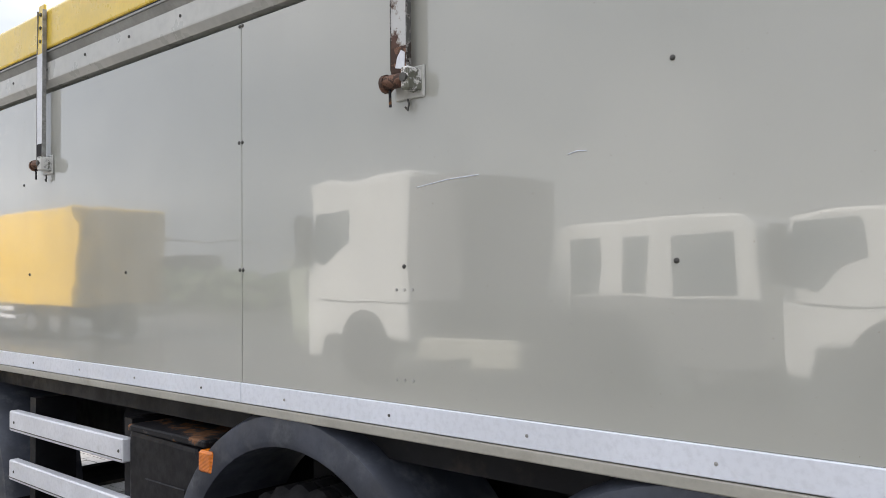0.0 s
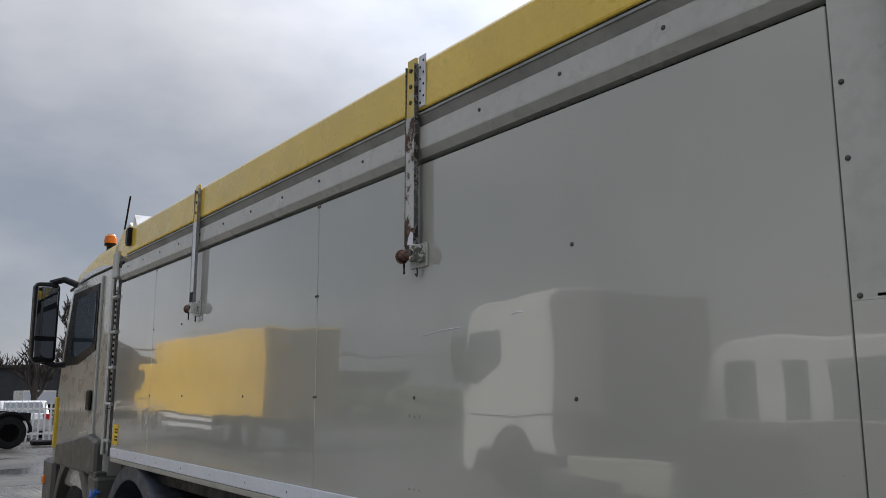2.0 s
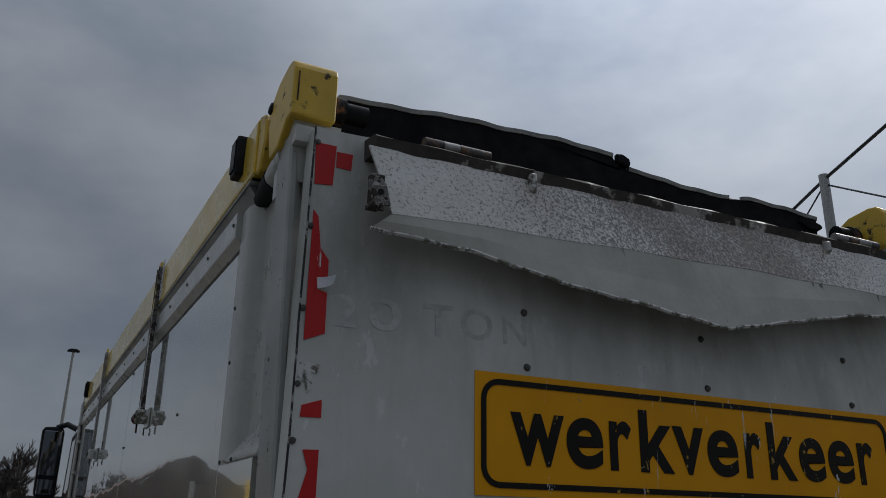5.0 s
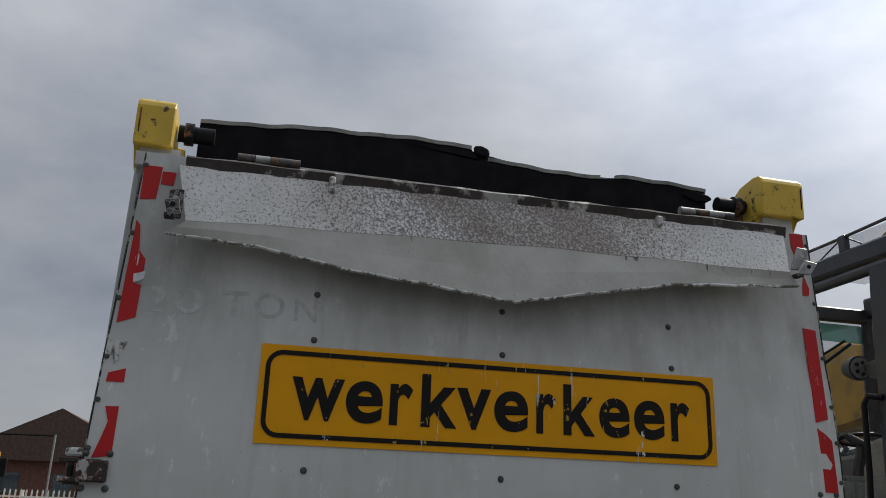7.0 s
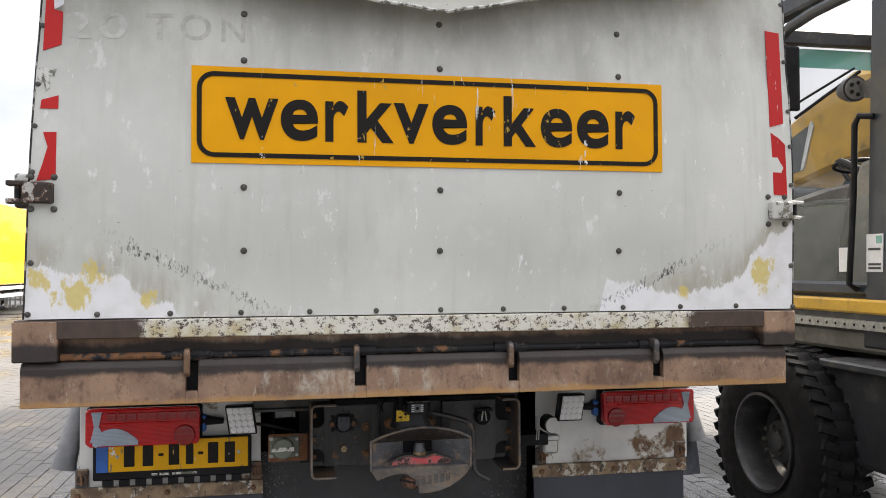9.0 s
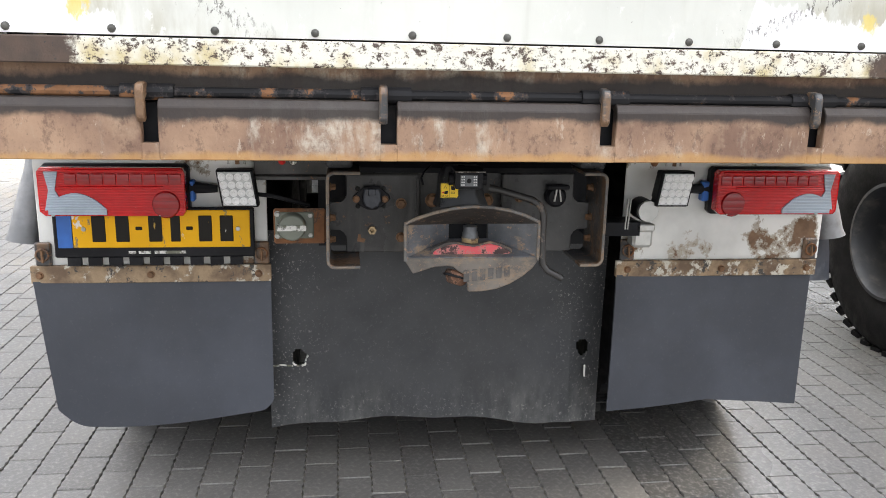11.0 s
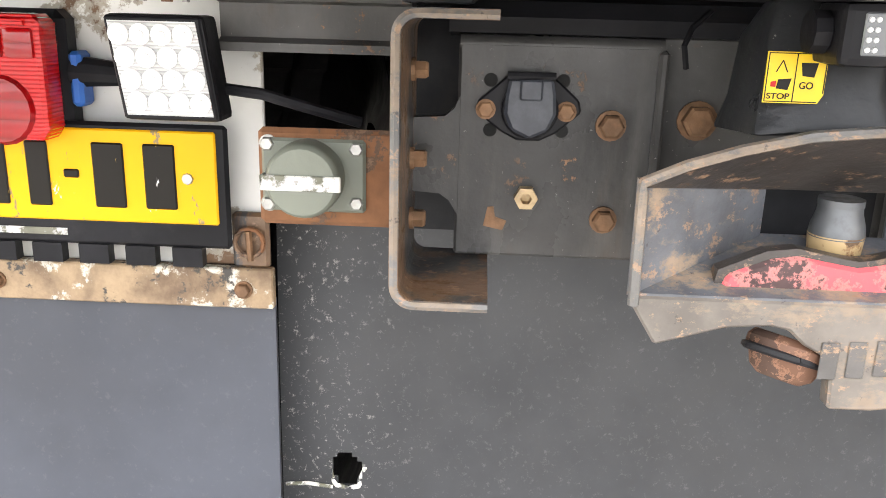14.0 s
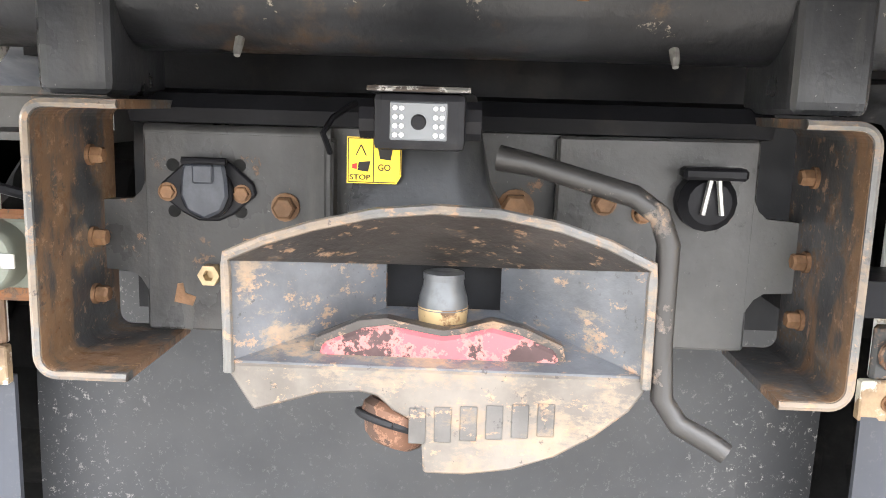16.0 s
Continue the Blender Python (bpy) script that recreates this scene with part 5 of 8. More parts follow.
# ---- tail panels with lamps, plate and flaps ----
for sgn in (-1, 1):
    a, b = (-1.2, -0.574) if sgn < 0 else (0.482, 1.125)
    part("tail_panel", bx((-0.548, a, 0.742), (-0.54, b, 1.075)), M_WHITE, truck, "white rear panel with rusted edges", bevel=0.002)
    part("flap_strip", bx((-0.535, (-1.225 if sgn < 0 else 0.465), 0.694), (-0.52, (-0.565 if sgn < 0 else 1.112), 0.744)), M_MOTTLE, truck, "rusty clamping strip with paint remnants", bevel=0.002)
    f0, f1 = (-1.22, -0.568) if sgn < 0 else (0.468, 1.108)
    nf = 48
    sheet = []
    for k in range(nf + 1):
        u = k / nf
        y = f0 + (f1 - f0) * u
        zb = 0.262 + (0.028 * u - 0.016 * math.sin(3.1 * u) + 0.05 * max(0, 1 - u / 0.13) ** 2 + 0.03 * max(0, 1 - (1 - u) / 0.06) ** 2 if sgn < 0 else 0.035 * (1 - abs(2 * u - 1)) - 0.01)
        rows_z = [0.70, 0.6, 0.48, 0.36, zb]
        inset = 0.04 * (1 - u) if sgn < 0 else 0.0
        sheet.append([(-0.53 + 0.012 * math.sin(3 * z + 2 * u) + 0.02 * (0.7 - z) * math.sin(5 * u), y + inset * (0.7 - z) / 0.43, z) for z in rows_z] + [(-0.538 + 0.012 * math.sin(3 * z + 2 * u) + 0.02 * (0.7 - z) * math.sin(5 * u), y + inset * (0.7 - z) / 0.43, z) for z in reversed(rows_z)])
    part("mud_flap", S().loft(sheet), M_FLAP, truck, "smooth blue-black rubber mud flap", smooth=True)
    # side mud wing edge
    m0 = -1.2 if sgn < 0 else 1.13
    part("mud_wing", S().tube([(-0.64, m0 + sgn * 0.012, 1.09), (-0.625, m0 + sgn * 0.022, 1.0), (-0.61, m0 + sgn * 0.045, 0.9), (-0.6, m0 + sgn * 0.062, 0.82), (-0.598, m0 + sgn * 0.066, 0.80)], [0.026, 0.03, 0.036, 0.04, 0.046], 14), M_WING, truck, "weathered pale grey rubber mud wing", smooth=True)
    # lamp cluster
    l0, l1 = (-1.17, -0.78) if sgn < 0 else (0.732, 1.122)
    lampo = part("tail_lamp", bx((-0.54, l0, 0.892), (-0.50, l1, 1.034)), M_BLACK, truck, "red tail lamp cluster with a blue-white reversing lens", bevel=0.01)
    part("red_lens", S().prism([(l0 + 0.004, 0.91), (l0 + 0.02, 0.897), (l1 - 0.012, 0.897), (l1 - 0.004, 0.91), (l1 - 0.004, 1.02), (l1 - 0.012, 1.03), (l0 + 0.012, 1.03), (l0 + 0.004, 1.018)], "x", -0.5, -0.462), M_REDLENS, lampo, "red lamp lens", bevel=0.01, seg=2)
    o = -1 if sgn < 0 else 1
    edge = l0 if sgn < 0 else l1
    cl = []
    for k in range(13):
        u = k / 12
        cl.append((edge - o * (0.03 + 0.15 * u), 0.904 + 0.058 * math.sin(math.pi * (0.12 + 0.83 * u)) ** 0.8))
    cl += [(edge - o * 0.18, 0.903), (edge - o * 0.03, 0.903)]
    part("reversing_lens", S().prism(cl, "x", -0.463, -0.456), M_CLEARLENS, lampo, "blue-white reversing lens")
    part("side_lens", S().prism([(edge - o * 0.022, 0.915), (edge - o * 0.075, 0.92), (edge - o * 0.05, 0.97), (edge - o * 0.06, 1.02), (edge - o * 0.025, 1.02), (edge - o * 0.034, 0.97)], "x", -0.463, -0.457), M_CLEARLENS, lampo)
    inner = l1 if sgn < 0 else l0
    part("round_lens", S().lathe([(0, 0.038), (0.006, 0.034), (0.008, 0.01)], (-0.463, inner + o * 0.055, 0.93), (1, 0, 0), 20), M_REDDEEP, lampo, smooth=True)
    # moulded row of small lens fields along the top, and a ridge under them
    a_ = l0 + (0.075 if sgn < 0 else 0.012)
    for k in range(9):
        y_ = a_ + k * 0.034
        part("lens_field", bx((-0.466, y_, 0.984), (-0.458, y_ + 0.031, 1.015)), M_REDDEEP, lampo, bevel=0.005, smooth=True, seg=2)
    part("lens_ridge", S().tube([(-0.462, l0 + 0.06, 0.977), (-0.462, l1 - 0.06, 0.977)], 0.0035, 8), M_REDLENS, lampo, smooth=True)
    part("lens_ridge", S().tube([(-0.462, l0 + 0.02, 1.021), (-0.462, l1 - 0.02, 1.021)], 0.004, 8), M_REDLENS, lampo, smooth=True)
    for y in (l0 + 0.04, l1 - 0.07):
        part("lens_screw", S().lathe([(0, 0.006), (0.003, 0.005)], (-0.461, y, 0.903), (1, 0, 0), 8), M_GALV, lampo)
    part("plug", S().tube([(-0.52, inner - o * 0.0, 0.968), (-0.52, inner - o * 0.045, 0.966), (-0.52, inner - o * 0.075, 0.964)], [0.018, 0.014, 0.01], 10), M_BLACK, lampo, smooth=True)
    part("plug_body", bx((-0.535, min(inner, inner - o * 0.022), 0.93), (-0.505, max(inner, inner - o * 0.014), 0.99)), M_BLUE, lampo, "blue plastic plug", bevel=0.004)
    # square working lamp
    w0, w1 = (-0.686, -0.588) if sgn < 0 else (0.535, 0.633)
    tilt = 0.006 if sgn < 0 else -0.006
    sh = 0.007 if sgn < 0 else -0.007

    def lamp_square(d):
        return [(w0 + d + sh, 0.931 + d), (w1 - d + sh, 0.931 + d), (w1 - d - sh, 1.033 - d), (w0 + d - sh, 1.033 - d)]
    wl = part("work_lamp", S().prism(lamp_square(0), "x", -0.475, -0.430), M_BLACK, truck, "square work lamp with many small reflectors", bevel=0.006, seg=2)
    wl.location = (0.018, 0.002 * sgn, 0.0)
    part("heat_sink", S().prism(lamp_square(0.012), "x", -0.510, -0.473), M_BLACK, wl, bevel=0.008)
    part("lamp_frame", S().prism(lamp_square(0.002), "x", -0.431, -0.4275), M_BLACK, wl, bevel=0.002)
    part("lamp_glass", S().prism(lamp_square(0.006), "x", -0.4285, -0.4262), M_LED, wl, "ribbed clear lamp glass")
    cup = None
    for i in range(4):
        for j in range(4):
            y, z = w0 + 0.0175 + i * 0.021 + sh * (1 - j * 0.667), 0.950 + j * 0.0215
            if cup is None:
                cup = part("reflector_cup", S().lathe([(0, 0.0102), (0.0028, 0.0104), (0.0030, 0.0094), (0.0014, 0.0068), (0.0006, 0.0036), (0.0022, 0.003), (0.0026, 0.0008)], (0, 0, 0), (1, 0, 0), 14), M_LEDCUP, wl, "small mirror cup", smooth=True)
                cup.location = (-0.4262, y, z)
            else:
                again(cup, -0.4262, y, z, wl)
    part("lamp_bracket", S().tube([(-0.455, w0 + 0.025, 1.045), (-0.455, w0 + 0.025, 1.06), (-0.455, w1 - 0.03, 1.06), (-0.455, w1 - 0.03, 1.045)], 0.004, 6), M_GALV, wl)
    part("bracket_bolt", S().tube([(-0.455, (w0 + w1) / 2, 1.045), (-0.455, (w0 + w1) / 2, 1.115)], 0.006, 8), M_BOLT, wl)
    # eye bolts holding the flap strip
    for y in ((-1.19, -0.592) if sgn < 0 else (0.5, 1.09)):
        e = part("eye_tab", bx((-0.54, y - 0.022, 0.742), (-0.528, y + 0.022, 0.81)), M_BRACKET, truck, bevel=0.004)
        part("ring", S().tube([(-0.522, y + 0.017 * math.cos(a), 0.776 + 0.017 * math.sin(a)) for a in (radians(30 * k) for k in range(13))], 0.003, 6), M_RUSTY, e)
        part("split_pin", S().tube([(-0.52, y, 0.79), (-0.518, y + 0.002, 0.755)], 0.004, 6), M_BOLT, e)
    for y in ((-1.2, -0.9, -0.6) if sgn < 0 else (0.5, 0.8, 1.08)):
        hexbolt("bolt", (-0.52, y, 0.718), (1, 0, 0), 0.009, 0.01, M_BOLT, truck)

# number plate with its frame, characters as plain bars
plate = part("number_plate", bx((-0.5080, -1.152, 0.768), (-0.4990, -0.61, 0.91)), M_BLACK, truck, "yellow number plate in a black holder", bevel=0.004)
plate.location = (0, 0.004, 0.005)
part("plate_face", bx((-0.5000, -1.1, 0.797), (-0.4960, -0.622, 0.903)), M_PLATEYEL, plate, "yellow reflective plate", bevel=0.002)
part("plate_band", bx((-0.5000, -1.14, 0.797), (-0.4962, -1.1015, 0.903)), M_BLUE, plate, "blue band at the plate's end")
for y0, y1, z0, z1 in ((-1.048, -1.012, 0.814, 0.888), (-0.985, -0.949, 0.814, 0.888), (-0.932, -0.914, 0.847, 0.857), (-0.897, -0.861, 0.814, 0.888), (-0.838, -0.812, 0.814, 0.888), (-0.796, -0.778, 0.847, 0.857), (-0.762, -0.726, 0.814, 0.888), (-0.704, -0.668, 0.814, 0.888)):
    part("plate_bar", bx((-0.4970, y0, z0), (-0.4935, y1, z1)), M_LETTER, plate, bevel=0.003)
for y0, y1 in ((-0.955, -0.935), (-0.928, -0.895), (-0.885, -0.8)):
    part("holder_bar", bx((-0.5000, y0, 0.779), (-0.4975, y1, 0.787)), M_SOCKETWHITE, plate)
for y in (-1.07, -0.655):
    part("plate_screw", S().lathe([(0, 0.007), (0.003, 0.006)], (-0.4965, y, 0.85), (1, 0, 0), 8), M_GALV, plate)
for k in range(9):
    part("holder_tooth", bx((-0.5150, -1.12 + k * 0.055, 0.745), (-0.5000, -1.085 + k * 0.055, 0.768)), M_BLACK, plate)

# middle flap with torn holes
def with_hole(y, z):
    return any((y - hy_) ** 2 / 0.00048 + (z - hz) ** 2 / 0.00085 < 1 + 0.14 * math.sin(3 * math.atan2(z - hz, y - hy_) + 1) for hy_, hz in ((-0.494, 0.42), (0.412, 0.428)))


NY, NZ = 150, 92
def flap_pt(i, j, back):
    u, w = i / NY, j / NZ
    y = -0.586 + 1.06 * u
    zb = 0.182 + 0.032 * math.sin(math.pi * min(1, u * 1.25)) - 0.016 * max(0, u - 0.7) / 0.3 + 0.004 * math.sin(23 * u)
    z = zb + (0.82 - zb) * w
    x = -0.63 + 0.022 * math.sin(2.6 * u + 1.5 * w) * (1 - w) - 0.03 * max(0, u - 0.9) * 10 * (1 - w) - back * 0.008
    return x, y, z


fv = [flap_pt(i, j, 0) for j in range(NZ + 1) for i in range(NY + 1)] + [flap_pt(i, j, 1) for j in range(NZ + 1) for i in range(NY + 1)]
ff, off = [], (NY + 1) * (NZ + 1)
for j in range(NZ):
    for i in range(NY):
        c = flap_pt(i + 0.5, j + 0.5, 0)
        if not with_hole(c[1], c[2]):
            q = [j * (NY + 1) + i, j * (NY + 1) + i + 1, (j + 1) * (NY + 1) + i + 1, (j + 1) * (NY + 1) + i]
            ff += [tuple(q), tuple(k + off for k in reversed(q))]
middle = part("middle_flap", S().add(fv, ff), M_FLAPC, truck, "spattered black rubber flap with torn holes")
for hy_, hz in ((-0.494, 0.42),):
    part("frayed_rim", S().tube([(-0.622 + 0.004 * math.sin(5 * a), hy_ + 0.0235 * math.cos(a) * (1 + 0.1 * math.sin(4 * a)), hz + 0.031 * math.sin(a) * (1 + 0.08 * math.sin(7 * a))) for a in (radians(190 + 10 * k) for k in range(19))], 0.0035, 5), M_SOCKETWHITE, middle, "frayed pale rim")
part("tear", S().tube([(-0.622, -0.582, 0.392), (-0.620, -0.55, 0.396), (-0.620, -0.515, 0.392)], 0.003, 5), M_SOCKETWHITE, middle)
part("tear", S().tube([(-0.622, 0.418, 0.37), (-0.624, 0.42, 0.33)], 0.003, 5), M_SOCKETWHITE, middle)

# ---- tow hitch and cross member ----
cross = S()
cross.prism([(-0.35, 0.80), (-0.15, 0.80), (-0.15, 1.016), (-0.35, 1.016)], "x", -0.445, -0.43)
plate_l = part("hitch_plate", cross, M_PLATE, truck, "black cross member plate behind the hitch", bevel=0.003)
part("hitch_plate", S().prism([(0.085, 0.80), (0.292, 0.80), (0.292, 1.024), (0.085, 1.022)], "x", -0.445, -0.43), M_PLATE, truck, bevel=0.003)
part("plate_top_fold", S().tube([(-0.4395, -0.349, 1.014), (-0.4395, -0.151, 1.014)], 0.0095, 12), M_PLATE, plate_l, smooth=True)
for e0, e1 in ((-0.349, -1), (0.291, 1)):
    ear = [(e0 - e1 * 0.002, 0.964), (e0 + e1 * 0.004, 0.951), (e0 + e1 * 0.013, 0.943), (e0 + e1 * 0.051, 0.940), (e0 + e1 * 0.051, 0.866), (e0 + e1 * 0.017, 0.864), (e0 + e1 * 0.007, 0.857), (e0 - e1 * 0.002, 0.842)]
    part("plate_ear", S().prism(ear, "x", -0.446, -0.4304), M_PLATE, plate_l)
part("centre_plate", bx((-0.47, -0.155, 0.79), (-0.452, 0.09, 1.04)), M_PLATE, truck)
part("plate_fold", bx((-0.452, -0.157, 0.80), (-0.424, -0.147, 1.012)), M_PLATE, plate_l, bevel=0.003)
part("upper_flange", S().prism([(-0.475, 1.02), (-0.425, 1.025), (-0.418, 1.04), (-0.43, 1.055), (-0.475, 1.06)], "y", -0.36, 0.30), M_DARK, plate_l, smooth=True)
# added black sheet standing for the deep shade behind the cross member
part("back_plate", bx((-0.75, -0.42, 0.74), (-0.70, 0.42, 1.12)), M_RECESSSHADE, truck)
for y, z in ((-0.318, 0.98), (-0.247, 0.981), (-0.246, 0.932), (-0.317, 0.931)):
    part("hole", S().lathe([(0, 0.0068), (0.0012, 0.0068)], (-0.4302, y, z), (1, 0, 0), 14), M_HOLEGAP, plate_l)
soc = part("trailer_socket", S().lathe([(0, 0.028), (0.012, 0.028), (0.014, 0.026)], (-0.43, -0.279, 0.953), (1, 0, 0), 24), M_BLACK, truck, "black flap-covered trailer socket", smooth=True)
part("socket_flange", S().prism([(-0.333, 0.950), (-0.329, 0.961), (-0.302, 0.985), (-0.256, 0.985), (-0.231, 0.963), (-0.228, 0.951), (-0.252, 0.930), (-0.268, 0.922), (-0.29, 0.922), (-0.306, 0.930)], "x", -0.4301, -0.424), M_BLACK, soc, bevel=0.002)
part("socket_lid", S().prism([(-0.300, 0.984), (-0.258, 0.984), (-0.255, 0.968), (-0.254, 0.950), (-0.261, 0.934), (-0.279, 0.9255), (-0.297, 0.934), (-0.304, 0.950), (-0.303, 0.968)], "x", -0.416, -0.409), M_FENDER, soc, "dull black socket lid", bevel=0.003)
part("lid_tab", bx((-0.410, -0.290, 0.963), (-0.405, -0.268, 0.983)), M_FENDER, soc, bevel=0.002)
part("lid_hinge", S().tube([(-0.412, -0.302, 0.986), (-0.412, -0.256, 0.986)], 0.004, 8), M_BLACK, soc, smooth=True)
for y in (-0.322, -0.243):
    hexbolt("bolt", (-0.424, y, 0.952), (1, 0, 0), 0.0082, 0.006, M_BOLT, soc)
for y, z, r in ((-0.198, 0.939, 0.0125), (-0.198, 0.843, 0.0115), (0.135, 0.955, 0.011), (0.175, 0.945, 0.009)):
    hexbolt("bolt", (-0.43, y, z), (1, 0, 0), r, 0.014, M_BOLT, plate_l)
for y, z in ((-0.109, 0.944), (0.045, 0.944), (-0.11, 0.86)):
    hexbolt("bolt", (-0.452, y, z), (1, 0, 0), 0.0165, 0.016, M_BOLT, plate_l)
part("nut", S().lathe([(0, 0.012), (0.014, 0.012), (0.014, 0.006), (0.004, 0.005)], (-0.43, -0.278, 0.8645), (1, 0, 0), 6), M_NUT, plate_l)
soc2 = part("trailer_socket", S().lathe([(0, 0.03), (0.02, 0.03), (0.03, 0.022), (0.032, 0.006)], (-0.43, 0.236, 0.961), (1, 0, 0), 16), M_BLACK, truck, "black round trailer socket with a wire clip", smooth=True)
part("clip", S().tube([(-0.395, 0.228, 0.95), (-0.393, 0.233, 0.985), (-0.393, 0.241, 0.985), (-0.395, 0.247, 0.95)], 0.003, 6), M_GALV, soc2)
part("socket_hinge", bx((-0.41, 0.205, 0.985), (-0.385, 0.268, 0.997)), M_BLACK, soc2, bevel=0.003)
part("rust_patch", S().prism([(-0.32, 0.832), (-0.30, 0.828), (-0.296, 0.838), (-0.308, 0.842), (-0.31, 0.853), (-0.316, 0.852)], "x", -0.4301, -0.4288), M_BOLT, plate_l)


def channel(y, sgn):
    """C-shaped bracket, open towards the hitch."""
    w = 0.0085
    t = 0.088 if sgn < 0 else 0.066
    z0, z1, r = 0.789, 1.047, 0.022
    outer = [(y - sgn * t, z0)] + [(y - sgn * r * (1 - math.sin(a)), z0 + r * (1 - math.cos(a))) for a in (radians(15 * k) for k in range(7))] + [(y - sgn * r * (1 - math.cos(a)), z1 - r * (1 - math.sin(a))) for a in (radians(15 * k) for k in range(7))] + [(y - sgn * t, z1)]
    inner = [(y - sgn * t, z1 - w)] + [(y - sgn * (w + (r - w) * (1 - math.cos(a))), z1 - w - (r - w) * (1 - math.sin(a))) for a in (radians(90 - 15 * k) for k in range(7))] + [(y - sgn * (w + (r - w) * (1 - math.sin(a))), z0 + w + (r - w) * (1 - math.cos(a))) for a in (radians(90 - 15 * k) for k in range(7))] + [(y - sgn * t, z0 + w)]
    ring_pts = outer + inner
    n = len(ring_pts)
    vs = [(x, u, v) for x in (-0.46, -0.29) for u, v in ring_pts]
    m = len(outer)
    fs = [(i, (i + 1) % n, (i + 1) % n + n, i + n) for i in range(n)]
    for base in (0, n):
        for i in range(m - 1):
            fs.append((base + i, base + i + 1, base + n - 2 - i, base + n - 1 - i))
    b = part("bracket", S().add(vs, fs), M_BRACKET, truck, "chipped black C-shaped underrun bracket")
    for z in (0.99, 0.905, 0.845):
        hexbolt("bolt", (-0.40, y - sgn * w, z), (0, -sgn, 0), 0.009, 0.016, M_BOLT, b)
    part("bracket_arm", bx((-0.46, min(y, y - sgn * 0.07), 1.05), (-0.32, max(y, y - sgn * 0.07), 1.16)), M_CAST, b, bevel=0.012, seg=3)
    mid_line = [((a_[0] + b_[0]) / 2, (a_[1] + b_[1]) / 2) for a_, b_ in zip(outer, reversed(inner))]
    part("worn_edge", S().tube([(-0.2895, u, v) for u, v in mid_line], 0.0042, 6), M_JAWRIM, b, "rubbed bare edge")


channel(-0.402, -1)
channel(0.346, 1)
# coupling jaw
jaw_out = [(-0.201, 0.924), (-0.2, 0.823), (-0.18, 0.791), (-0.16, 0.797), (-0.125, 0.808), (-0.09, 0.811), (-0.075, 0.808), (-0.062, 0.796), (-0.045, 0.787), (-0.037, 0.77), (-0.035, 0.741), (0.0, 0.741), (0.039, 0.747), (0.075, 0.76), (0.108, 0.78), (0.135, 0.803), (0.147, 0.821), (0.146, 0.927), (0.11, 0.944), (0.07, 0.957), (0.02, 0.966), (-0.03, 0.968), (-0.08, 0.963), (-0.13, 0.951), (-0.17, 0.938)]
jaw = part("tow_jaw", S().prism([(-0.201, 0.832)] + jaw_out[1:17] + [(0.147, 0.832)], "x", -0.246, -0.228), M_JAWTAN, truck, "broken rusty towing jaw with a worn red pad", bevel=0.002)
# walls running back to the mouth
part("jaw_left_wall", S().loft([[(-0.228, -0.201, 0.832), (-0.228, -0.201, 0.924), (-0.236, -0.204, 0.926), (-0.236, -0.204, 0.83)], [(-0.315, -0.078, 0.862), (-0.315, -0.078, 0.904), (-0.322, -0.08, 0.906), (-0.322, -0.08, 0.86)]]), M_JAW, jaw, "scuffed steel cheek of the jaw")
part("jaw_right_wall", S().loft([[(-0.228, 0.147, 0.832), (-0.228, 0.146, 0.927), (-0.236, 0.149, 0.929), (-0.236, 0.15, 0.83)], [(-0.315, 0.028, 0.862), (-0.315, 0.028, 0.905), (-0.322, 0.03, 0.907), (-0.322, 0.03, 0.86)]]), M_JAW, jaw)
part("jaw_floor", S().loft([[(-0.23, -0.2, 0.828), (-0.23, 0.147, 0.828), (-0.23, 0.147, 0.834), (-0.23, -0.2, 0.834)], [(-0.318, -0.085, 0.858), (-0.318, 0.035, 0.858), (-0.318, 0.035, 0.864), (-0.318, -0.085, 0.864)]]), M_JAW, jaw)
top_front = [p for p in jaw_out if p[1] >= 0.924]
top_front = sorted(top_front, key=lambda p: p[0])
roof = []
for y, z in top_front:
    u = (y + 0.201) / 0.348
    roof.append([(-0.226, y, z), (-0.226, y, z - 0.004), (-0.312, -0.078 + 0.106 * u, 0.905), (-0.33, -0.085 + 0.12 * u, 0.935)])
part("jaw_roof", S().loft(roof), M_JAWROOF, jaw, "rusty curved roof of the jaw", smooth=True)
rim_pts = [(-0.226, y, z) for y, z in top_front]
part("jaw_rim", S().tube([(-0.227, -0.2, 0.825), (-0.226, -0.201, 0.915)] + rim_pts + [(-0.226, 0.146, 0.915), (-0.227, 0.147, 0.825)], 0.0046, 8), M_JAWRIM, jaw, "bare rubbed rim", smooth=True)
part("jaw_back", bx((-0.36, -0.08, 0.85), (-0.345, 0.03, 0.93)), M_DARK, jaw)
pin = part("coupling_pin", S().lathe([(0, 0.010), (0.004, 0.017), (0.016, 0.0215), (0.031, 0.0228)], (-0.29, -0.024, 0.843), (0, 0, 1), 20), M_PIN, jaw, "greasy cream-coated coupling pin", smooth=True)
part("pin_shank", S().lathe([(0.0, 0.0228), (0.01, 0.0215), (0.02, 0.0185), (0.027, 0.0175)], (-0.29, -0.024, 0.872), (0, 0, 1), 20), M_PINTOP, pin, "dark steel shank", smooth=True)
part("pin_collar", S().lathe([(0.0, 0.0185), (0.006, 0.0185)], (-0.29, -0.024, 0.898), (0, 0, 1), 20), M_PINTOP, pin, smooth=True)
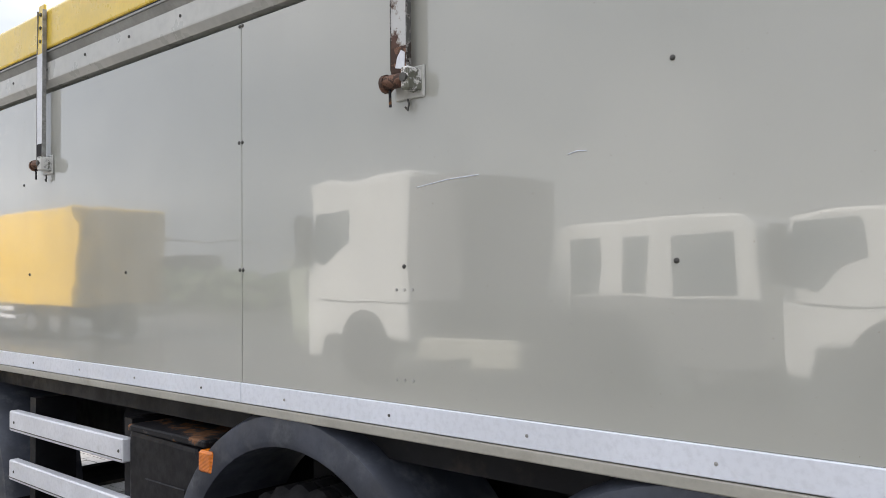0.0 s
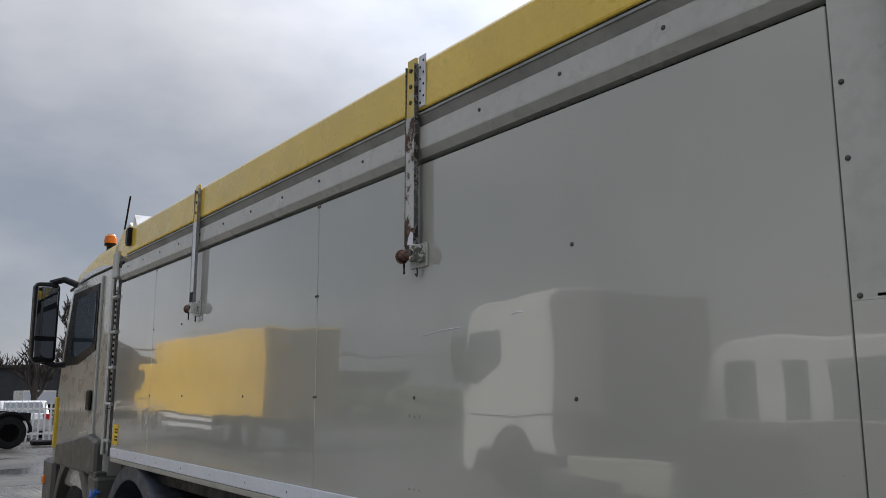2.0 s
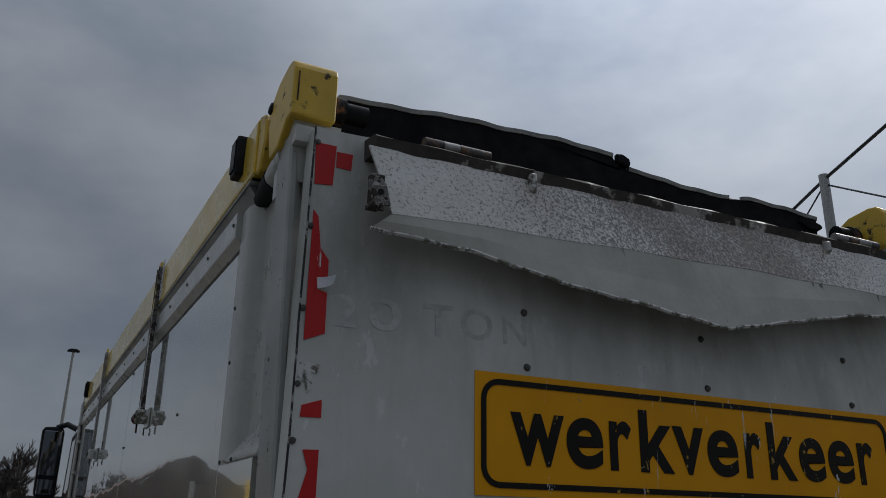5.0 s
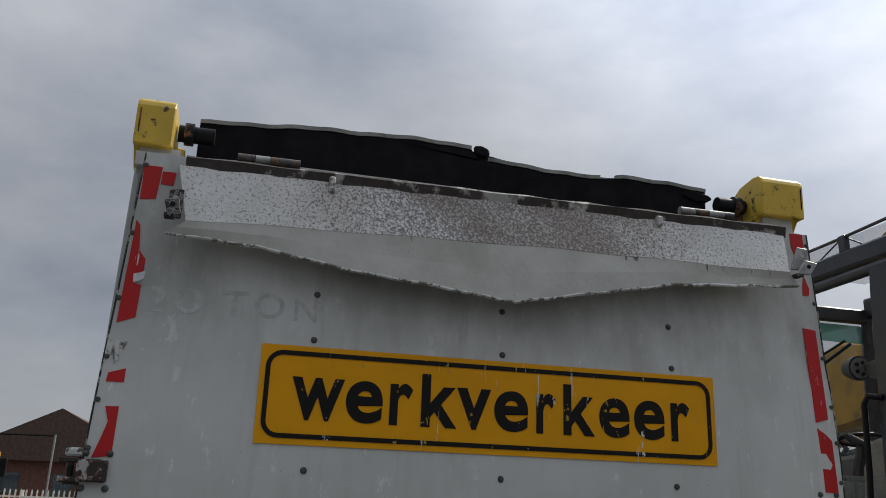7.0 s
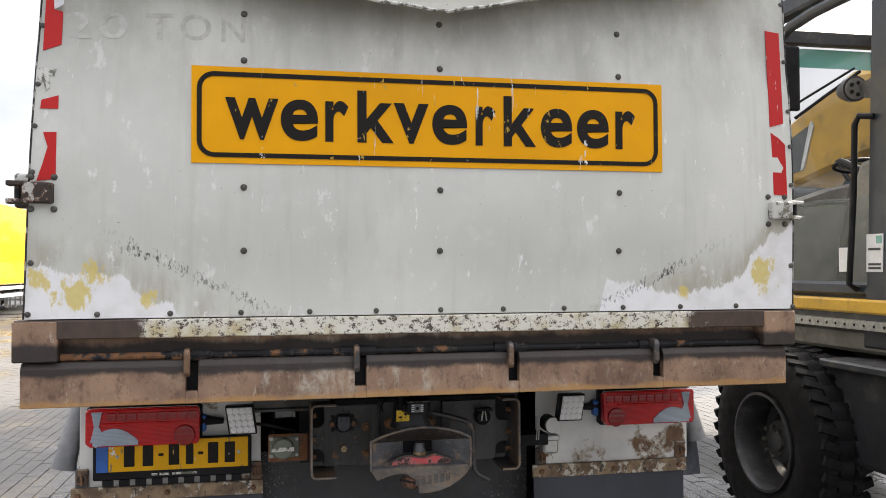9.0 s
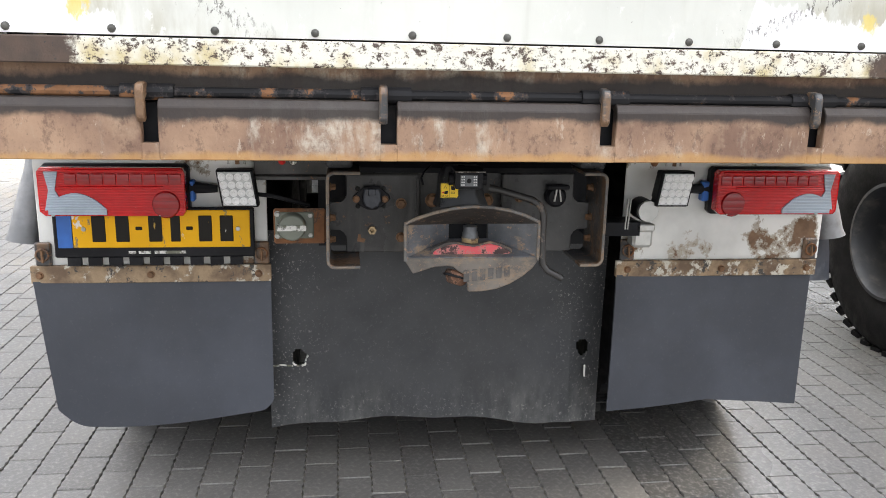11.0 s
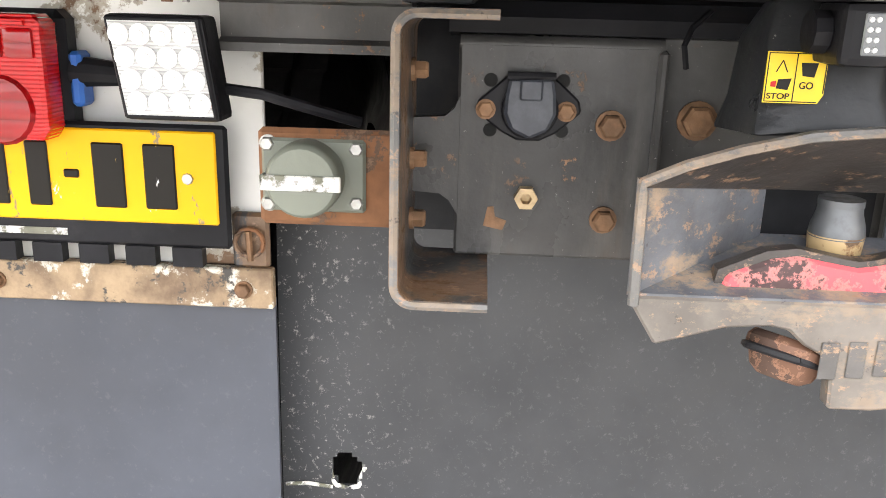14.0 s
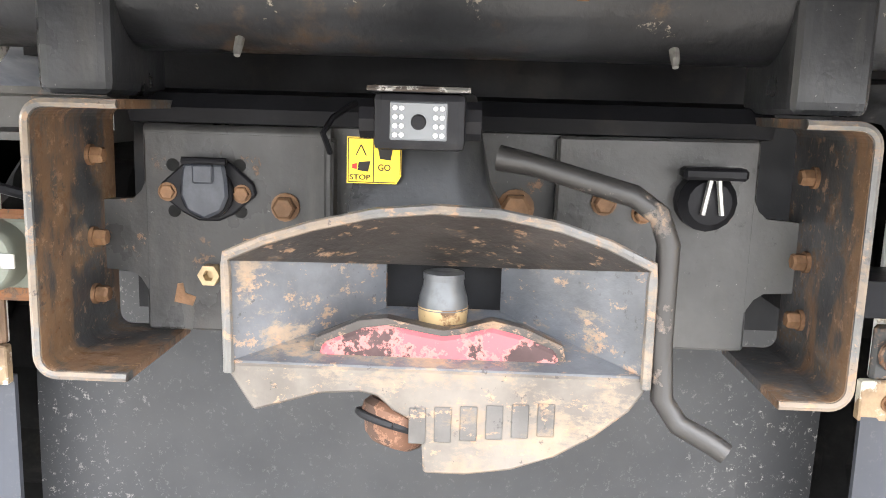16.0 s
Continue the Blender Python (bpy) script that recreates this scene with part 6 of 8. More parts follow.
part("red_pad", S().prism([(-0.128, 0.836), (-0.124, 0.848), (-0.09, 0.862), (-0.07, 0.865), (-0.035, 0.859), (-0.022, 0.857), (-0.008, 0.859), (0.02, 0.866), (0.045, 0.86), (0.074, 0.848), (0.078, 0.834), (0.02, 0.831), (-0.022, 0.834), (-0.07, 0.831)], "x", -0.258, -0.243), M_REDPAD, jaw, "worn red wear pad", bevel=0.003)
# darker steel sheet draws the shaded recess round the pad
part("pad_recess", S().prism([(-0.134, 0.832), (-0.131, 0.851), (-0.094, 0.868), (-0.07, 0.871), (-0.035, 0.864), (-0.022, 0.862), (-0.008, 0.864), (0.02, 0.872), (0.048, 0.866), (0.08, 0.852), (0.085, 0.83)], "x", -0.262, -0.2465), M_JAWROOF, jaw, "dark outline standing for the shaded recess round the pad")
foot = part("support_foot", S().lathe([(0.0, 0.012), (0.0, 0.030), (0.006, 0.0345), (0.014, 0.0345), (0.019, 0.030), (0.030, 0.026), (0.036, 0.018)], (-0.268, -0.056, 0.786), (0.25, -0.28, -0.93), 22), M_ROLLER, jaw, "rusty round foot under the jaw", smooth=True)
part("foot_rim", S().tube([(-0.262 + 0.031 * math.cos(a) * 0.95, -0.062 + 0.033 * math.sin(a), 0.773 - 0.009 * math.sin(a) + 0.008 * math.cos(a)) for a in (radians(15 * k) for k in range(25))], 0.0035, 6), M_RUSTDARK, foot, "rubbed rusty rim", smooth=True)
for k in range(6):
    y0 = -0.048 + 0.0215 * k
    part("cast_bar", bx((-0.2279, y0, 0.768 + 0.0022 * k), (-0.2264, y0 + 0.0145, 0.800 + 0.0016 * k)), M_JAWLET, jaw, bevel=0.002)
# neck with its sticker and camera
neck = S().loft([[(-0.27 - 0.04 * t, -0.11 + 0.03 * t, 0.955 + 0.0 * t), (-0.262, -0.08, 0.96), (-0.26, -0.01, 0.965), (-0.27, 0.02, 0.96), (-0.36, 0.03, 0.95), (-0.36, -0.12, 0.95)] for t in (0,)] + [[(-0.285, -0.105, 0.985), (-0.272, -0.075, 0.99), (-0.268, -0.018, 0.99), (-0.285, 0.01, 0.985), (-0.36, 0.015, 0.98), (-0.36, -0.11, 0.98)], [(-0.29, -0.10, 1.03), (-0.275, -0.07, 1.035), (-0.272, -0.02, 1.035), (-0.29, 0.005, 1.03), (-0.36, 0.005, 1.03), (-0.36, -0.105, 1.03)], [(-0.31, -0.09, 1.06), (-0.295, -0.065, 1.065), (-0.295, -0.025, 1.065), (-0.31, 0.0, 1.06), (-0.35, 0.0, 1.06), (-0.35, -0.09, 1.06)]])
nk = part("hitch_neck", neck, M_CAST, truck, "black cast hitch body", bevel=0.006, smooth=True, seg=2)
stick = part("sticker", S().prism([(-0.108, 0.983), (-0.066, 0.983), (-0.062, 0.99), (-0.062, 1.022), (-0.108, 1.022)], "x", -0.2668, -0.2655), M_STICKER, truck, "yellow instruction sticker on the hitch")
for word, y0, y1, z0, z1 in (("STOP", -0.1055, -0.088, 0.986, 0.9905), ("GO", -0.0815, -0.071, 0.994, 0.9995)):
    o = part("printed_word", letter_mesh(word, y0, y1, z0, z1, 0.01, 0.0006), M_LETTER, stick)
    o.location.x = -0.2652
for pts in ([(-0.099, 0.994), (-0.09, 0.993), (-0.088, 1.002), (-0.098, 1.001)], [(-0.08, 1.004), (-0.071, 1.003), (-0.069, 1.014), (-0.082, 1.014)]):
    part("pictogram", S().prism(pts, "x", -0.2656, -0.265), M_LETTER, stick)
part("pictogram", S().loft([[(-0.2652, -0.0965 + 0.005 * math.cos(a) + s_ * 0.001, 1.0095 + 0.006 * math.sin(a)) for s_ in (0, 1)] for a in (radians(90 + 120 * k) for k in range(4))], caps=False, closed=False), M_LETTER, stick)
part("pictogram", S().prism([(-0.1035, 0.9955), (-0.0995, 0.995), (-0.0995, 1.0), (-0.1035, 0.999)], "x", -0.2656, -0.265), M_RED, stick)
for y0, y1, z0, z1 in ((-0.107, -0.063, 1.0205, 1.0212), (-0.107, -0.067, 0.9838, 0.9845), (-0.1072, -0.1065, 0.984, 1.021), (-0.0858, -0.0851, 0.984, 1.021), (-0.0632, -0.0625, 0.991, 1.021)):
    part("sticker_line", bx((-0.2656, y0, z0), (-0.265, y1, z1)), M_LETTER, stick)
camo = part("reversing_camera", bx((-0.26, -0.083, 1.022), (-0.205, -0.012, 1.066)), M_BLACK, truck, "small black reversing camera with light diodes", bevel=0.006, seg=2)
camo.location = (0, 0.004, -0.007)
part("camera_visor", S().prism([(-0.262, 1.066), (-0.192, 1.066), (-0.19, 1.07), (-0.262, 1.073)], "y", -0.086, -0.009), M_BLACK, camo, bevel=0.001)
part("visor_edge", S().tube([(-0.191, -0.086, 1.0685), (-0.191, -0.009, 1.0685)], 0.0022, 6), M_LUG, camo, "chipped visor edge")
part("camera_glass", bx((-0.2055, -0.07, 1.03), (-0.2035, -0.026, 1.059)), M_CAMGLASS, camo, "grey camera window", bevel=0.001)
part("camera_lens", S().lathe([(0, 0.006), (0.002, 0.005), (0.0025, 0.001)], (-0.2035, -0.048, 1.044), (1, 0, 0), 14), M_BLACK, camo)
dio = None
for y in (-0.066, -0.061, -0.035, -0.030):
    for k in range(4):
        if dio is None:
            dio = part("diode", S().lathe([(0, 0.0022), (0.0012, 0.0018)], (0, 0, 0), (1, 0, 0), 8), M_DIODE, camo)
            dio.location = (-0.2036, y, 1.034 + k * 0.0068)
        else:
            again(dio, -0.2036, y, 1.034 + k * 0.0068, camo)
for y in (-0.09, -0.006):
    part("camera_ear", S().tube([(-0.235, y - 0.006, 1.045), (-0.235, y + 0.006, 1.045)], 0.016, 10), M_BLACK, camo, smooth=True)
# release handle
handle = part("release_handle", S().tube([(-0.27, 0.02, 1.008), (-0.262, 0.05, 1.003), (-0.24, 0.13, 0.982), (-0.235, 0.15, 0.968), (-0.232, 0.158, 0.945), (-0.232, 0.158, 0.86), (-0.232, 0.162, 0.815), (-0.225, 0.175, 0.796), (-0.215, 0.2, 0.785), (-0.21, 0.212, 0.778)], [0.011, 0.0095, 0.0095, 0.0095, 0.0095, 0.0095, 0.0095, 0.0095, 0.0095, 0.009], 12), M_HANDLE, truck, "bent worn steel release handle", smooth=True)
# military-type socket on its plate
sp = part("socket_plate", bx((-0.412, -0.545, 0.832), (-0.402, -0.405, 0.93)), M_RUSTY, truck, "rusted plate with an olive round socket", bevel=0.008)
rs = part("round_socket", S().lathe([(0, 0.037), (0.03, 0.0365), (0.036, 0.0345), (0.038, 0.032), (0.0385, 0.005)], (-0.402, -0.494, 0.884), (1, 0, 0), 28), M_SOCKET, sp, "olive round socket cap", smooth=True)
part("socket_strap", S().box((-0.3645, -0.533, 0.876), (-0.361, -0.456, 0.891)).box((-0.40, -0.5335, 0.876), (-0.361, -0.5305, 0.891)), M_SOCKETWHITE, sp, "white chipped strap", bevel=0.001)
for y, z in ((-0.534, 0.915), (-0.446, 0.912), (-0.446, 0.858), (-0.534, 0.855)):
    hexbolt("bolt", (-0.402, y, z), (1, 0, 0), 0.007, 0.009, M_GALV, sp)
part("socket_flange", bx((-0.402, -0.54, 0.848), (-0.396, -0.437, 0.921)), M_SOCKET, sp, bevel=0.006)
# hinge tube and hangers over the hitch
tube_o = part("hinge_shaft", S().tube([(-0.40, -0.62, 1.17), (-0.40, 0.6, 1.17)], 0.075, 24), M_SHAFT, truck, "black tipping shaft", smooth=True)
for y in (-0.225, 0.18):
    part("grease_nipple", S().tube([(-0.362, y, 1.107), (-0.354, y, 1.097), (-0.350, y, 1.090)], [0.005, 0.0045, 0.003], 8), M_STEEL, tube_o)
    hexbolt("bolt", (-0.335, y - 0.09, 1.155), (1, 0, -0.3), 0.01, 0.012, M_BOLT, tube_o)
for y, m in ((-0.487, M_SOCKETWHITE), (-0.516, M_RED), (0.5, M_RUSTY)):
    part("hanger", S().prism([(-0.45, 1.20), (-0.33, 1.20), (-0.325, 1.12), (-0.345, 1.07), (-0.37, 1.05), (-0.42, 1.09)], "y", y - 0.009, y + 0.009), m, tube_o, "flaking painted hanger", bevel=0.006)
part("cable", S().tube([(-0.45, -0.60, 0.962), (-0.44, -0.55, 0.958), (-0.44, -0.5, 0.945), (-0.455, -0.45, 0.93)], 0.006, 8), M_BLACK, truck, "black corrugated cable")
part("cable", S().tube([(-0.40, -0.12, 1.05), (-0.38, -0.14, 1.035), (-0.37, -0.148, 1.02), (-0.38, -0.142, 1.0)], 0.003, 6), M_BLACK, truck)
part("cross_rail", S().prism([(-0.53, 0.998), (-0.466, 0.998), (-0.466, 1.007), (-0.478, 1.012), (-0.478, 1.046), (-0.462, 1.049), (-0.462, 1.057), (-0.53, 1.057)], "y", -0.6, -0.4), M_PLATE, truck)
part("cross_rail", bx((-0.53, 0.34, 0.84), (-0.44, 0.5, 0.88)), M_DARK, truck)
# suzi connectors beside the far tail panel
sz = part("air_coupling", S().tube([(-0.50, 0.515, 0.915), (-0.44, 0.515, 0.915)], 0.032, 18), M_BLACK, truck, "black air coupling with a bright ring", smooth=True)
part("coupling_ring", S().tube([(-0.438, 0.516, 0.915), (-0.425, 0.516, 0.915)], 0.03, 18), M_ALU, sz, smooth=True)
jb = part("junction_socket", bx((-0.51, 0.487, 0.80), (-0.455, 0.548, 0.875)), M_ALU, truck, "grey plastic socket box with a lid", bevel=0.008)
part("socket_lid", bx((-0.455, 0.49, 0.852), (-0.44, 0.546, 0.875)), M_ALU, jb, bevel=0.004)
part("wire_clip", S().tube([(-0.44, 0.462, 0.86), (-0.44, 0.466, 0.95), (-0.44, 0.458, 0.95), (-0.44, 0.454, 0.86)], 0.0025, 6), M_GALV, jb)

# ---- chassis, wheels and side gear ----
for sgn in (-1, 1):
    part("frame_rail", S().prism([(sgn * 0.33, 0.78), (sgn * 0.43, 0.78), (sgn * 0.43, 1.05), (sgn * 0.33, 1.05)], "x", -8.1, -0.6), M_DARK, truck)
    part("under_rail", bx((-6.0, min(sgn * 0.5, sgn * 0.62), 1.10), (-0.7, max(sgn * 0.5, sgn * 0.62), 1.245)), M_DARK, truck)
def tyre_mesh(R=0.52, w=0.30, rim=0.29):
    prof = [(-w / 2 + 0.02, rim), (-w / 2, rim + 0.05), (-w / 2 - 0.005, R - 0.12), (-w / 2 + 0.02, R - 0.03), (-w / 2 + 0.05, R), (-0.052, R), (-0.05, R - 0.014), (-0.042, R - 0.014), (-0.04, R), (0.04, R), (0.042, R - 0.014), (0.05, R - 0.014), (0.052, R), (w / 2 - 0.05, R), (w / 2 - 0.02, R - 0.03), (w / 2 + 0.005, R - 0.12), (w / 2, rim + 0.05), (w / 2 - 0.02, rim)]
    seg, rings_ = 96, []
    for h, r in prof:
        ring_ = []
        for k in range(seg):
            a = 2 * math.pi * k / seg
            rr = r - (0.016 if r > R - 0.01 and k % 3 == 0 else 0.0)
            ring_.append((rr * math.cos(a), h, rr * math.sin(a)))
        rings_.append(ring_)
    return S().loft(rings_, caps=False)


tyre_me, rim_me, hub_me, nut_me = None, None, None, None
for ax_x in (-7.25, -5.5, -2.65, -1.3):
    for sgn in (-1, 1):
        y = sgn * 1.04
        if tyre_me is None:
            tyre_me = tyre_mesh().mesh("tyre", smooth=True)
            tyre_me.materials.append(M_TYRE)
            rim_me = S().lathe([(-0.12, 0.295), (-0.13, 0.30), (-0.125, 0.285), (-0.06, 0.26), (-0.03, 0.2), (-0.05, 0.13), (-0.09, 0.12), (-0.10, 0.1), (-0.16, 0.095), (-0.165, 0.02)], (0, 0, 0), (0, 1, 0), 32).mesh("rim", smooth=True)
            rim_me.materials.append(M_RIM)
            nut_me = S()
            nut_me = S().lathe([(0, 0.018), (-0.03, 0.016), (-0.034, 0.005)], (0, 0, 0), (0, 1, 0), 6).mesh("wheel_nut")
            nut_me.materials.append(M_GALV)
        w = part("wheel", tyre_me, None, truck, "black truck wheel with a steel rim")
        w.name = "tyre"
        w.location = (ax_x, y, 0.52)
        w.rotation_euler = (0, radians(17 * ax_x), 0 if sgn < 0 else math.pi)
        r = part("rim", rim_me, None, w, "dusty steel rim")
        if sgn < 0:
            for k in range(10):
                n = part("wheel_nut", nut_me, None, w)
                n.location = (0.165 * math.cos(k * 0.628), -0.035, 0.165 * math.sin(k * 0.628))
    if ax_x > -3:
        for y in (-0.69, 0.69):
            w = part("tyre", tyre_me, None, truck)
            w.location = (ax_x, y, 0.52)
    part("axle", S().tube([(ax_x, -1.0, 0.52), (ax_x, 1.0, 0.52)], 0.07, 12), M_DARK, truck)


def mudguard(cx, sgn, r0=0.60, a0=8, a1=172, y0=0.86, y1=1.225):
    """Rounded arch with a rolled outer edge."""
    rings_ = []
    for k in range(25):
        a = radians(a0 + (a1 - a0) * k / 24)
        def q(r, y):
            return (cx + r * math.cos(a), sgn * y, 0.55 + r * math.sin(a) * 1.04)
        rings_.append([q(r0, y0), q(r0, y1), q(r0 + 0.02, y1 + 0.01), q(r0 + 0.09, y1), q(r0 + 0.11, y1 - 0.05), q(r0 + 0.11, y0)])
    return S().loft(rings_)


for cx in (-5.5, -2.65, -1.3):
    for sgn in (-1, 1):
        part("mudguard", mudguard(cx, sgn), M_FENDER, truck, "weathered grey-black plastic mudguard", smooth=True)
for sgn in (-1, 1):
    def sy(v0, v1):
        return min(sgn * v0, sgn * v1), max(sgn * v0, sgn * v1)
    a, b = sy(1.19, 1.235)
    for z in (0.985, 0.755):
        g = part("side_guard", bx((-4.76, a, z), (-3.665, b, z + 0.095)), M_GUARD, truck, "white aluminium side guard plank", bevel=0.006)
        part("guard_groove", bx((-4.76, sgn * 1.2355 - 0.001, z + 0.012), (-3.665, sgn * 1.2355 + 0.001, z + 0.016)), M_DARKBOLT, g)
        for x in (-4.7, -3.69):
            part("rivet", S().lathe([(0, 0.007), (0.003, 0.005)], (x, sgn * 1.236, z + 0.045), (0, sgn, 0), 8), M_DARKBOLT, g)
    a, b = sy(1.0, 1.19)
    for x in (-4.6, -3.7):
        part("guard_post", bx((x - 0.03, a, 0.62), (x + 0.03, b - 0.002 if sgn > 0 else b, 1.15)), M_DARK, truck)
    a, b = sy(0.72, 1.215)
    bb = part("battery_box", S().prism([(-3.65, 0.55), (-3.15, 0.55), (-3.13, 0.6), (-3.13, 1.05), (-3.17, 1.105), (-3.65, 1.115)], "y", a, b), M_BLACK, truck, "black plastic battery box", bevel=0.02, seg=2)
    part("box_recess", bx((-3.52, sgn * 1.217 - 0.004, 0.6), (-3.24, sgn * 1.217 + 0.004, 0.95)), M_BLACK, bb, bevel=0.006)
    part("box_lid", bx((-3.66, a, 1.108), (-3.12, b, 1.135)), M_RUSTDARK, bb, bevel=0.006)
    part("side_reflector", bx((-3.125, min(sgn * 1.19, sgn * 1.24), 1.035), (-3.045, max(sgn * 1.19, sgn * 1.24), 1.11)), M_ORANGE, truck, "orange side marker", bevel=0.008)
    part("air_tank", S().tube([(-4.3, sgn * 0.78, 1.02), (-3.7, sgn * 0.78, 1.02)], 0.13, 20), M_DARK, truck, smooth=True)
    part("side_reflector", bx((-4.62, min(sgn * 1.19, sgn * 1.225), 0.55), (-4.55, max(sgn * 1.19, sgn * 1.225), 0.63)), M_ORANGE, truck, bevel=0.006)
part("yellow_label", bx((-6.0, -1.2305, 1.38), (-5.86, -1.2285, 1.52)), M_STICKER, truck, "small yellow label with unreadable print")
for z in (1.48, 1.46, 1.43, 1.41):
    part("label_bar", bx((-5.94, -1.2315, z), (-5.87, -1.2306, z + 0.012)), M_LETTER, truck)

# ---- cab ----
cab_prof = [(-6.42, 0.95), (-6.42, 2.55), (-6.5, 2.74), (-6.9, 2.79), (-7.5, 2.79), (-7.9, 2.70), (-8.05, 2.5), (-8.28, 1.7), (-8.32, 1.1), (-8.3, 0.95)]
cab = part("cab", S().prism(cab_prof, "y", -1.18, 1.18), M_CAB, truck, "grey cab with a yellow roof", bevel=0.04, seg=2)
part("roof", S().prism([(-6.4, 2.70), (-6.4, 2.86), (-6.6, 2.93), (-7.2, 2.92), (-7.9, 2.82), (-8.06, 2.70)], "y", -1.15, 1.15), M_YELLOW, cab, "yellow cab roof", bevel=0.05, seg=2)
part("roof_edge", S().tube([(-8.08, -1.16, 2.69), (-7.2, -1.175, 2.72), (-6.45, -1.175, 2.72)], 0.014, 8), M_DARK, cab)
for sgn in (-1, 1):
    def sy(v0, v1):
        return min(sgn * v0, sgn * v1), max(sgn * v0, sgn * v1)
    a, b = sy(1.175, 1.20)
    d = part("door", S().prism([(-6.75, 1.15), (-6.75, 2.68), (-7.75, 2.66), (-8.02, 1.9), (-8.05, 1.15)], "y", a, b), M_CAB, cab, "grey cab door", bevel=0.015, seg=2)
    a, b = sy(1.198, 1.208)
    part("window_frame", S().prism([(-6.79, 2.08), (-6.79, 2.62), (-7.72, 2.62), (-7.98, 1.98), (-7.4, 1.98)], "y", a, b), M_BLACK, d, bevel=0.004)
    a, b = sy(1.206, 1.212)
    part("window_pane", S().prism([(-6.84, 2.13), (-6.84, 2.56), (-7.5, 2.55), (-7.68, 2.07), (-7.38, 2.05)], "y", a, b), M_WINDOW, d, "tinted side window")
    a, b = sy(1.2, 1.225)
    part("door_handle", bx((-6.92, a, 1.6), (-6.8, b, 1.76)), M_BLACK, d, "black door handle", bevel=0.01)
    a, b = sy(1.2, 1.28)
    # mirror on arms
    mh = part("mirror_housing", S().prism([(sgn * 1.27, 2.02), (sgn * 1.27, 2.7), (sgn * 1.30, 2.75), (sgn * 1.47, 2.74), (sgn * 1.49, 2.7), (sgn * 1.48, 2.06), (sgn * 1.44, 2.0)], "x", -8.12, -7.98), M_BLACK, cab, "large black door mirror", bevel=0.03, seg=2)
    part("mirror_pane", bx((-7.985, sy(1.29, 1.465)[0], 2.24), (-7.972, sy(1.29, 1.465)[1], 2.70)), M_MIRROR, mh, "mirror glass", bevel=0.01)
    part("mirror_pane", bx((-7.985, sy(1.295, 1.46)[0], 2.05), (-7.972, sy(1.295, 1.46)[1], 2.21)), M_MIRROR, mh, bevel=0.01)
    part("mirror_arm", S().tube([(-7.75, sgn * 1.16, 2.70), (-7.9, sgn * 1.26, 2.765), (-8.05, sgn * 1.34, 2.745)], 0.03, 8), M_BLACK, mh)
    part("mirror_arm", S().tube([(-7.85, sgn * 1.16, 2.0), (-8.0, sgn * 1.26, 1.985), (-8.05, sgn * 1.38, 2.03)], 0.028, 8), M_BLACK, mh)
    a, b = sy(1.0, 1.24)
    part("front_wing", mudguard(-7.25, sgn, 0.6, 5, 175, 0.86, 1.22), M_CABDARK, cab, "grey-brown front wheel arch", smooth=True)
    part("step_panel", S().prism([(-7.95, 0.45), (-8.3, 0.45), (-8.34, 1.15), (-7.9, 1.15)], "y", a, b), M_CABDARK, cab, bevel=0.03)
    part("sill_panel", S().prism([(-6.45, 1.12), (-7.9, 1.12), (-7.9, 1.30), (-6.75, 1.42), (-6.45, 1.38)], "y", sy(1.1, 1.235)[0], sy(1.1, 1.235)[1]), M_CABDARK, cab, bevel=0.02)
    part("rear_guard", S().prism([(-6.62, 0.5), (-6.42, 0.5), (-6.36, 0.7), (-6.36, 1.12), (-6.6, 1.14)], "y", a, b), M_CABDARK, cab, bevel=0.02)
    part("side_reflector", bx((-8.28, sy(1.2, 1.26)[0], 0.92), (-8.2, sy(1.2, 1.26)[1], 1.0)), M_ORANGE, cab, bevel=0.01)
    part("yellow_strip", bx((-8.16, sy(1.18, 1.215)[0], 1.25), (-8.1, sy(1.18, 1.215)[1], 1.7)), M_YELLOW, cab, bevel=0.005)
part("windscreen", S().prism([(-8.0, 2.55), (-8.2, 1.85), (-8.225, 1.85), (-8.02, 2.56)], "y", -1.05, 1.05), M_WINDOW, cab)
part("bumper", S().prism([(-8.28, 0.35), (-8.42, 0.4), (-8.42, 0.9), (-8.3, 0.98), (-8.2, 0.35)], "y", -1.2, 1.2), M_CABDARK, cab, bevel=0.03)
# ladder, air intake and roof gear behind the cab
lad = part("ladder", S().tube([(-6.2, -1.24, 1.3), (-6.2, -1.24, 2.70), (-6.17, -1.23, 2.82), (-6.1, -1.2, 2.93), (-6.02, -1.18, 2.98)], 0.018, 10), M_ALU, truck, "bare metal access ladder behind the cab", smooth=True)
part("stile", S().tube([(-6.08, -1.1, 1.35), (-6.08, -1.1, 2.95)], 0.018, 10), M_ALU, lad, smooth=True)
for k in range(6):
    part("rung", S().tube([(-6.2, -1.24, 1.4 + 0.26 * k), (-6.06, -1.235, 1.4 + 0.26 * k)], 0.014, 8), M_ALU, lad, smooth=True)
# added black block standing for the shade between cab and body
part("dark_gap", bx((-6.28, -1.186, 1.28), (-6.1, -0.95, 2.74)), M_RECESSSHADE, truck)
st = part("air_intake", S().prism([(-6.41, 1.3), (-6.29, 1.3), (-6.29, 2.55), (-6.41, 2.6)], "y", -1.19, -0.9), M_CAB, truck, "grey louvred air intake stack", bevel=0.02)
for k in range(22):
    part("louvre", bx((-6.34, -1.194, 1.62 + k * 0.042), (-6.3, -1.186, 1.642 + k * 0.042)) if k % 7 else bx((-6.34, -1.194, 1.62 + k * 0.042), (-6.3, -1.188, 1.63 + k * 0.042)), M_BLACK, st)
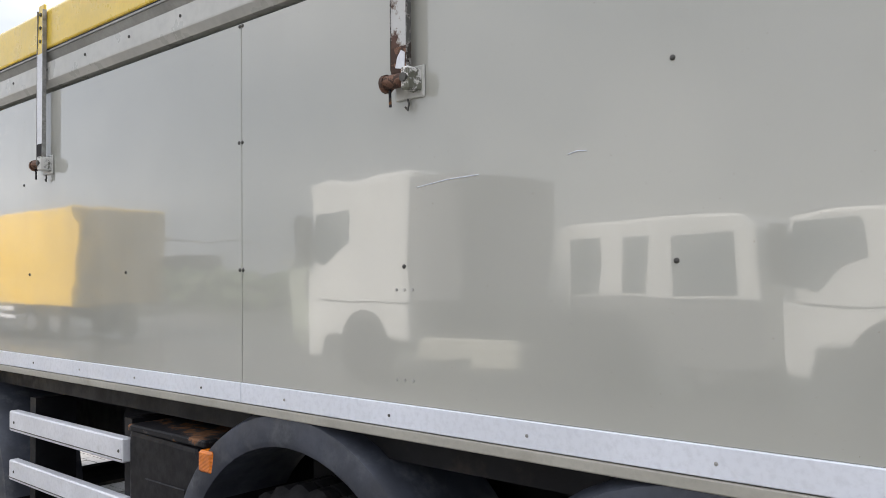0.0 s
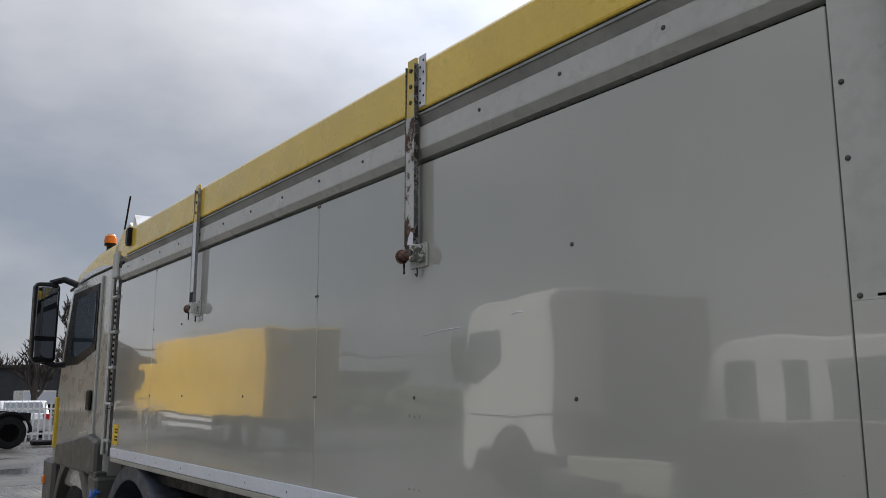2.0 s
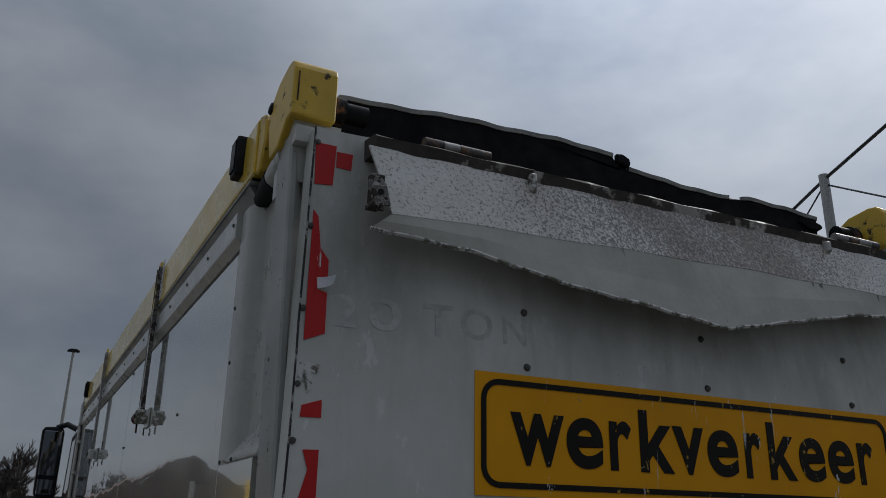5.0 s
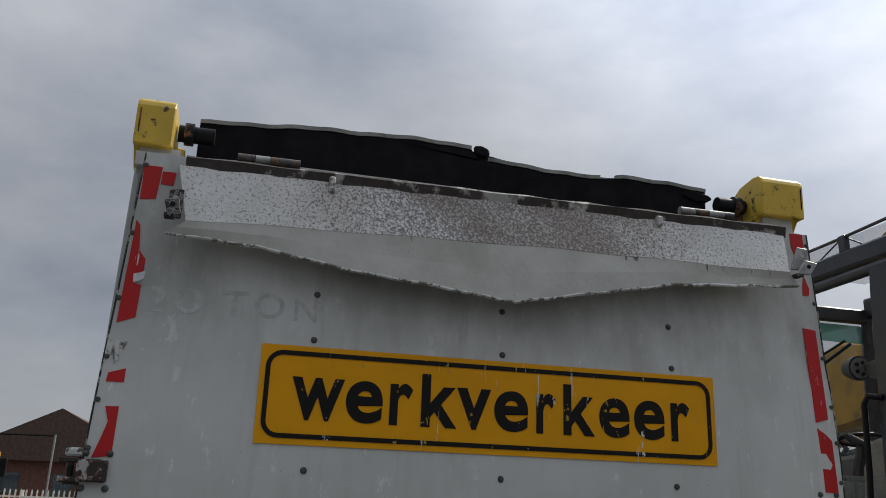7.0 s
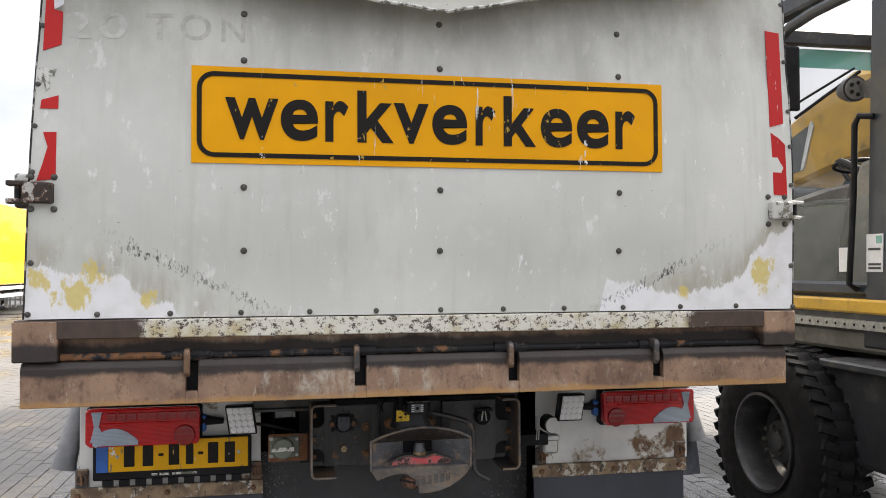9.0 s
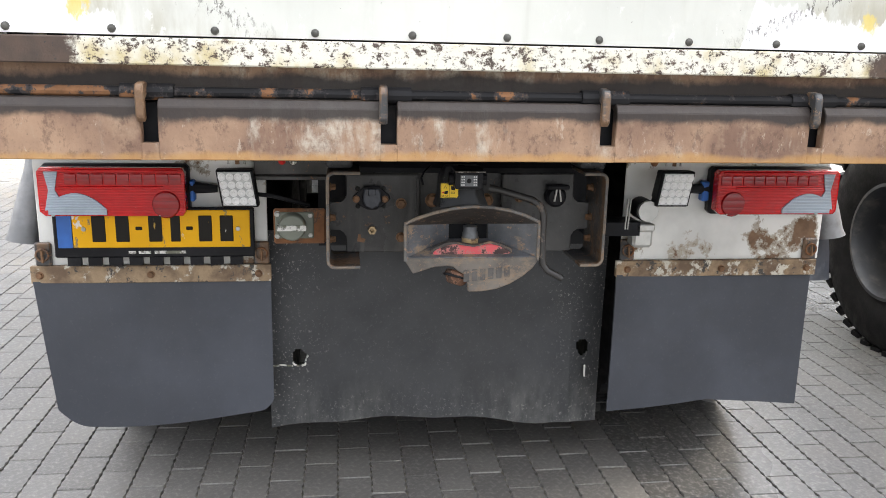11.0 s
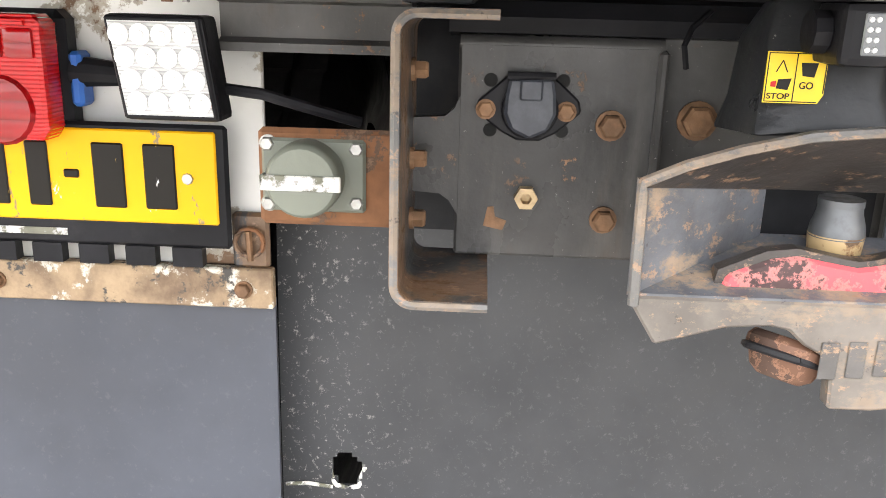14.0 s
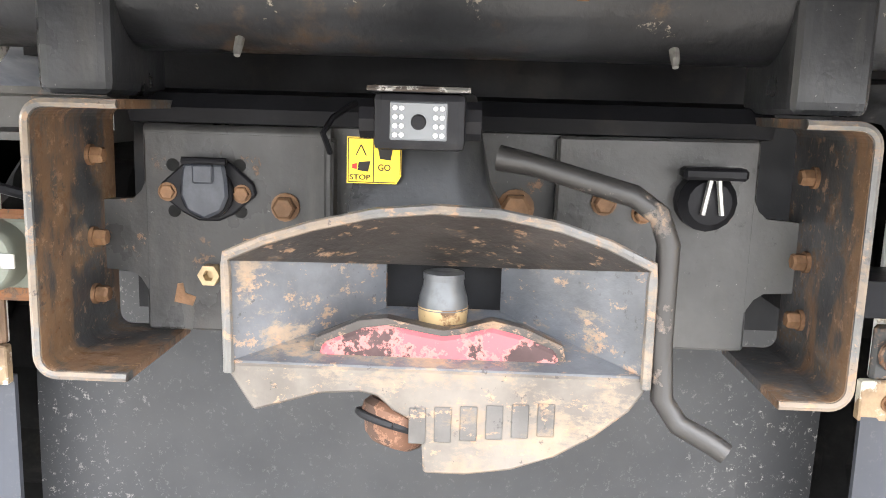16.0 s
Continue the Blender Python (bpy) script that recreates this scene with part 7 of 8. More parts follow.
part("front_bracket", bx((-6.2, -1.26, 2.58), (-6.05, -1.14, 2.78)), M_SHADE, truck, bevel=0.01)
part("front_pipe", S().tube([(-6.12, -1.2, 2.68), (-5.98, -1.2, 2.66)], 0.05, 14), M_RUSTDARK, truck, smooth=True)
part("yellow_bracket", S().prism([(-6.12, 2.76), (-5.86, 2.69), (-5.86, 2.91), (-6.0, 2.93), (-6.12, 2.85)], "y", -1.246, -1.12), M_YELLOW, truck, bevel=0.006)
part("wind_deflector", S().prism([(-5.95, 2.92), (-5.8, 2.92), (-5.9, 3.03)], "y", -1.2, -0.9), M_GUARD, truck)
be = part("beacon", S().lathe([(0, 0.05), (0.01, 0.054), (0.06, 0.05), (0.078, 0.035), (0.08, 0.01)], (-7.19, -1.05, 3.02), (0, 0, 1), 20), M_ORANGE, truck, "orange warning beacon on the cab roof", smooth=True)
part("beacon_foot", S().lathe([(0, 0.03), (0.09, 0.03), (0.1, 0.05), (0.12, 0.05)], (-7.19, -1.05, 2.90), (0, 0, 1), 16), M_BLACK, be)
part("aerial", S().tube([(-6.99, -1.0, 2.9), (-6.95, -1.0, 3.1), (-6.83, -1.0, 3.38)], 0.008, 6), M_BLACK, truck, "black whip aerial")
part("lock_box", bx((-6.6, -1.235, 1.0), (-6.4, -1.15, 1.16)), M_CABDARK, truck, bevel=0.01)
part("hose", S().tube([(-6.5, -1.22, 1.02), (-6.42, -1.24, 0.97), (-6.36, -1.22, 1.03)], 0.025, 8), M_BLUE, truck, "blue hose coupling")


# ---- wheeled excavator beside the truck ----
M_EXYEL = plain("excavator_yellow", (0.62, 0.36, 0.035), 0.4, var=0.1, scale=3, dirt=(0.12, 0.09, 0.05), dirt_amount=0.45)
M_EXDARK = plain("excavator_dark_grey", (0.03, 0.032, 0.037), 0.42, var=0.2, scale=4, dirt=(0.12, 0.11, 0.1), dirt_amount=0.4)
M_EXGREY = plain("dusty_grey_metal", (0.16, 0.155, 0.14), 0.6, var=0.2, scale=5, dirt=(0.3, 0.29, 0.27), dirt_amount=0.4, bump=0.1)
M_EXRIM = plain("dirty_black_rim", (0.035, 0.037, 0.042), 0.42, var=0.3, scale=6, dirt=(0.12, 0.11, 0.1), dirt_amount=0.4)
M_EXTYRE = plain("dirty_black_tyre", (0.008, 0.008, 0.009), 0.6, var=0.3, scale=7, dirt=(0.026, 0.024, 0.022), dirt_amount=0.35, bump=0.3)
M_EXTYRE.node_tree.nodes["Principled BSDF"].inputs["Specular IOR Level"].default_value = 0.2
M_EXGLASS = glass_mat("excavator_glass", (0.5, 0.7, 0.75), 0.28)
M_TEAL = glass_mat("teal_sun_strip", (0.12, 0.75, 0.62), 0.75)
M_TEAL.node_tree.nodes["Principled BSDF"].inputs["Base Color"].default_value = (0.08, 0.36, 0.30, 1)
M_EXBLUE = plain("dark_blue_grey_paint", (0.03, 0.035, 0.045), 0.38, var=0.15, scale=4, dirt=(0.07, 0.07, 0.07), dirt_amount=0.3)
exc = thing("wheeled_excavator", "yellow and dark grey wheeled excavator parked beside the tipper", "excavator")
EY = 2.6
part("undercarriage", S().prism([(-4.6, 0.72), (-0.9, 0.72), (-0.8, 0.98), (-4.7, 0.98)], "y", 2.65, 4.6), M_EXDARK, exc, bevel=0.03)
step = part("step_box", S().prism([(-1.40, 1.02), (0.2, 1.02), (0.2, 0.5), (-1.2, 0.5)], "y", 2.36, 2.75), M_EXDARK, exc, "black step box with worn edges", bevel=0.03, seg=2)
part("step_plate", bx((-1.34, 2.30, 0.985), (0.1, 2.5, 1.03)), M_EXRIM, step, bevel=0.01)
part("axle_beam", bx((-1.75, 2.5, 0.42), (-1.5, 4.4, 0.62)), M_EXDARK, exc, bevel=0.03)
big = tyre_mesh(0.53, 0.30, 0.27)
tyre_big = big.mesh("tyre", smooth=True)
tyre_big.materials.append(M_EXTYRE)
rim_big = S().lathe([(0.07, 0.01), (0.07, 0.262), (-0.13, 0.272), (-0.15, 0.278), (-0.152, 0.262), (-0.12, 0.246), (0.03, 0.232), (0.06, 0.2), (0.055, 0.135), (-0.015, 0.128), (-0.035, 0.115), (-0.04, 0.06), (-0.055, 0.05), (-0.06, 0.02)], (0, 0, 0), (0, 1, 0), 36).mesh("rim", smooth=True)
rim_big.materials.append(M_EXRIM)
lug = S().prism([(-0.026, 0.0), (0.026, 0.0), (0.024, 0.022), (-0.018, 0.022)], "y", -0.04, 0.055).mesh("tread_lug")
lug.materials.append(M_EXTYRE)
nut_big = S().lathe([(0, 0.014), (-0.02, 0.012)], (0, 0, 0), (0, 1, 0), 6).mesh("wheel_nut")
nut_big.materials.append(M_DARKBOLT)
for x in (-1.64, -4.2):
    for y in (2.3, 4.5):
        w = part("tyre", tyre_big, None, exc, "black lugged excavator tyre")
        w.location = (x, y, 0.53)
        part("rim", rim_big, None, w, "dusty dark rim")
        for k in range(8):
            n = part("wheel_nut", nut_big, None, w)
            n.location = (0.085 * math.cos(k * 0.785), -0.065, 0.085 * math.sin(k * 0.785))
        if x > -2 and y < 3:
            for k in range(40):
                a = 2 * math.pi * k / 40
                for side in (-1, 1):
                    o = part("tread_lug", lug, None, w)
                    o.matrix_basis = Matrix.Rotation(-a + (0.08 if side > 0 else 0), 4, "Y") @ Matrix.Translation((0, side * 0.095, 0.515)) @ Matrix.Rotation(0.35 * side, 4, "Z")
up = part("upper_deck", S().prism([(-4.7, 1.05), (0.4, 1.05), (0.4, 1.175), (-4.7, 1.175)], "y", 2.56, 4.9), M_EXGREY, exc, "dusty slewing deck", bevel=0.02)
part("yellow_skirt", bx((-4.7, 2.53, 1.262), (0.4, 2.63, 1.34)), M_EXYEL, up, "yellow skirt under the cab", bevel=0.012)
part("skirt_shadow", bx((-4.7, 2.57, 1.225), (0.4, 2.63, 1.264)), M_EXDARK, up)
part("grip_strip", bx((-2.4, 2.5, 1.18), (0.0, 2.6, 1.226)), M_GALV, up, "perforated step edge")
for k in range(30):
    part("grip_tooth", S().lathe([(0, 0.008), (0.002, 0.008)], (-2.36 + k * 0.075, 2.499, 1.203), (0, -1, 0), 8), M_HOLEGAP, up)
# cab: near side frame, pillar, and the windscreen seen through the side opening
cabx = part("cab_frame", S().tube([(-2.26, EY, 1.40), (-2.27, EY, 2.4), (-2.24, EY, 2.78), (-2.14, EY, 2.93), (-1.98, EY, 3.0), (-1.75, EY, 3.025), (0.4, EY, 3.05)], 0.034, 12), M_EXBLUE, exc, "dark tubular excavator cab frame", smooth=True)
part("roof_beam", S().prism([(-2.6, 3.075), (-2.5, 3.16), (-2.2, 3.18), (0.4, 3.20), (0.4, 3.07)], "y", EY - 0.03, EY + 0.09), M_EXBLUE, cabx, "dark blue-grey roof beam", bevel=0.015)
part("roof_pane", bx((-2.35, EY + 0.1, 3.30), (0.3, EY + 0.95, 3.31)), M_EXGLASS, cabx, "tinted roof window").visible_shadow = False
part("roof_edge", bx((-2.4, EY + 0.95, 3.05), (0.4, EY + 1.05, 3.2)), M_EXDARK, cabx, bevel=0.015)
part("pillar", S().prism([(-1.315, 1.08), (-1.27, 1.6), (-1.25, 2.1), (-1.215, 2.9), (-1.20, 3.04), (-1.02, 3.04), (-1.04, 2.88), (-1.085, 2.08), (-1.12, 1.08)], "y", EY - 0.05, EY + 0.07), M_EXBLUE, cabx, "dark cab pillar", bevel=0.012)
part("door_frame", S().tube([(-1.02, EY, 1.45), (-1.0, EY, 2.9), (-0.9, EY, 2.98), (0.3, EY, 2.99)], 0.03, 8), M_EXDARK, cabx, smooth=True)
part("front_pillar", S().tube([(-2.42, EY + 0.12, 1.38), (-2.44, EY + 0.12, 2.5), (-2.40, EY + 0.12, 3.05)], 0.045, 8), M_EXDARK, cabx, smooth=True)
part("front_pillar", S().tube([(-2.42, EY + 0.98, 1.38), (-2.44, EY + 0.98, 2.5), (-2.40, EY + 0.98, 3.05)], 0.045, 8), M_EXDARK, cabx, smooth=True)
part("header_bar", bx((-2.43, EY + 0.1, 3.012), (-2.37, EY + 1.0, 3.115)), M_EXDARK, cabx, bevel=0.012)
part("windscreen", bx((-2.436, EY + 0.16, 1.5), (-2.43, EY + 0.94, 3.02)), M_EXGLASS, cabx, "clear windscreen").visible_shadow = False
part("sun_strip", bx((-2.428, EY + 0.34, 2.872), (-2.424, EY + 0.94, 3.0)), M_TEAL, cabx, "teal tinted sun strip")
part("wiper", S().tube([(-2.41, EY + 0.32, 2.52), (-2.41, EY + 0.55, 2.68), (-2.41, EY + 0.82, 2.86)], 0.012, 6), M_BLACK, cabx, "black wiper arm")
part("wiper_blade", S().tube([(-2.415, EY + 0.30, 2.60), (-2.415, EY + 0.78, 2.88)], 0.009, 6), M_BLACK, cabx)
part("door_mirror", bx((-2.40, EY + 0.17, 2.56), (-2.36, EY + 0.33, 3.0)), M_BLACK, cabx, "black mirror in the cab's corner", bevel=0.02, seg=2)
part("window_sill", bx((-2.4, EY - 0.04, 1.355), (0.3, EY + 0.05, 1.43)), M_EXBLUE, cabx, "dark sill of the cab", bevel=0.015)
part("side_pane", bx((-2.25, EY - 0.006, 1.43), (-1.3, EY + 0.002, 1.9)), M_EXGLASS, cabx, "clear lower side window").visible_shadow = False
part("door_panel", bx((-1.05, EY - 0.02, 1.40), (0.3, EY + 0.03, 2.0)), M_EXDARK, cabx, bevel=0.02)
part("grab_rail", S().tube([(-1.19, EY - 0.06, 2.30), (-1.25, EY - 0.1, 2.31), (-1.285, EY - 0.1, 2.27), (-1.30, EY - 0.1, 1.9), (-1.345, EY - 0.1, 1.42), (-1.345, EY - 0.05, 1.39)], 0.017, 8), M_BLACK, cabx, "black grab rail", smooth=True)
wk = part("work_light", S().tube([(-1.47, EY - 0.02, 2.49), (-1.40, EY - 0.03, 2.485), (-1.36, EY - 0.035, 2.482)], [0.045, 0.068, 0.07], 20), M_EXDARK, cabx, "round work light", smooth=True)
part("lens_ring", S().tube([(-1.36, EY - 0.035, 2.482), (-1.352, EY - 0.036, 2.481)], 0.058, 20), M_EXGREY, wk)
for k in range(5):
    part("lens_boss", S().tube([(-1.353, EY - 0.036 + 0.033 * math.cos(k * 1.257), 2.481 + 0.033 * math.sin(k * 1.257)), (-1.345, EY - 0.036 + 0.033 * math.cos(k * 1.257), 2.481 + 0.033 * math.sin(k * 1.257))], 0.011, 8), M_HOLEGAP, wk)
part("light_bracket", S().prism([(-1.34, 2.50), (-1.22, 2.52), (-1.22, 2.40), (-1.30, 2.42)], "y", EY - 0.03, EY - 0.02), M_EXDARK, wk)
part("notice", bx((-1.543, EY - 0.012, 1.486), (-1.457, EY - 0.008, 1.62)), M_GUARD, cabx, "white notice with unreadable print")
nt = part("notice", S().prism([(-1.268, 1.486), (-1.148, 1.486), (-1.14, 1.685), (-1.262, 1.685)], "y", EY - 0.056, EY - 0.052), M_GUARD, cabx, "white notice with unreadable print")
for z in (1.60, 1.52, 1.50):
    part("print_bar", bx((-1.25, EY - 0.058, z), (-1.16, EY - 0.0555, z + 0.012)), M_EXDARK, nt)
part("print_patch", bx((-1.19, EY - 0.058, 1.635), (-1.15, EY - 0.0555, 1.675)), M_TEAL, nt)
# inside the cab
part("cab_floor", bx((-2.4, EY + 0.02, 1.34), (0.2, EY + 1.0, 1.38)), M_EXDARK, cabx)
part("inner_panel", bx((-2.4, EY + 0.97, 1.38), (0.2, EY + 1.0, 2.02)), M_EXGREY, cabx, bevel=0.02)
part("front_panel", S().prism([(EY + 0.15, 1.38), (EY + 0.95, 1.38), (EY + 0.95, 2.12), (EY + 0.55, 2.05), (EY + 0.15, 1.92)], "x", -2.425, -2.36), M_EXGREY, cabx, "grey lower windscreen guard", bevel=0.02)
cons = part("arm_console", S().prism([(-1.62, 1.42), (-1.30, 1.42), (-1.27, 2.06), (-1.36, 2.12), (-1.48, 2.10), (-1.56, 1.95)], "y", EY + 0.08, EY + 0.32), M_EXGREY, cabx, "grey armrest console", bevel=0.03, seg=2)
part("lever", S().tube([(-1.44, EY + 0.18, 2.08), (-1.56, EY + 0.17, 2.06), (-1.70, EY + 0.15, 2.12), (-1.74, EY + 0.15, 2.14)], [0.02, 0.018, 0.026, 0.02], 10), M_BLACK, cons, "black control lever", smooth=True)
part("lever", S().tube([(-1.36, EY + 0.2, 2.1), (-1.36, EY + 0.2, 2.18), (-1.35, EY + 0.2, 2.22)], [0.016, 0.014, 0.026], 10), M_BLACK, cons, smooth=True)
part("pedal_arm", S().tube([(-2.1, EY + 0.12, 1.90), (-1.8, EY + 0.1, 1.90), (-1.48, EY + 0.1, 1.875)], 0.016, 8), M_BLACK, cabx, smooth=True)
part("steering_column", S().tube([(-2.2, EY + 0.5, 1.4), (-2.05, EY + 0.5, 2.0), (-2.0, EY + 0.5, 2.14)], [0.06, 0.045, 0.05], 10), M_EXDARK, cabx, smooth=True)
part("steering_wheel", S().tube([(-2.0 + 0.08 * math.cos(a), EY + 0.5 + 0.19 * math.sin(a), 2.15 + 0.03 * math.cos(a)) for a in (radians(15 * k) for k in range(25))], 0.014, 6), M_BLACK, cabx, smooth=True)
part("seat_back", S().prism([(-1.1, 1.6), (-0.85, 1.6), (-0.75, 2.35), (-0.85, 2.45), (-0.97, 2.4)], "y", EY + 0.3, EY + 0.8), M_BLACK, cabx, bevel=0.05, seg=2)
# boom seen through the windscreen
boom = part("boom", S().prism([(-4.9, 1.75), (-3.61, 2.20), (-3.09, 2.295), (-2.6, 2.37), (-1.5, 2.2), (-1.3, 2.75), (-2.65, 2.96), (-2.934, 3.0), (-3.5, 2.82), (-4.9, 2.3)], "y", EY + 1.15, EY + 1.6), M_EXYEL, exc, "yellow excavator boom", bevel=0.04)
part("boom_decal", S().prism([(-3.66, 2.30), (-3.545, 2.31), (-3.42, 2.67), (-3.66, 2.6)], "y", EY + 1.14, EY + 1.149), M_EXDARK, boom, "dark wedge decal")
part("boom_decal", S().prism([(-3.545, 2.31), (-3.50, 2.32), (-3.366, 2.655), (-3.40, 2.70), (-3.42, 2.67)], "y", EY + 1.136, EY + 1.149), M_GUARD, boom, "white edge of the decal")
part("boom_ram", S().tube([(-1.9, EY + 1.02, 1.9), (-3.9, EY + 1.02, 2.15)], 0.075, 12), M_EXDARK, exc, "dark hydraulic ram", smooth=True)
part("boom_foot", S().prism([(-3.4, 1.2), (-2.5, 1.2), (-2.5, 2.2), (-3.4, 2.1)], "y", EY + 1.1, EY + 1.7), M_EXDARK, exc, bevel=0.03)
part("hose", S().tube([(-2.9, EY + 1.0, 2.3), (-2.75, EY + 0.98, 2.15), (-2.9, EY + 0.98, 2.0), (-3.2, EY + 0.98, 1.95)], 0.02, 8), M_BLACK, exc, smooth=True)
part("counterweight", bx((0.4, EY + 0.1, 1.16), (1.6, EY + 2.2, 2.4)), M_EXYEL, exc, bevel=0.08, seg=2)
# roof hand rail
rl = part("roof_rail", S().tube([(-2.6, EY, 3.262), (-1.42, EY, 3.275), (0.4, EY, 3.33)], 0.010, 8), M_EXDARK, exc, "thin roof hand rail", smooth=True)
part("rail_post", bx((-1.45, EY - 0.02, 3.18), (-1.39, EY + 0.02, 3.285)), M_EXBLUE, rl, bevel=0.006)
part("rail_stay", S().tube([(-1.44, EY, 3.27), (-1.68, EY, 3.17)], 0.005, 6), M_EXDARK, rl)
part("rail_stay", S().tube([(-1.40, EY, 3.27), (-1.27, EY, 3.19)], 0.005, 6), M_EXDARK, rl)

# ---- vehicles on the yard's other side, mirrored in the glossy panels ----
M_TRUCKYEL = plain("lorry_yellow", (0.85, 0.52, 0.02), 0.35, var=0.05, scale=1.5, coat=0.6)
M_TRUCKWHITE = plain("lorry_white", (0.8, 0.8, 0.78), 0.3, var=0.04, scale=1.5, coat=0.6)
# the lorry's yellow darkened to ochre for its rear turned from the sun
M_TRUCKYELSHADE = plain("lorry_rear_ochre", (0.30, 0.2, 0.06), 0.5, var=0.1, scale=2)
M_CURTAIN = plain("dark_grey_curtain", (0.15, 0.15, 0.155), 0.55, var=0.12, scale=2)
M_BRICKRED = plain("red_brown_brick", (0.16, 0.07, 0.05), 0.8, var=0.2, scale=6, bump=0.2)
M_ROOF = plain("brown_roof_tile", (0.1, 0.06, 0.045), 0.75, var=0.2, scale=5, bump=0.2)
M_FENCE = plain("white_fence_paint", (0.8, 0.8, 0.8), 0.5, var=0.05, scale=5)
M_BARK = plain("dark_bark", (0.06, 0.05, 0.042), 0.85, var=0.3, scale=8, bump=0.3)
M_HALL = plain("dark_hall_cladding", (0.04, 0.042, 0.045), 0.6, var=0.15, scale=1.5)
M_HEDGE = plain("dull_green_hedge", (0.10, 0.13, 0.075), 0.9, var=0.3, scale=4, bump=0.4)
M_SILVER = plain("silver_car_paint", (0.5, 0.51, 0.52), 0.3, 0.5, 0.05, 3, coat=0.8)
M_BLACKCAR = plain("dark_car_paint", (0.02, 0.022, 0.025), 0.25, 0.2, 0.1, 3, coat=1.0)
small_tyre = S().lathe([(-0.14, 0.28), (-0.15, 0.33), (-0.14, 0.46), (-0.1, 0.5), (0.1, 0.5), (0.14, 0.46), (0.15, 0.33), (0.14, 0.28)], (0, 0, 0), (0, 1, 0), 28).mesh("tyre", smooth=True)
small_tyre.materials.append(M_TYRE)
small_rim = S().lathe([(-0.14, 0.285), (-0.10, 0.26), (-0.05, 0.14), (-0.12, 0.12), (-0.14, 0.02)], (0, 0, 0), (0, 1, 0), 20).mesh("rim", smooth=True)
small_rim.materials.append(M_RIM)


def put_wheel(parent, x, y, r=0.5, flip=False):
    w = part("tyre", small_tyre, None, parent)
    w.location, w.scale = (x, y, r), (r / 0.5, 1, r / 0.5)
    w.rotation_euler = (0, 0, math.pi if flip else 0)
    part("rim", small_rim, None, w)
    return w


def tractor_cab(parent, x_front, length, y0, y1, z0, z1, material):
    """A forward-control cab, nose towards -x."""
    prof = [(x_front + length, z0), (x_front + length, z1), (x_front + 0.6, z1 + 0.04), (x_front + 0.14, z1 - 0.06), (x_front + 0.05, z0 + (z1 - z0) * 0.52), (x_front, z0 + 0.5), (x_front, z0 - 0.35), (x_front + 0.3, z0 - 0.4), (x_front + 0.4, z0)]
    c = part("cab", S().prism(prof, "y", y0, y1), material, parent, bevel=0.06, seg=2)
    zm = z0 + (z1 - z0) * 0.52
    for y, n in ((y1, 1), (y0, -1)):
        part("side_window", S().prism([(x_front + 0.1, zm - 0.1), (x_front + 0.2, zm + 0.7), (x_front + 0.98, zm + 0.74), (x_front + 1.02, zm + 0.66), (x_front + 1.02, zm + 0.2), (x_front + 0.7, zm + 0.05), (x_front + 0.45, zm - 0.2)], "y", y - 0.01, y + 0.012), M_WINDOW, c)
        part("mirror", bx((x_front - 0.05, min(y, y + n * 0.25), zm - 0.1), (x_front + 0.1, max(y, y + n * 0.25), zm + 0.65)), M_BLACK, c, bevel=0.02)
        part("wheel_arch", S().lathe([(-0.02, 0.57), (0.02, 0.57), (0.02, 0.1)], (x_front + 1.35, y, 0.6), (0, 1, 0), 26), M_BLACK, c)
        part("door_line", bx((x_front + 0.3, y - 0.004, z0 + 0.55), (x_front + length, y + 0.006, z0 + 0.575)), M_DARK, c)
    part("windscreen", S().prism([(x_front + 0.05, zm + 0.02), (x_front + 0.03, zm + 0.02), (x_front + 0.115, z1 - 0.16), (x_front + 0.135, z1 - 0.16)], "y", y0 + 0.12, y1 - 0.12), M_WINDOW, c)
    return c


yl = thing("box_lorry", "bright yellow box lorry parked across the yard", "lorry")
bxo = part("box_body", bx((-33.5, -12.2, 0.98), (-22.7, -9.6, 3.68)), M_TRUCKYEL, yl, "yellow box body", bevel=0.03)
part("corner_rail", bx((-22.72, -9.61, 0.98), (-22.67, -9.56, 3.7)), M_TRUCKYEL, bxo)
for k in range(2):
    part("rear_door", bx((-22.7, -12.15 + k * 1.25, 1.05), (-22.67, -10.93 + k * 1.25, 3.6)), M_TRUCKYELSHADE, bxo, "yellow rear door, coloured as in shade")
tractor_cab(yl, -35.8, 1.9, -12.1, -9.7, 0.95, 2.9, M_TRUCKYEL)
part("frame", bx((-35.5, -11.4, 0.65), (-22.9, -10.4, 0.98)), M_DARK, yl)
for z in (0.55, 0.8):
    part("side_guard", bx((-32.2, -9.68, z), (-26.6, -9.62, z + 0.12)), M_GUARD, yl)
for x in (-34.4, -25.6, -24.3):
    for y, fl in ((-9.85, True), (-11.9, False)):
        put_wheel(yl, x, y, 0.48, fl)

wt_ = thing("tractor_unit", "white tractor unit with a dark curtain-sided body", "lorry")
tractor_cab(wt_, -11.75, 2.38, -11.2, -8.7, 0.75, 3.3, M_TRUCKWHITE)
part("roof_spoiler", S().prism([(-11.0, 3.3), (-9.4, 3.3), (-9.4, 3.44), (-10.3, 3.42)], "y", -11.1, -8.85), M_TRUCKWHITE, wt_, bevel=0.05)
part("curtain_body", bx((-9.35, -11.2, 1.3), (-8.35, -8.72, 3.28)), M_CURTAIN, wt_, "dark grey curtain side", bevel=0.03)
part("side_skirt", bx((-9.2, -8.95, 0.45), (-7.3, -8.7, 0.8)), M_SILL, wt_, bevel=0.04)
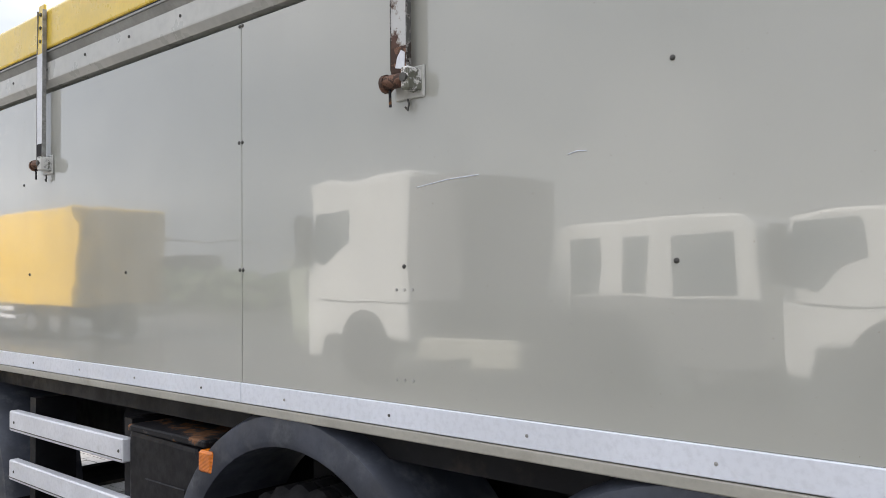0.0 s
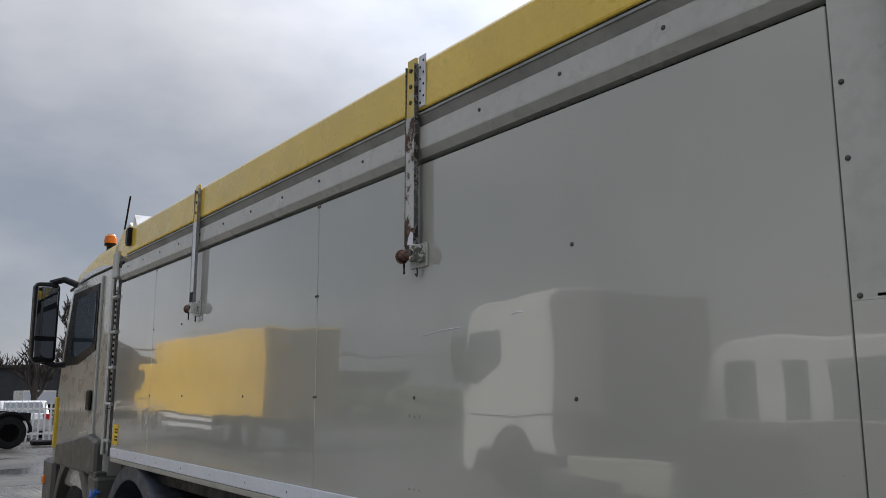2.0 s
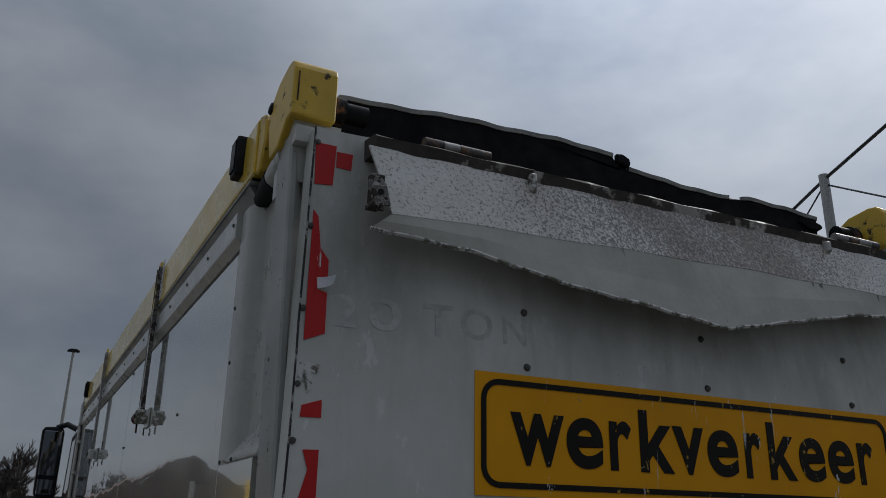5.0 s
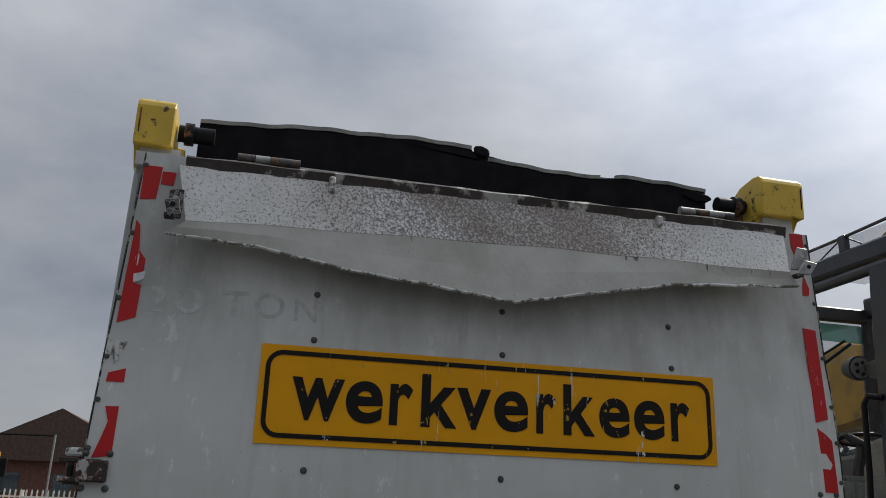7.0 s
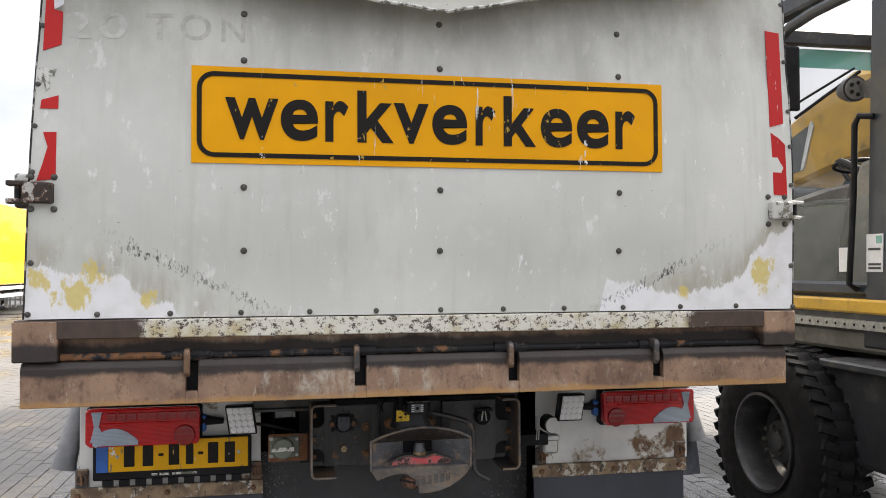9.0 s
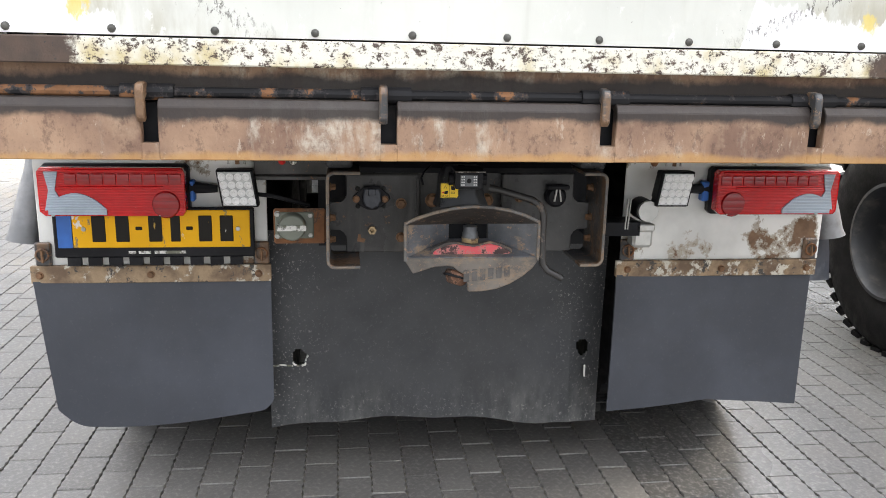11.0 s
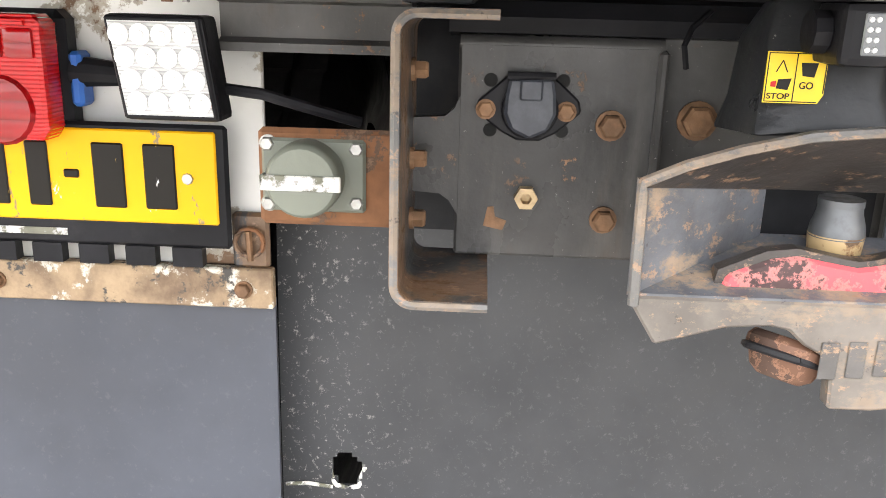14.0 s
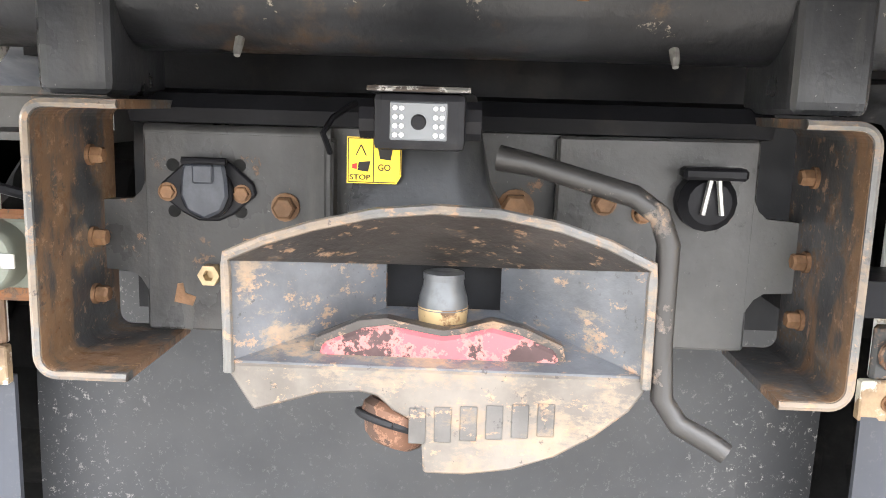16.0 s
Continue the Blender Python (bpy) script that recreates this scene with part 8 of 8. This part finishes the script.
part("tank", bx((-8.1, -8.85, 0.3), (-7.2, -8.66, 0.72)), M_SILL, wt_, bevel=0.05)
part("frame", bx((-11.5, -10.4, 0.6), (-6.5, -9.4, 1.1)), M_DARK, wt_)
for x in (-10.55, -7.2):
    for y, fl in ((-8.95, True), (-11.0, False)):
        put_wheel(wt_, x, y, 0.5, fl)

van = thing("crew_bus", "white crew bus with dark side windows", "bus")
vb = part("body", S().prism([(-8.3, 0.4), (-8.35, 1.2), (-8.1, 1.5), (-7.8, 2.35), (-7.6, 2.5), (-4.9, 2.5), (-4.7, 2.3), (-4.7, 0.4)], "y", -12.6, -10.5), M_TRUCKWHITE, van, bevel=0.06, seg=2)
for x0, x1 in ((-7.6, -7.05), (-6.65, -6.25), (-5.9, -5.0)):
    part("side_window", bx((x0, -10.51, 1.35), (x1, -10.485, 2.2)), M_WINDOW, vb, bevel=0.03)
part("lower_panel", bx((-8.38, -10.52, 0.38), (-4.68, -10.47, 1.32)), M_CURTAIN, vb, "dark lower side panel", bevel=0.02)
for x in (-7.5, -5.4):
    put_wheel(van, x, -10.65, 0.36, True)
    put_wheel(van, x, -12.4, 0.36, False)
wt2 = thing("tractor_unit", "white tractor unit parked behind the yard's lane", "lorry")
tractor_cab(wt2, -4.4, 2.2, -12.8, -10.4, 0.75, 2.5, M_TRUCKWHITE)
part("frame", bx((-4.0, -12.0, 0.6), (1.5, -11.2, 1.0)), M_DARK, wt2)
part("box_body", bx((-2.0, -12.8, 1.1), (3.5, -10.5, 3.0)), M_TRUCKWHITE, wt2, bevel=0.03)
for x in (-3.1, 0.8):
    put_wheel(wt2, x, -10.6, 0.5, True)
    put_wheel(wt2, x, -12.5, 0.5, False)
hut = thing("site_cabin", "pale green-grey site cabin", "cabin")
part("wall", bx((-21.5, -20, 0.0), (-14.0, -16, 2.2)), plain("pale_green_cladding", (0.42, 0.46, 0.38), 0.6, var=0.08, scale=2), hut)
part("roof", bx((-21.7, -20.2, 2.2), (-13.8, -15.8, 2.35)), M_SHADE, hut)
for k in range(4):
    part("window", bx((-20.8 + k * 1.8, -16.01, 1.0), (-19.8 + k * 1.8, -15.98, 1.8)), M_WINDOW, hut)
hedge = S()
for k in range(700):
    x, y, z = random.uniform(-60, 30), random.uniform(-27, -25.5), random.uniform(0.0, 2.0)
    r = random.uniform(0.25, 0.6)
    hedge.lathe([(-r, 0.02), (-r * 0.5, r * 0.8), (r * 0.3, r), (r, 0.05)], (x, y, z), (random.uniform(-1, 1), random.uniform(-1, 1), 1), 6)
part("hedge", hedge, M_HEDGE, None)
tagged(bpy.data.objects["hedge"], "dull green winter hedge along the yard's edge", "hedge", kind="stuff")

# ---- far end of the yard ----
fence = thing("palisade_fence", "white palisade fence along the yard's far end", "fence")
part("fence_rail", bx((-32.03, -14, 0.3), (-31.99, 16, 0.36)), M_FENCE, fence)
part("fence_rail", bx((-32.03, -14, 1.15), (-31.99, 16, 1.21)), M_FENCE, fence)
pk = S().prism([(-0.03, 0.05), (0.03, 0.05), (0.03, 1.38), (0.0, 1.46), (-0.03, 1.38)], "x", 0, 0.02).mesh("picket")
pk.materials.append(M_FENCE)
for k in range(160):
    o = part("picket", pk, None, fence)
    o.location = (-31.98, -13.9 + k * 0.186, 0)
for k in range(11):
    part("fence_post", bx((-32.1, -13.9 + k * 2.98, 0), (-32.03, -13.82 + k * 2.98, 1.42)), M_FENCE, fence)
for y in (-3.0, 2.6):
    blk = part("foot_block", bx((-31.9, y, -0.03), (-31.3, y + 0.9, 0.12)), M_DARK, fence, bevel=0.03)

chs = thing("truck_chassis", "bare black truck chassis on dual axles", "chassis")
part("frame_rail", bx((-30.6, -8.0, 0.85), (-30.45, 2.2, 1.1)), M_DARK, chs)
part("frame_rail", bx((-29.85, -8.0, 0.85), (-29.7, 2.2, 1.1)), M_DARK, chs)
for y in (0.25, 1.55, -5.5):
    for x in (-29.45, -30.85):
        w = put_wheel(chs, x, y, 0.5)
        w.rotation_euler = (0, 0, radians(90 if x > -30 else -90))
    for x in (-29.45, -30.85):
        arch = []
        for k in range(13):
            a = radians(15 * k)
            arch.append([(x - 0.17, y + 0.6 * math.cos(a), 0.5 + 0.6 * math.sin(a)), (x + 0.17, y + 0.6 * math.cos(a), 0.5 + 0.6 * math.sin(a)), (x + 0.17, y + 0.66 * math.cos(a), 0.5 + 0.66 * math.sin(a)), (x - 0.17, y + 0.66 * math.cos(a), 0.5 + 0.66 * math.sin(a))])
        part("mudguard", S().loft(arch), M_BLACK, chs)


def hatchback(label, x, y, material, turn=90):
    c = thing("car", label, "car", "cars behind the fence")
    body = part("body", S().prism([(-2.0, 0.3), (-2.05, 0.75), (-1.2, 0.92), (-0.6, 1.42), (1.3, 1.45), (1.9, 0.95), (2.0, 0.75), (2.0, 0.3)], "y", -0.85, 0.85), material, c, bevel=0.08, seg=2)
    part("rear_window", S().prism([(1.42, 1.36), (1.84, 0.98), (1.87, 0.98), (1.45, 1.38)], "y", -0.65, 0.65), M_WINDOW, body)
    for s_ in (-1, 1):
        part("side_window", S().prism([(-1.0, 0.95), (-0.5, 1.35), (1.2, 1.38), (1.55, 0.97)], "y", s_ * 0.845 - 0.01, s_ * 0.845 + 0.01), M_WINDOW, body)
        part("tail_light", bx((1.86, s_ * 0.72 - 0.12, 0.72), (2.0, s_ * 0.72 + 0.12, 0.95)), M_REDLENS, body, bevel=0.02)
        for x0 in (-1.25, 1.2):
            w = put_wheel(c, x0, s_ * 0.75, 0.31, s_ > 0)
            w.scale = (0.62, 0.6, 0.62)
    c.location = (x, y, 0)
    c.rotation_euler = (0, 0, radians(turn))
    return c


hatchback("silver hatchback parked behind the white fence", -36.6, 2.75, M_SILVER, 3)
hatchback("dark hatchback parked behind the white fence", -35.6, 0.95, M_BLACKCAR, 4)
hatchback("dark hatchback parked behind the white fence", -37.0, 5.6, M_BLACKCAR, 5)

lp = thing("street_lamp", "tall grey lamp post with one small dark head", "lamp post")
part("mast", S().tube([(-38, 0.0, 0), (-38, 0.0, 4.5), (-38, 0.0, 9.12)], [0.12, 0.09, 0.055], 12), M_GALV, lp, smooth=True)
part("lamp_head", S().loft([[(-38.16, y, 9.09), (-37.84, y, 9.09), (-37.87, y, 9.09 + h), (-38.13, y, 9.09 + h)] for y, h in ((-0.26, 0.05), (-0.12, 0.12), (0.12, 0.12), (0.26, 0.05))]), M_DARK, lp, bevel=0.02)

house = thing("house", "low brick house with a brown tiled roof", "house")
hw = part("wall", bx((-62, -16, 0), (-52, -5.0, 3.0)), M_BRICKRED, house)
part("roof", S().prism([(-16.6, 2.9), (-4.4, 2.9), (-10.5, 6.0)], "x", -62.4, -51.6), M_ROOF, house)
for y in (-13.5, -10.5, -7.0):
    part("window", bx((-52.02, y, 1.0), (-51.96, y + 1.2, 2.2)), M_WINDOW, house)
for x, y, s_ in ((-80, 2.9, 0.62), (-84, 6.2, 0.64), (-81, 10.5, 0.6)):
    tr = thing("white_lorry", "white lorry parked far behind the fence", "lorry", "far lorries")
    part("box_body", bx((x, y - 1.25, 0.8), (x + 5, y + 1.25, 3.2 * s_)), M_TRUCKWHITE, tr, bevel=0.03)
    part("rear_door", bx((x + 5, y - 1.15, 0.9), (x + 5.02, y + 1.15, 3.0 * s_)), M_RAIL, tr)
    for yy_ in (-1.0, 1.0):
        put_wheel(tr, x + 3.8, y + yy_, 0.5)
    part("frame", bx((x, y - 0.5, 0.45), (x + 5, y + 0.5, 0.9)), M_DARK, tr)
hall = thing("warehouse", "long dark warehouse behind the trees", "building")
part("wall", bx((-110, -60, 0), (-92, 70, 4.2)), M_HALL, hall)
part("roof", bx((-110.5, -60.5, 4.2), (-91.5, 70.5, 4.5)), M_HALL, hall)
for k in range(9):
    part("door", bx((-92.02, -50 + k * 13, 0.0), (-91.95, -46 + k * 13, 3.6)), M_FENDER, hall)


def bare_tree(x, y, height, seed, bark=None, shrub=False):
    rng = random.Random(seed)
    bark = bark or M_BARK
    t = thing("shrub", "leafless red-brown shrub behind the fence", "shrub", "bare shrubs") if shrub else thing("bare_tree", "leafless winter tree with fine twigs", "tree", "bare trees")
    trunk, twigs = S(), S()

    def grow(p, d, length, r, level):
        pts, rad = [p], [r]
        q, dd = Vector(p), Vector(d)
        for k in range(3):
            dd = (dd + Vector((rng.uniform(-0.22, 0.22), rng.uniform(-0.22, 0.22), rng.uniform(-0.02, 0.2)))).normalized()
            q = q + dd * length / 3
            pts.append(tuple(q))
            rad.append(r * (1 - 0.22 * (k + 1)))
        (trunk if level < 2 else twigs).tube(pts, rad, 6 if level < 2 else 3, caps=False)
        if level < 5:
            for k in range(rng.randint(3, 5) if level < 4 else 3):
                u = rng.uniform(0.35, 1.0)
                base = Vector(pts[min(3, int(u * 3))])
                nd = (dd + Vector((rng.uniform(-1, 1), rng.uniform(-1, 1), rng.uniform(-0.15, 0.7)))).normalized()
                grow(tuple(base), tuple(nd), length * rng.uniform(0.5, 0.75), max(0.018 if shrub else 0.04, r * 0.55), level + 1)
    grow((x, y, -0.03), (0, 0, 1), height * 0.36, height * 0.022, 0)
    part("trunk", trunk, bark, t, smooth=True)
    part("crown", twigs, bark, t, "bare branches and twigs")


for k, (x, y, h) in enumerate(((-58, 7.0, 6.6), (-60, 10.0, 7.2), (-57, 12.6, 6.2), (-63, -2.0, 5.6), (-66, 1.2, 5.2), (-70, 4.5, 6.5), (-75, -2.5, 7.5), (-73, -9.0, 10.0), (-76, 14.0, 9.0), (-71, -15.0, 9.0), (-62, -23.0, 10.0), (-68, -27.5, 11.0))):
    bare_tree(x, y, h * (1.7 if y > -4 else 1.0), 11 + k)
M_SHRUB = plain("red_brown_twigs", (0.10, 0.05, 0.035), 0.85, var=0.3, scale=8)
for k, (x, y, h) in enumerate(((-36.5, 4.6, 3.6), (-37.0, 5.6, 4.2), (-36.2, 6.7, 3.8))):
    bare_tree(x, y, h, 40 + k, M_SHRUB, True)
wire = thing("overhead_cable", "thin black cable with small lamps across the yard", "cable")
part("cable_run", S().tube([(-48, -34, 4.2), (-48, -24, 4.05), (-48, -10, 4.2)], 0.05, 6), M_BLACK, wire)
for y in (-27, -24, -18):
    part("cable_lamp", bx((-48.1, y, 4.1), (-47.9, y + 0.7, 4.35)), M_GALV, wire)
for y in (-34, -10):
    part("cable_post", S().tube([(-48, y, -0.03), (-48, y, 4.25)], 0.06, 8), M_GALV, wire)

mast = thing("rigging_mast", "tall grey steel mast with slack cables behind the yard", "mast")
part("mast_tube", S().tube([(-8.4, 12.0, -0.03), (-8.4, 12.0, 8.7)], [0.13, 0.1], 10), M_GALV, mast, smooth=True)
for e in ((-15.0, 14.8, 8.0), (-1.0, 11.0, 10.6)):
    part("main_cable", S().tube([(-8.4, 12.0, 8.6), e], 0.035, 6), M_EXDARK, mast)
for e in ((-10.2, 12.7, 7.6), (-6.4, 11.6, 7.3)):
    part("stay_cable", S().tube([(-8.4, 12.0, 8.5), e], 0.018, 5), M_EXDARK, mast)

# ---- interlocking pavers of the yard ----
PL, PW = 0.208, 0.1085


def paver_outline():
    """Straight ends, toothed long sides."""
    g = 0.0016
    a, b = PL / 2 - g, PW / 2 - g
    n = 10
    top = [(-a + 2 * a * k / n, b + (0.0032 if k % 2 else -0.0024)) for k in range(n + 1)]
    return top + [(u, v - 2 * b) for u, v in reversed(top)]


def paver_shape(s, cx, cy, z, tilt=0.0):
    o = paver_outline()
    n = len(o)
    low_ = [(cx + u, cy + v, z - 0.03) for u, v in o]
    mid = [(cx + u, cy + v, z - 0.004) for u, v in o]
    hi = [(cx + u * 0.975, cy + v * 0.955, z + tilt * u) for u, v in o]
    k = len(s.v)
    s.v += low_ + mid + hi
    for r in range(2):
        s.f += [(k + r * n + i, k + r * n + (i + 1) % n, k + (r + 1) * n + (i + 1) % n, k + (r + 1) * n + i) for i in range(n)]
    s.f.append(tuple(k + 2 * n + i for i in range(n)))


single = S()
paver_shape(single, 0, 0, 0)
pav_me = single.mesh("paver")
pav_me.materials.append(M_PAVER)
rest = S()
rng = random.Random(5)
count = 0
for j in range(-64, 66):
    y = j * PW
    for i in range(-86, 12):
        x = i * PL + (PL / 2 if j % 2 else 0)
        if not (-17.5 < x < 2.2 and -6.9 < y < 7.0):
            continue
        z = rng.uniform(-0.003, 0.0)
        near = -1.75 < x < -0.2 and -1.95 < y < 0.55
        if near and count < 300:
            o = part("paver", pav_me, None, ground)
            o.location = (x, y, z)
            o.rotation_euler = (rng.uniform(-0.01, 0.01), rng.uniform(-0.01, 0.01), rng.uniform(-0.012, 0.012))
            count += 1
        else:
            paver_shape(rest, x, y, z, rng.uniform(-0.01, 0.01))
me = bpy.data.meshes.new("pavers")
me.from_pydata(rest.v, [], rest.f)
me.materials.append(M_PAVER)
po = part("pavers", me, None, ground)
tagged(po, "wet grey interlocking concrete pavers", kind="stuff")
part("joint_bed", bx((-17.6, -7.0, -0.029), (2.3, 7.1, -0.009)), M_JOINT, ground)
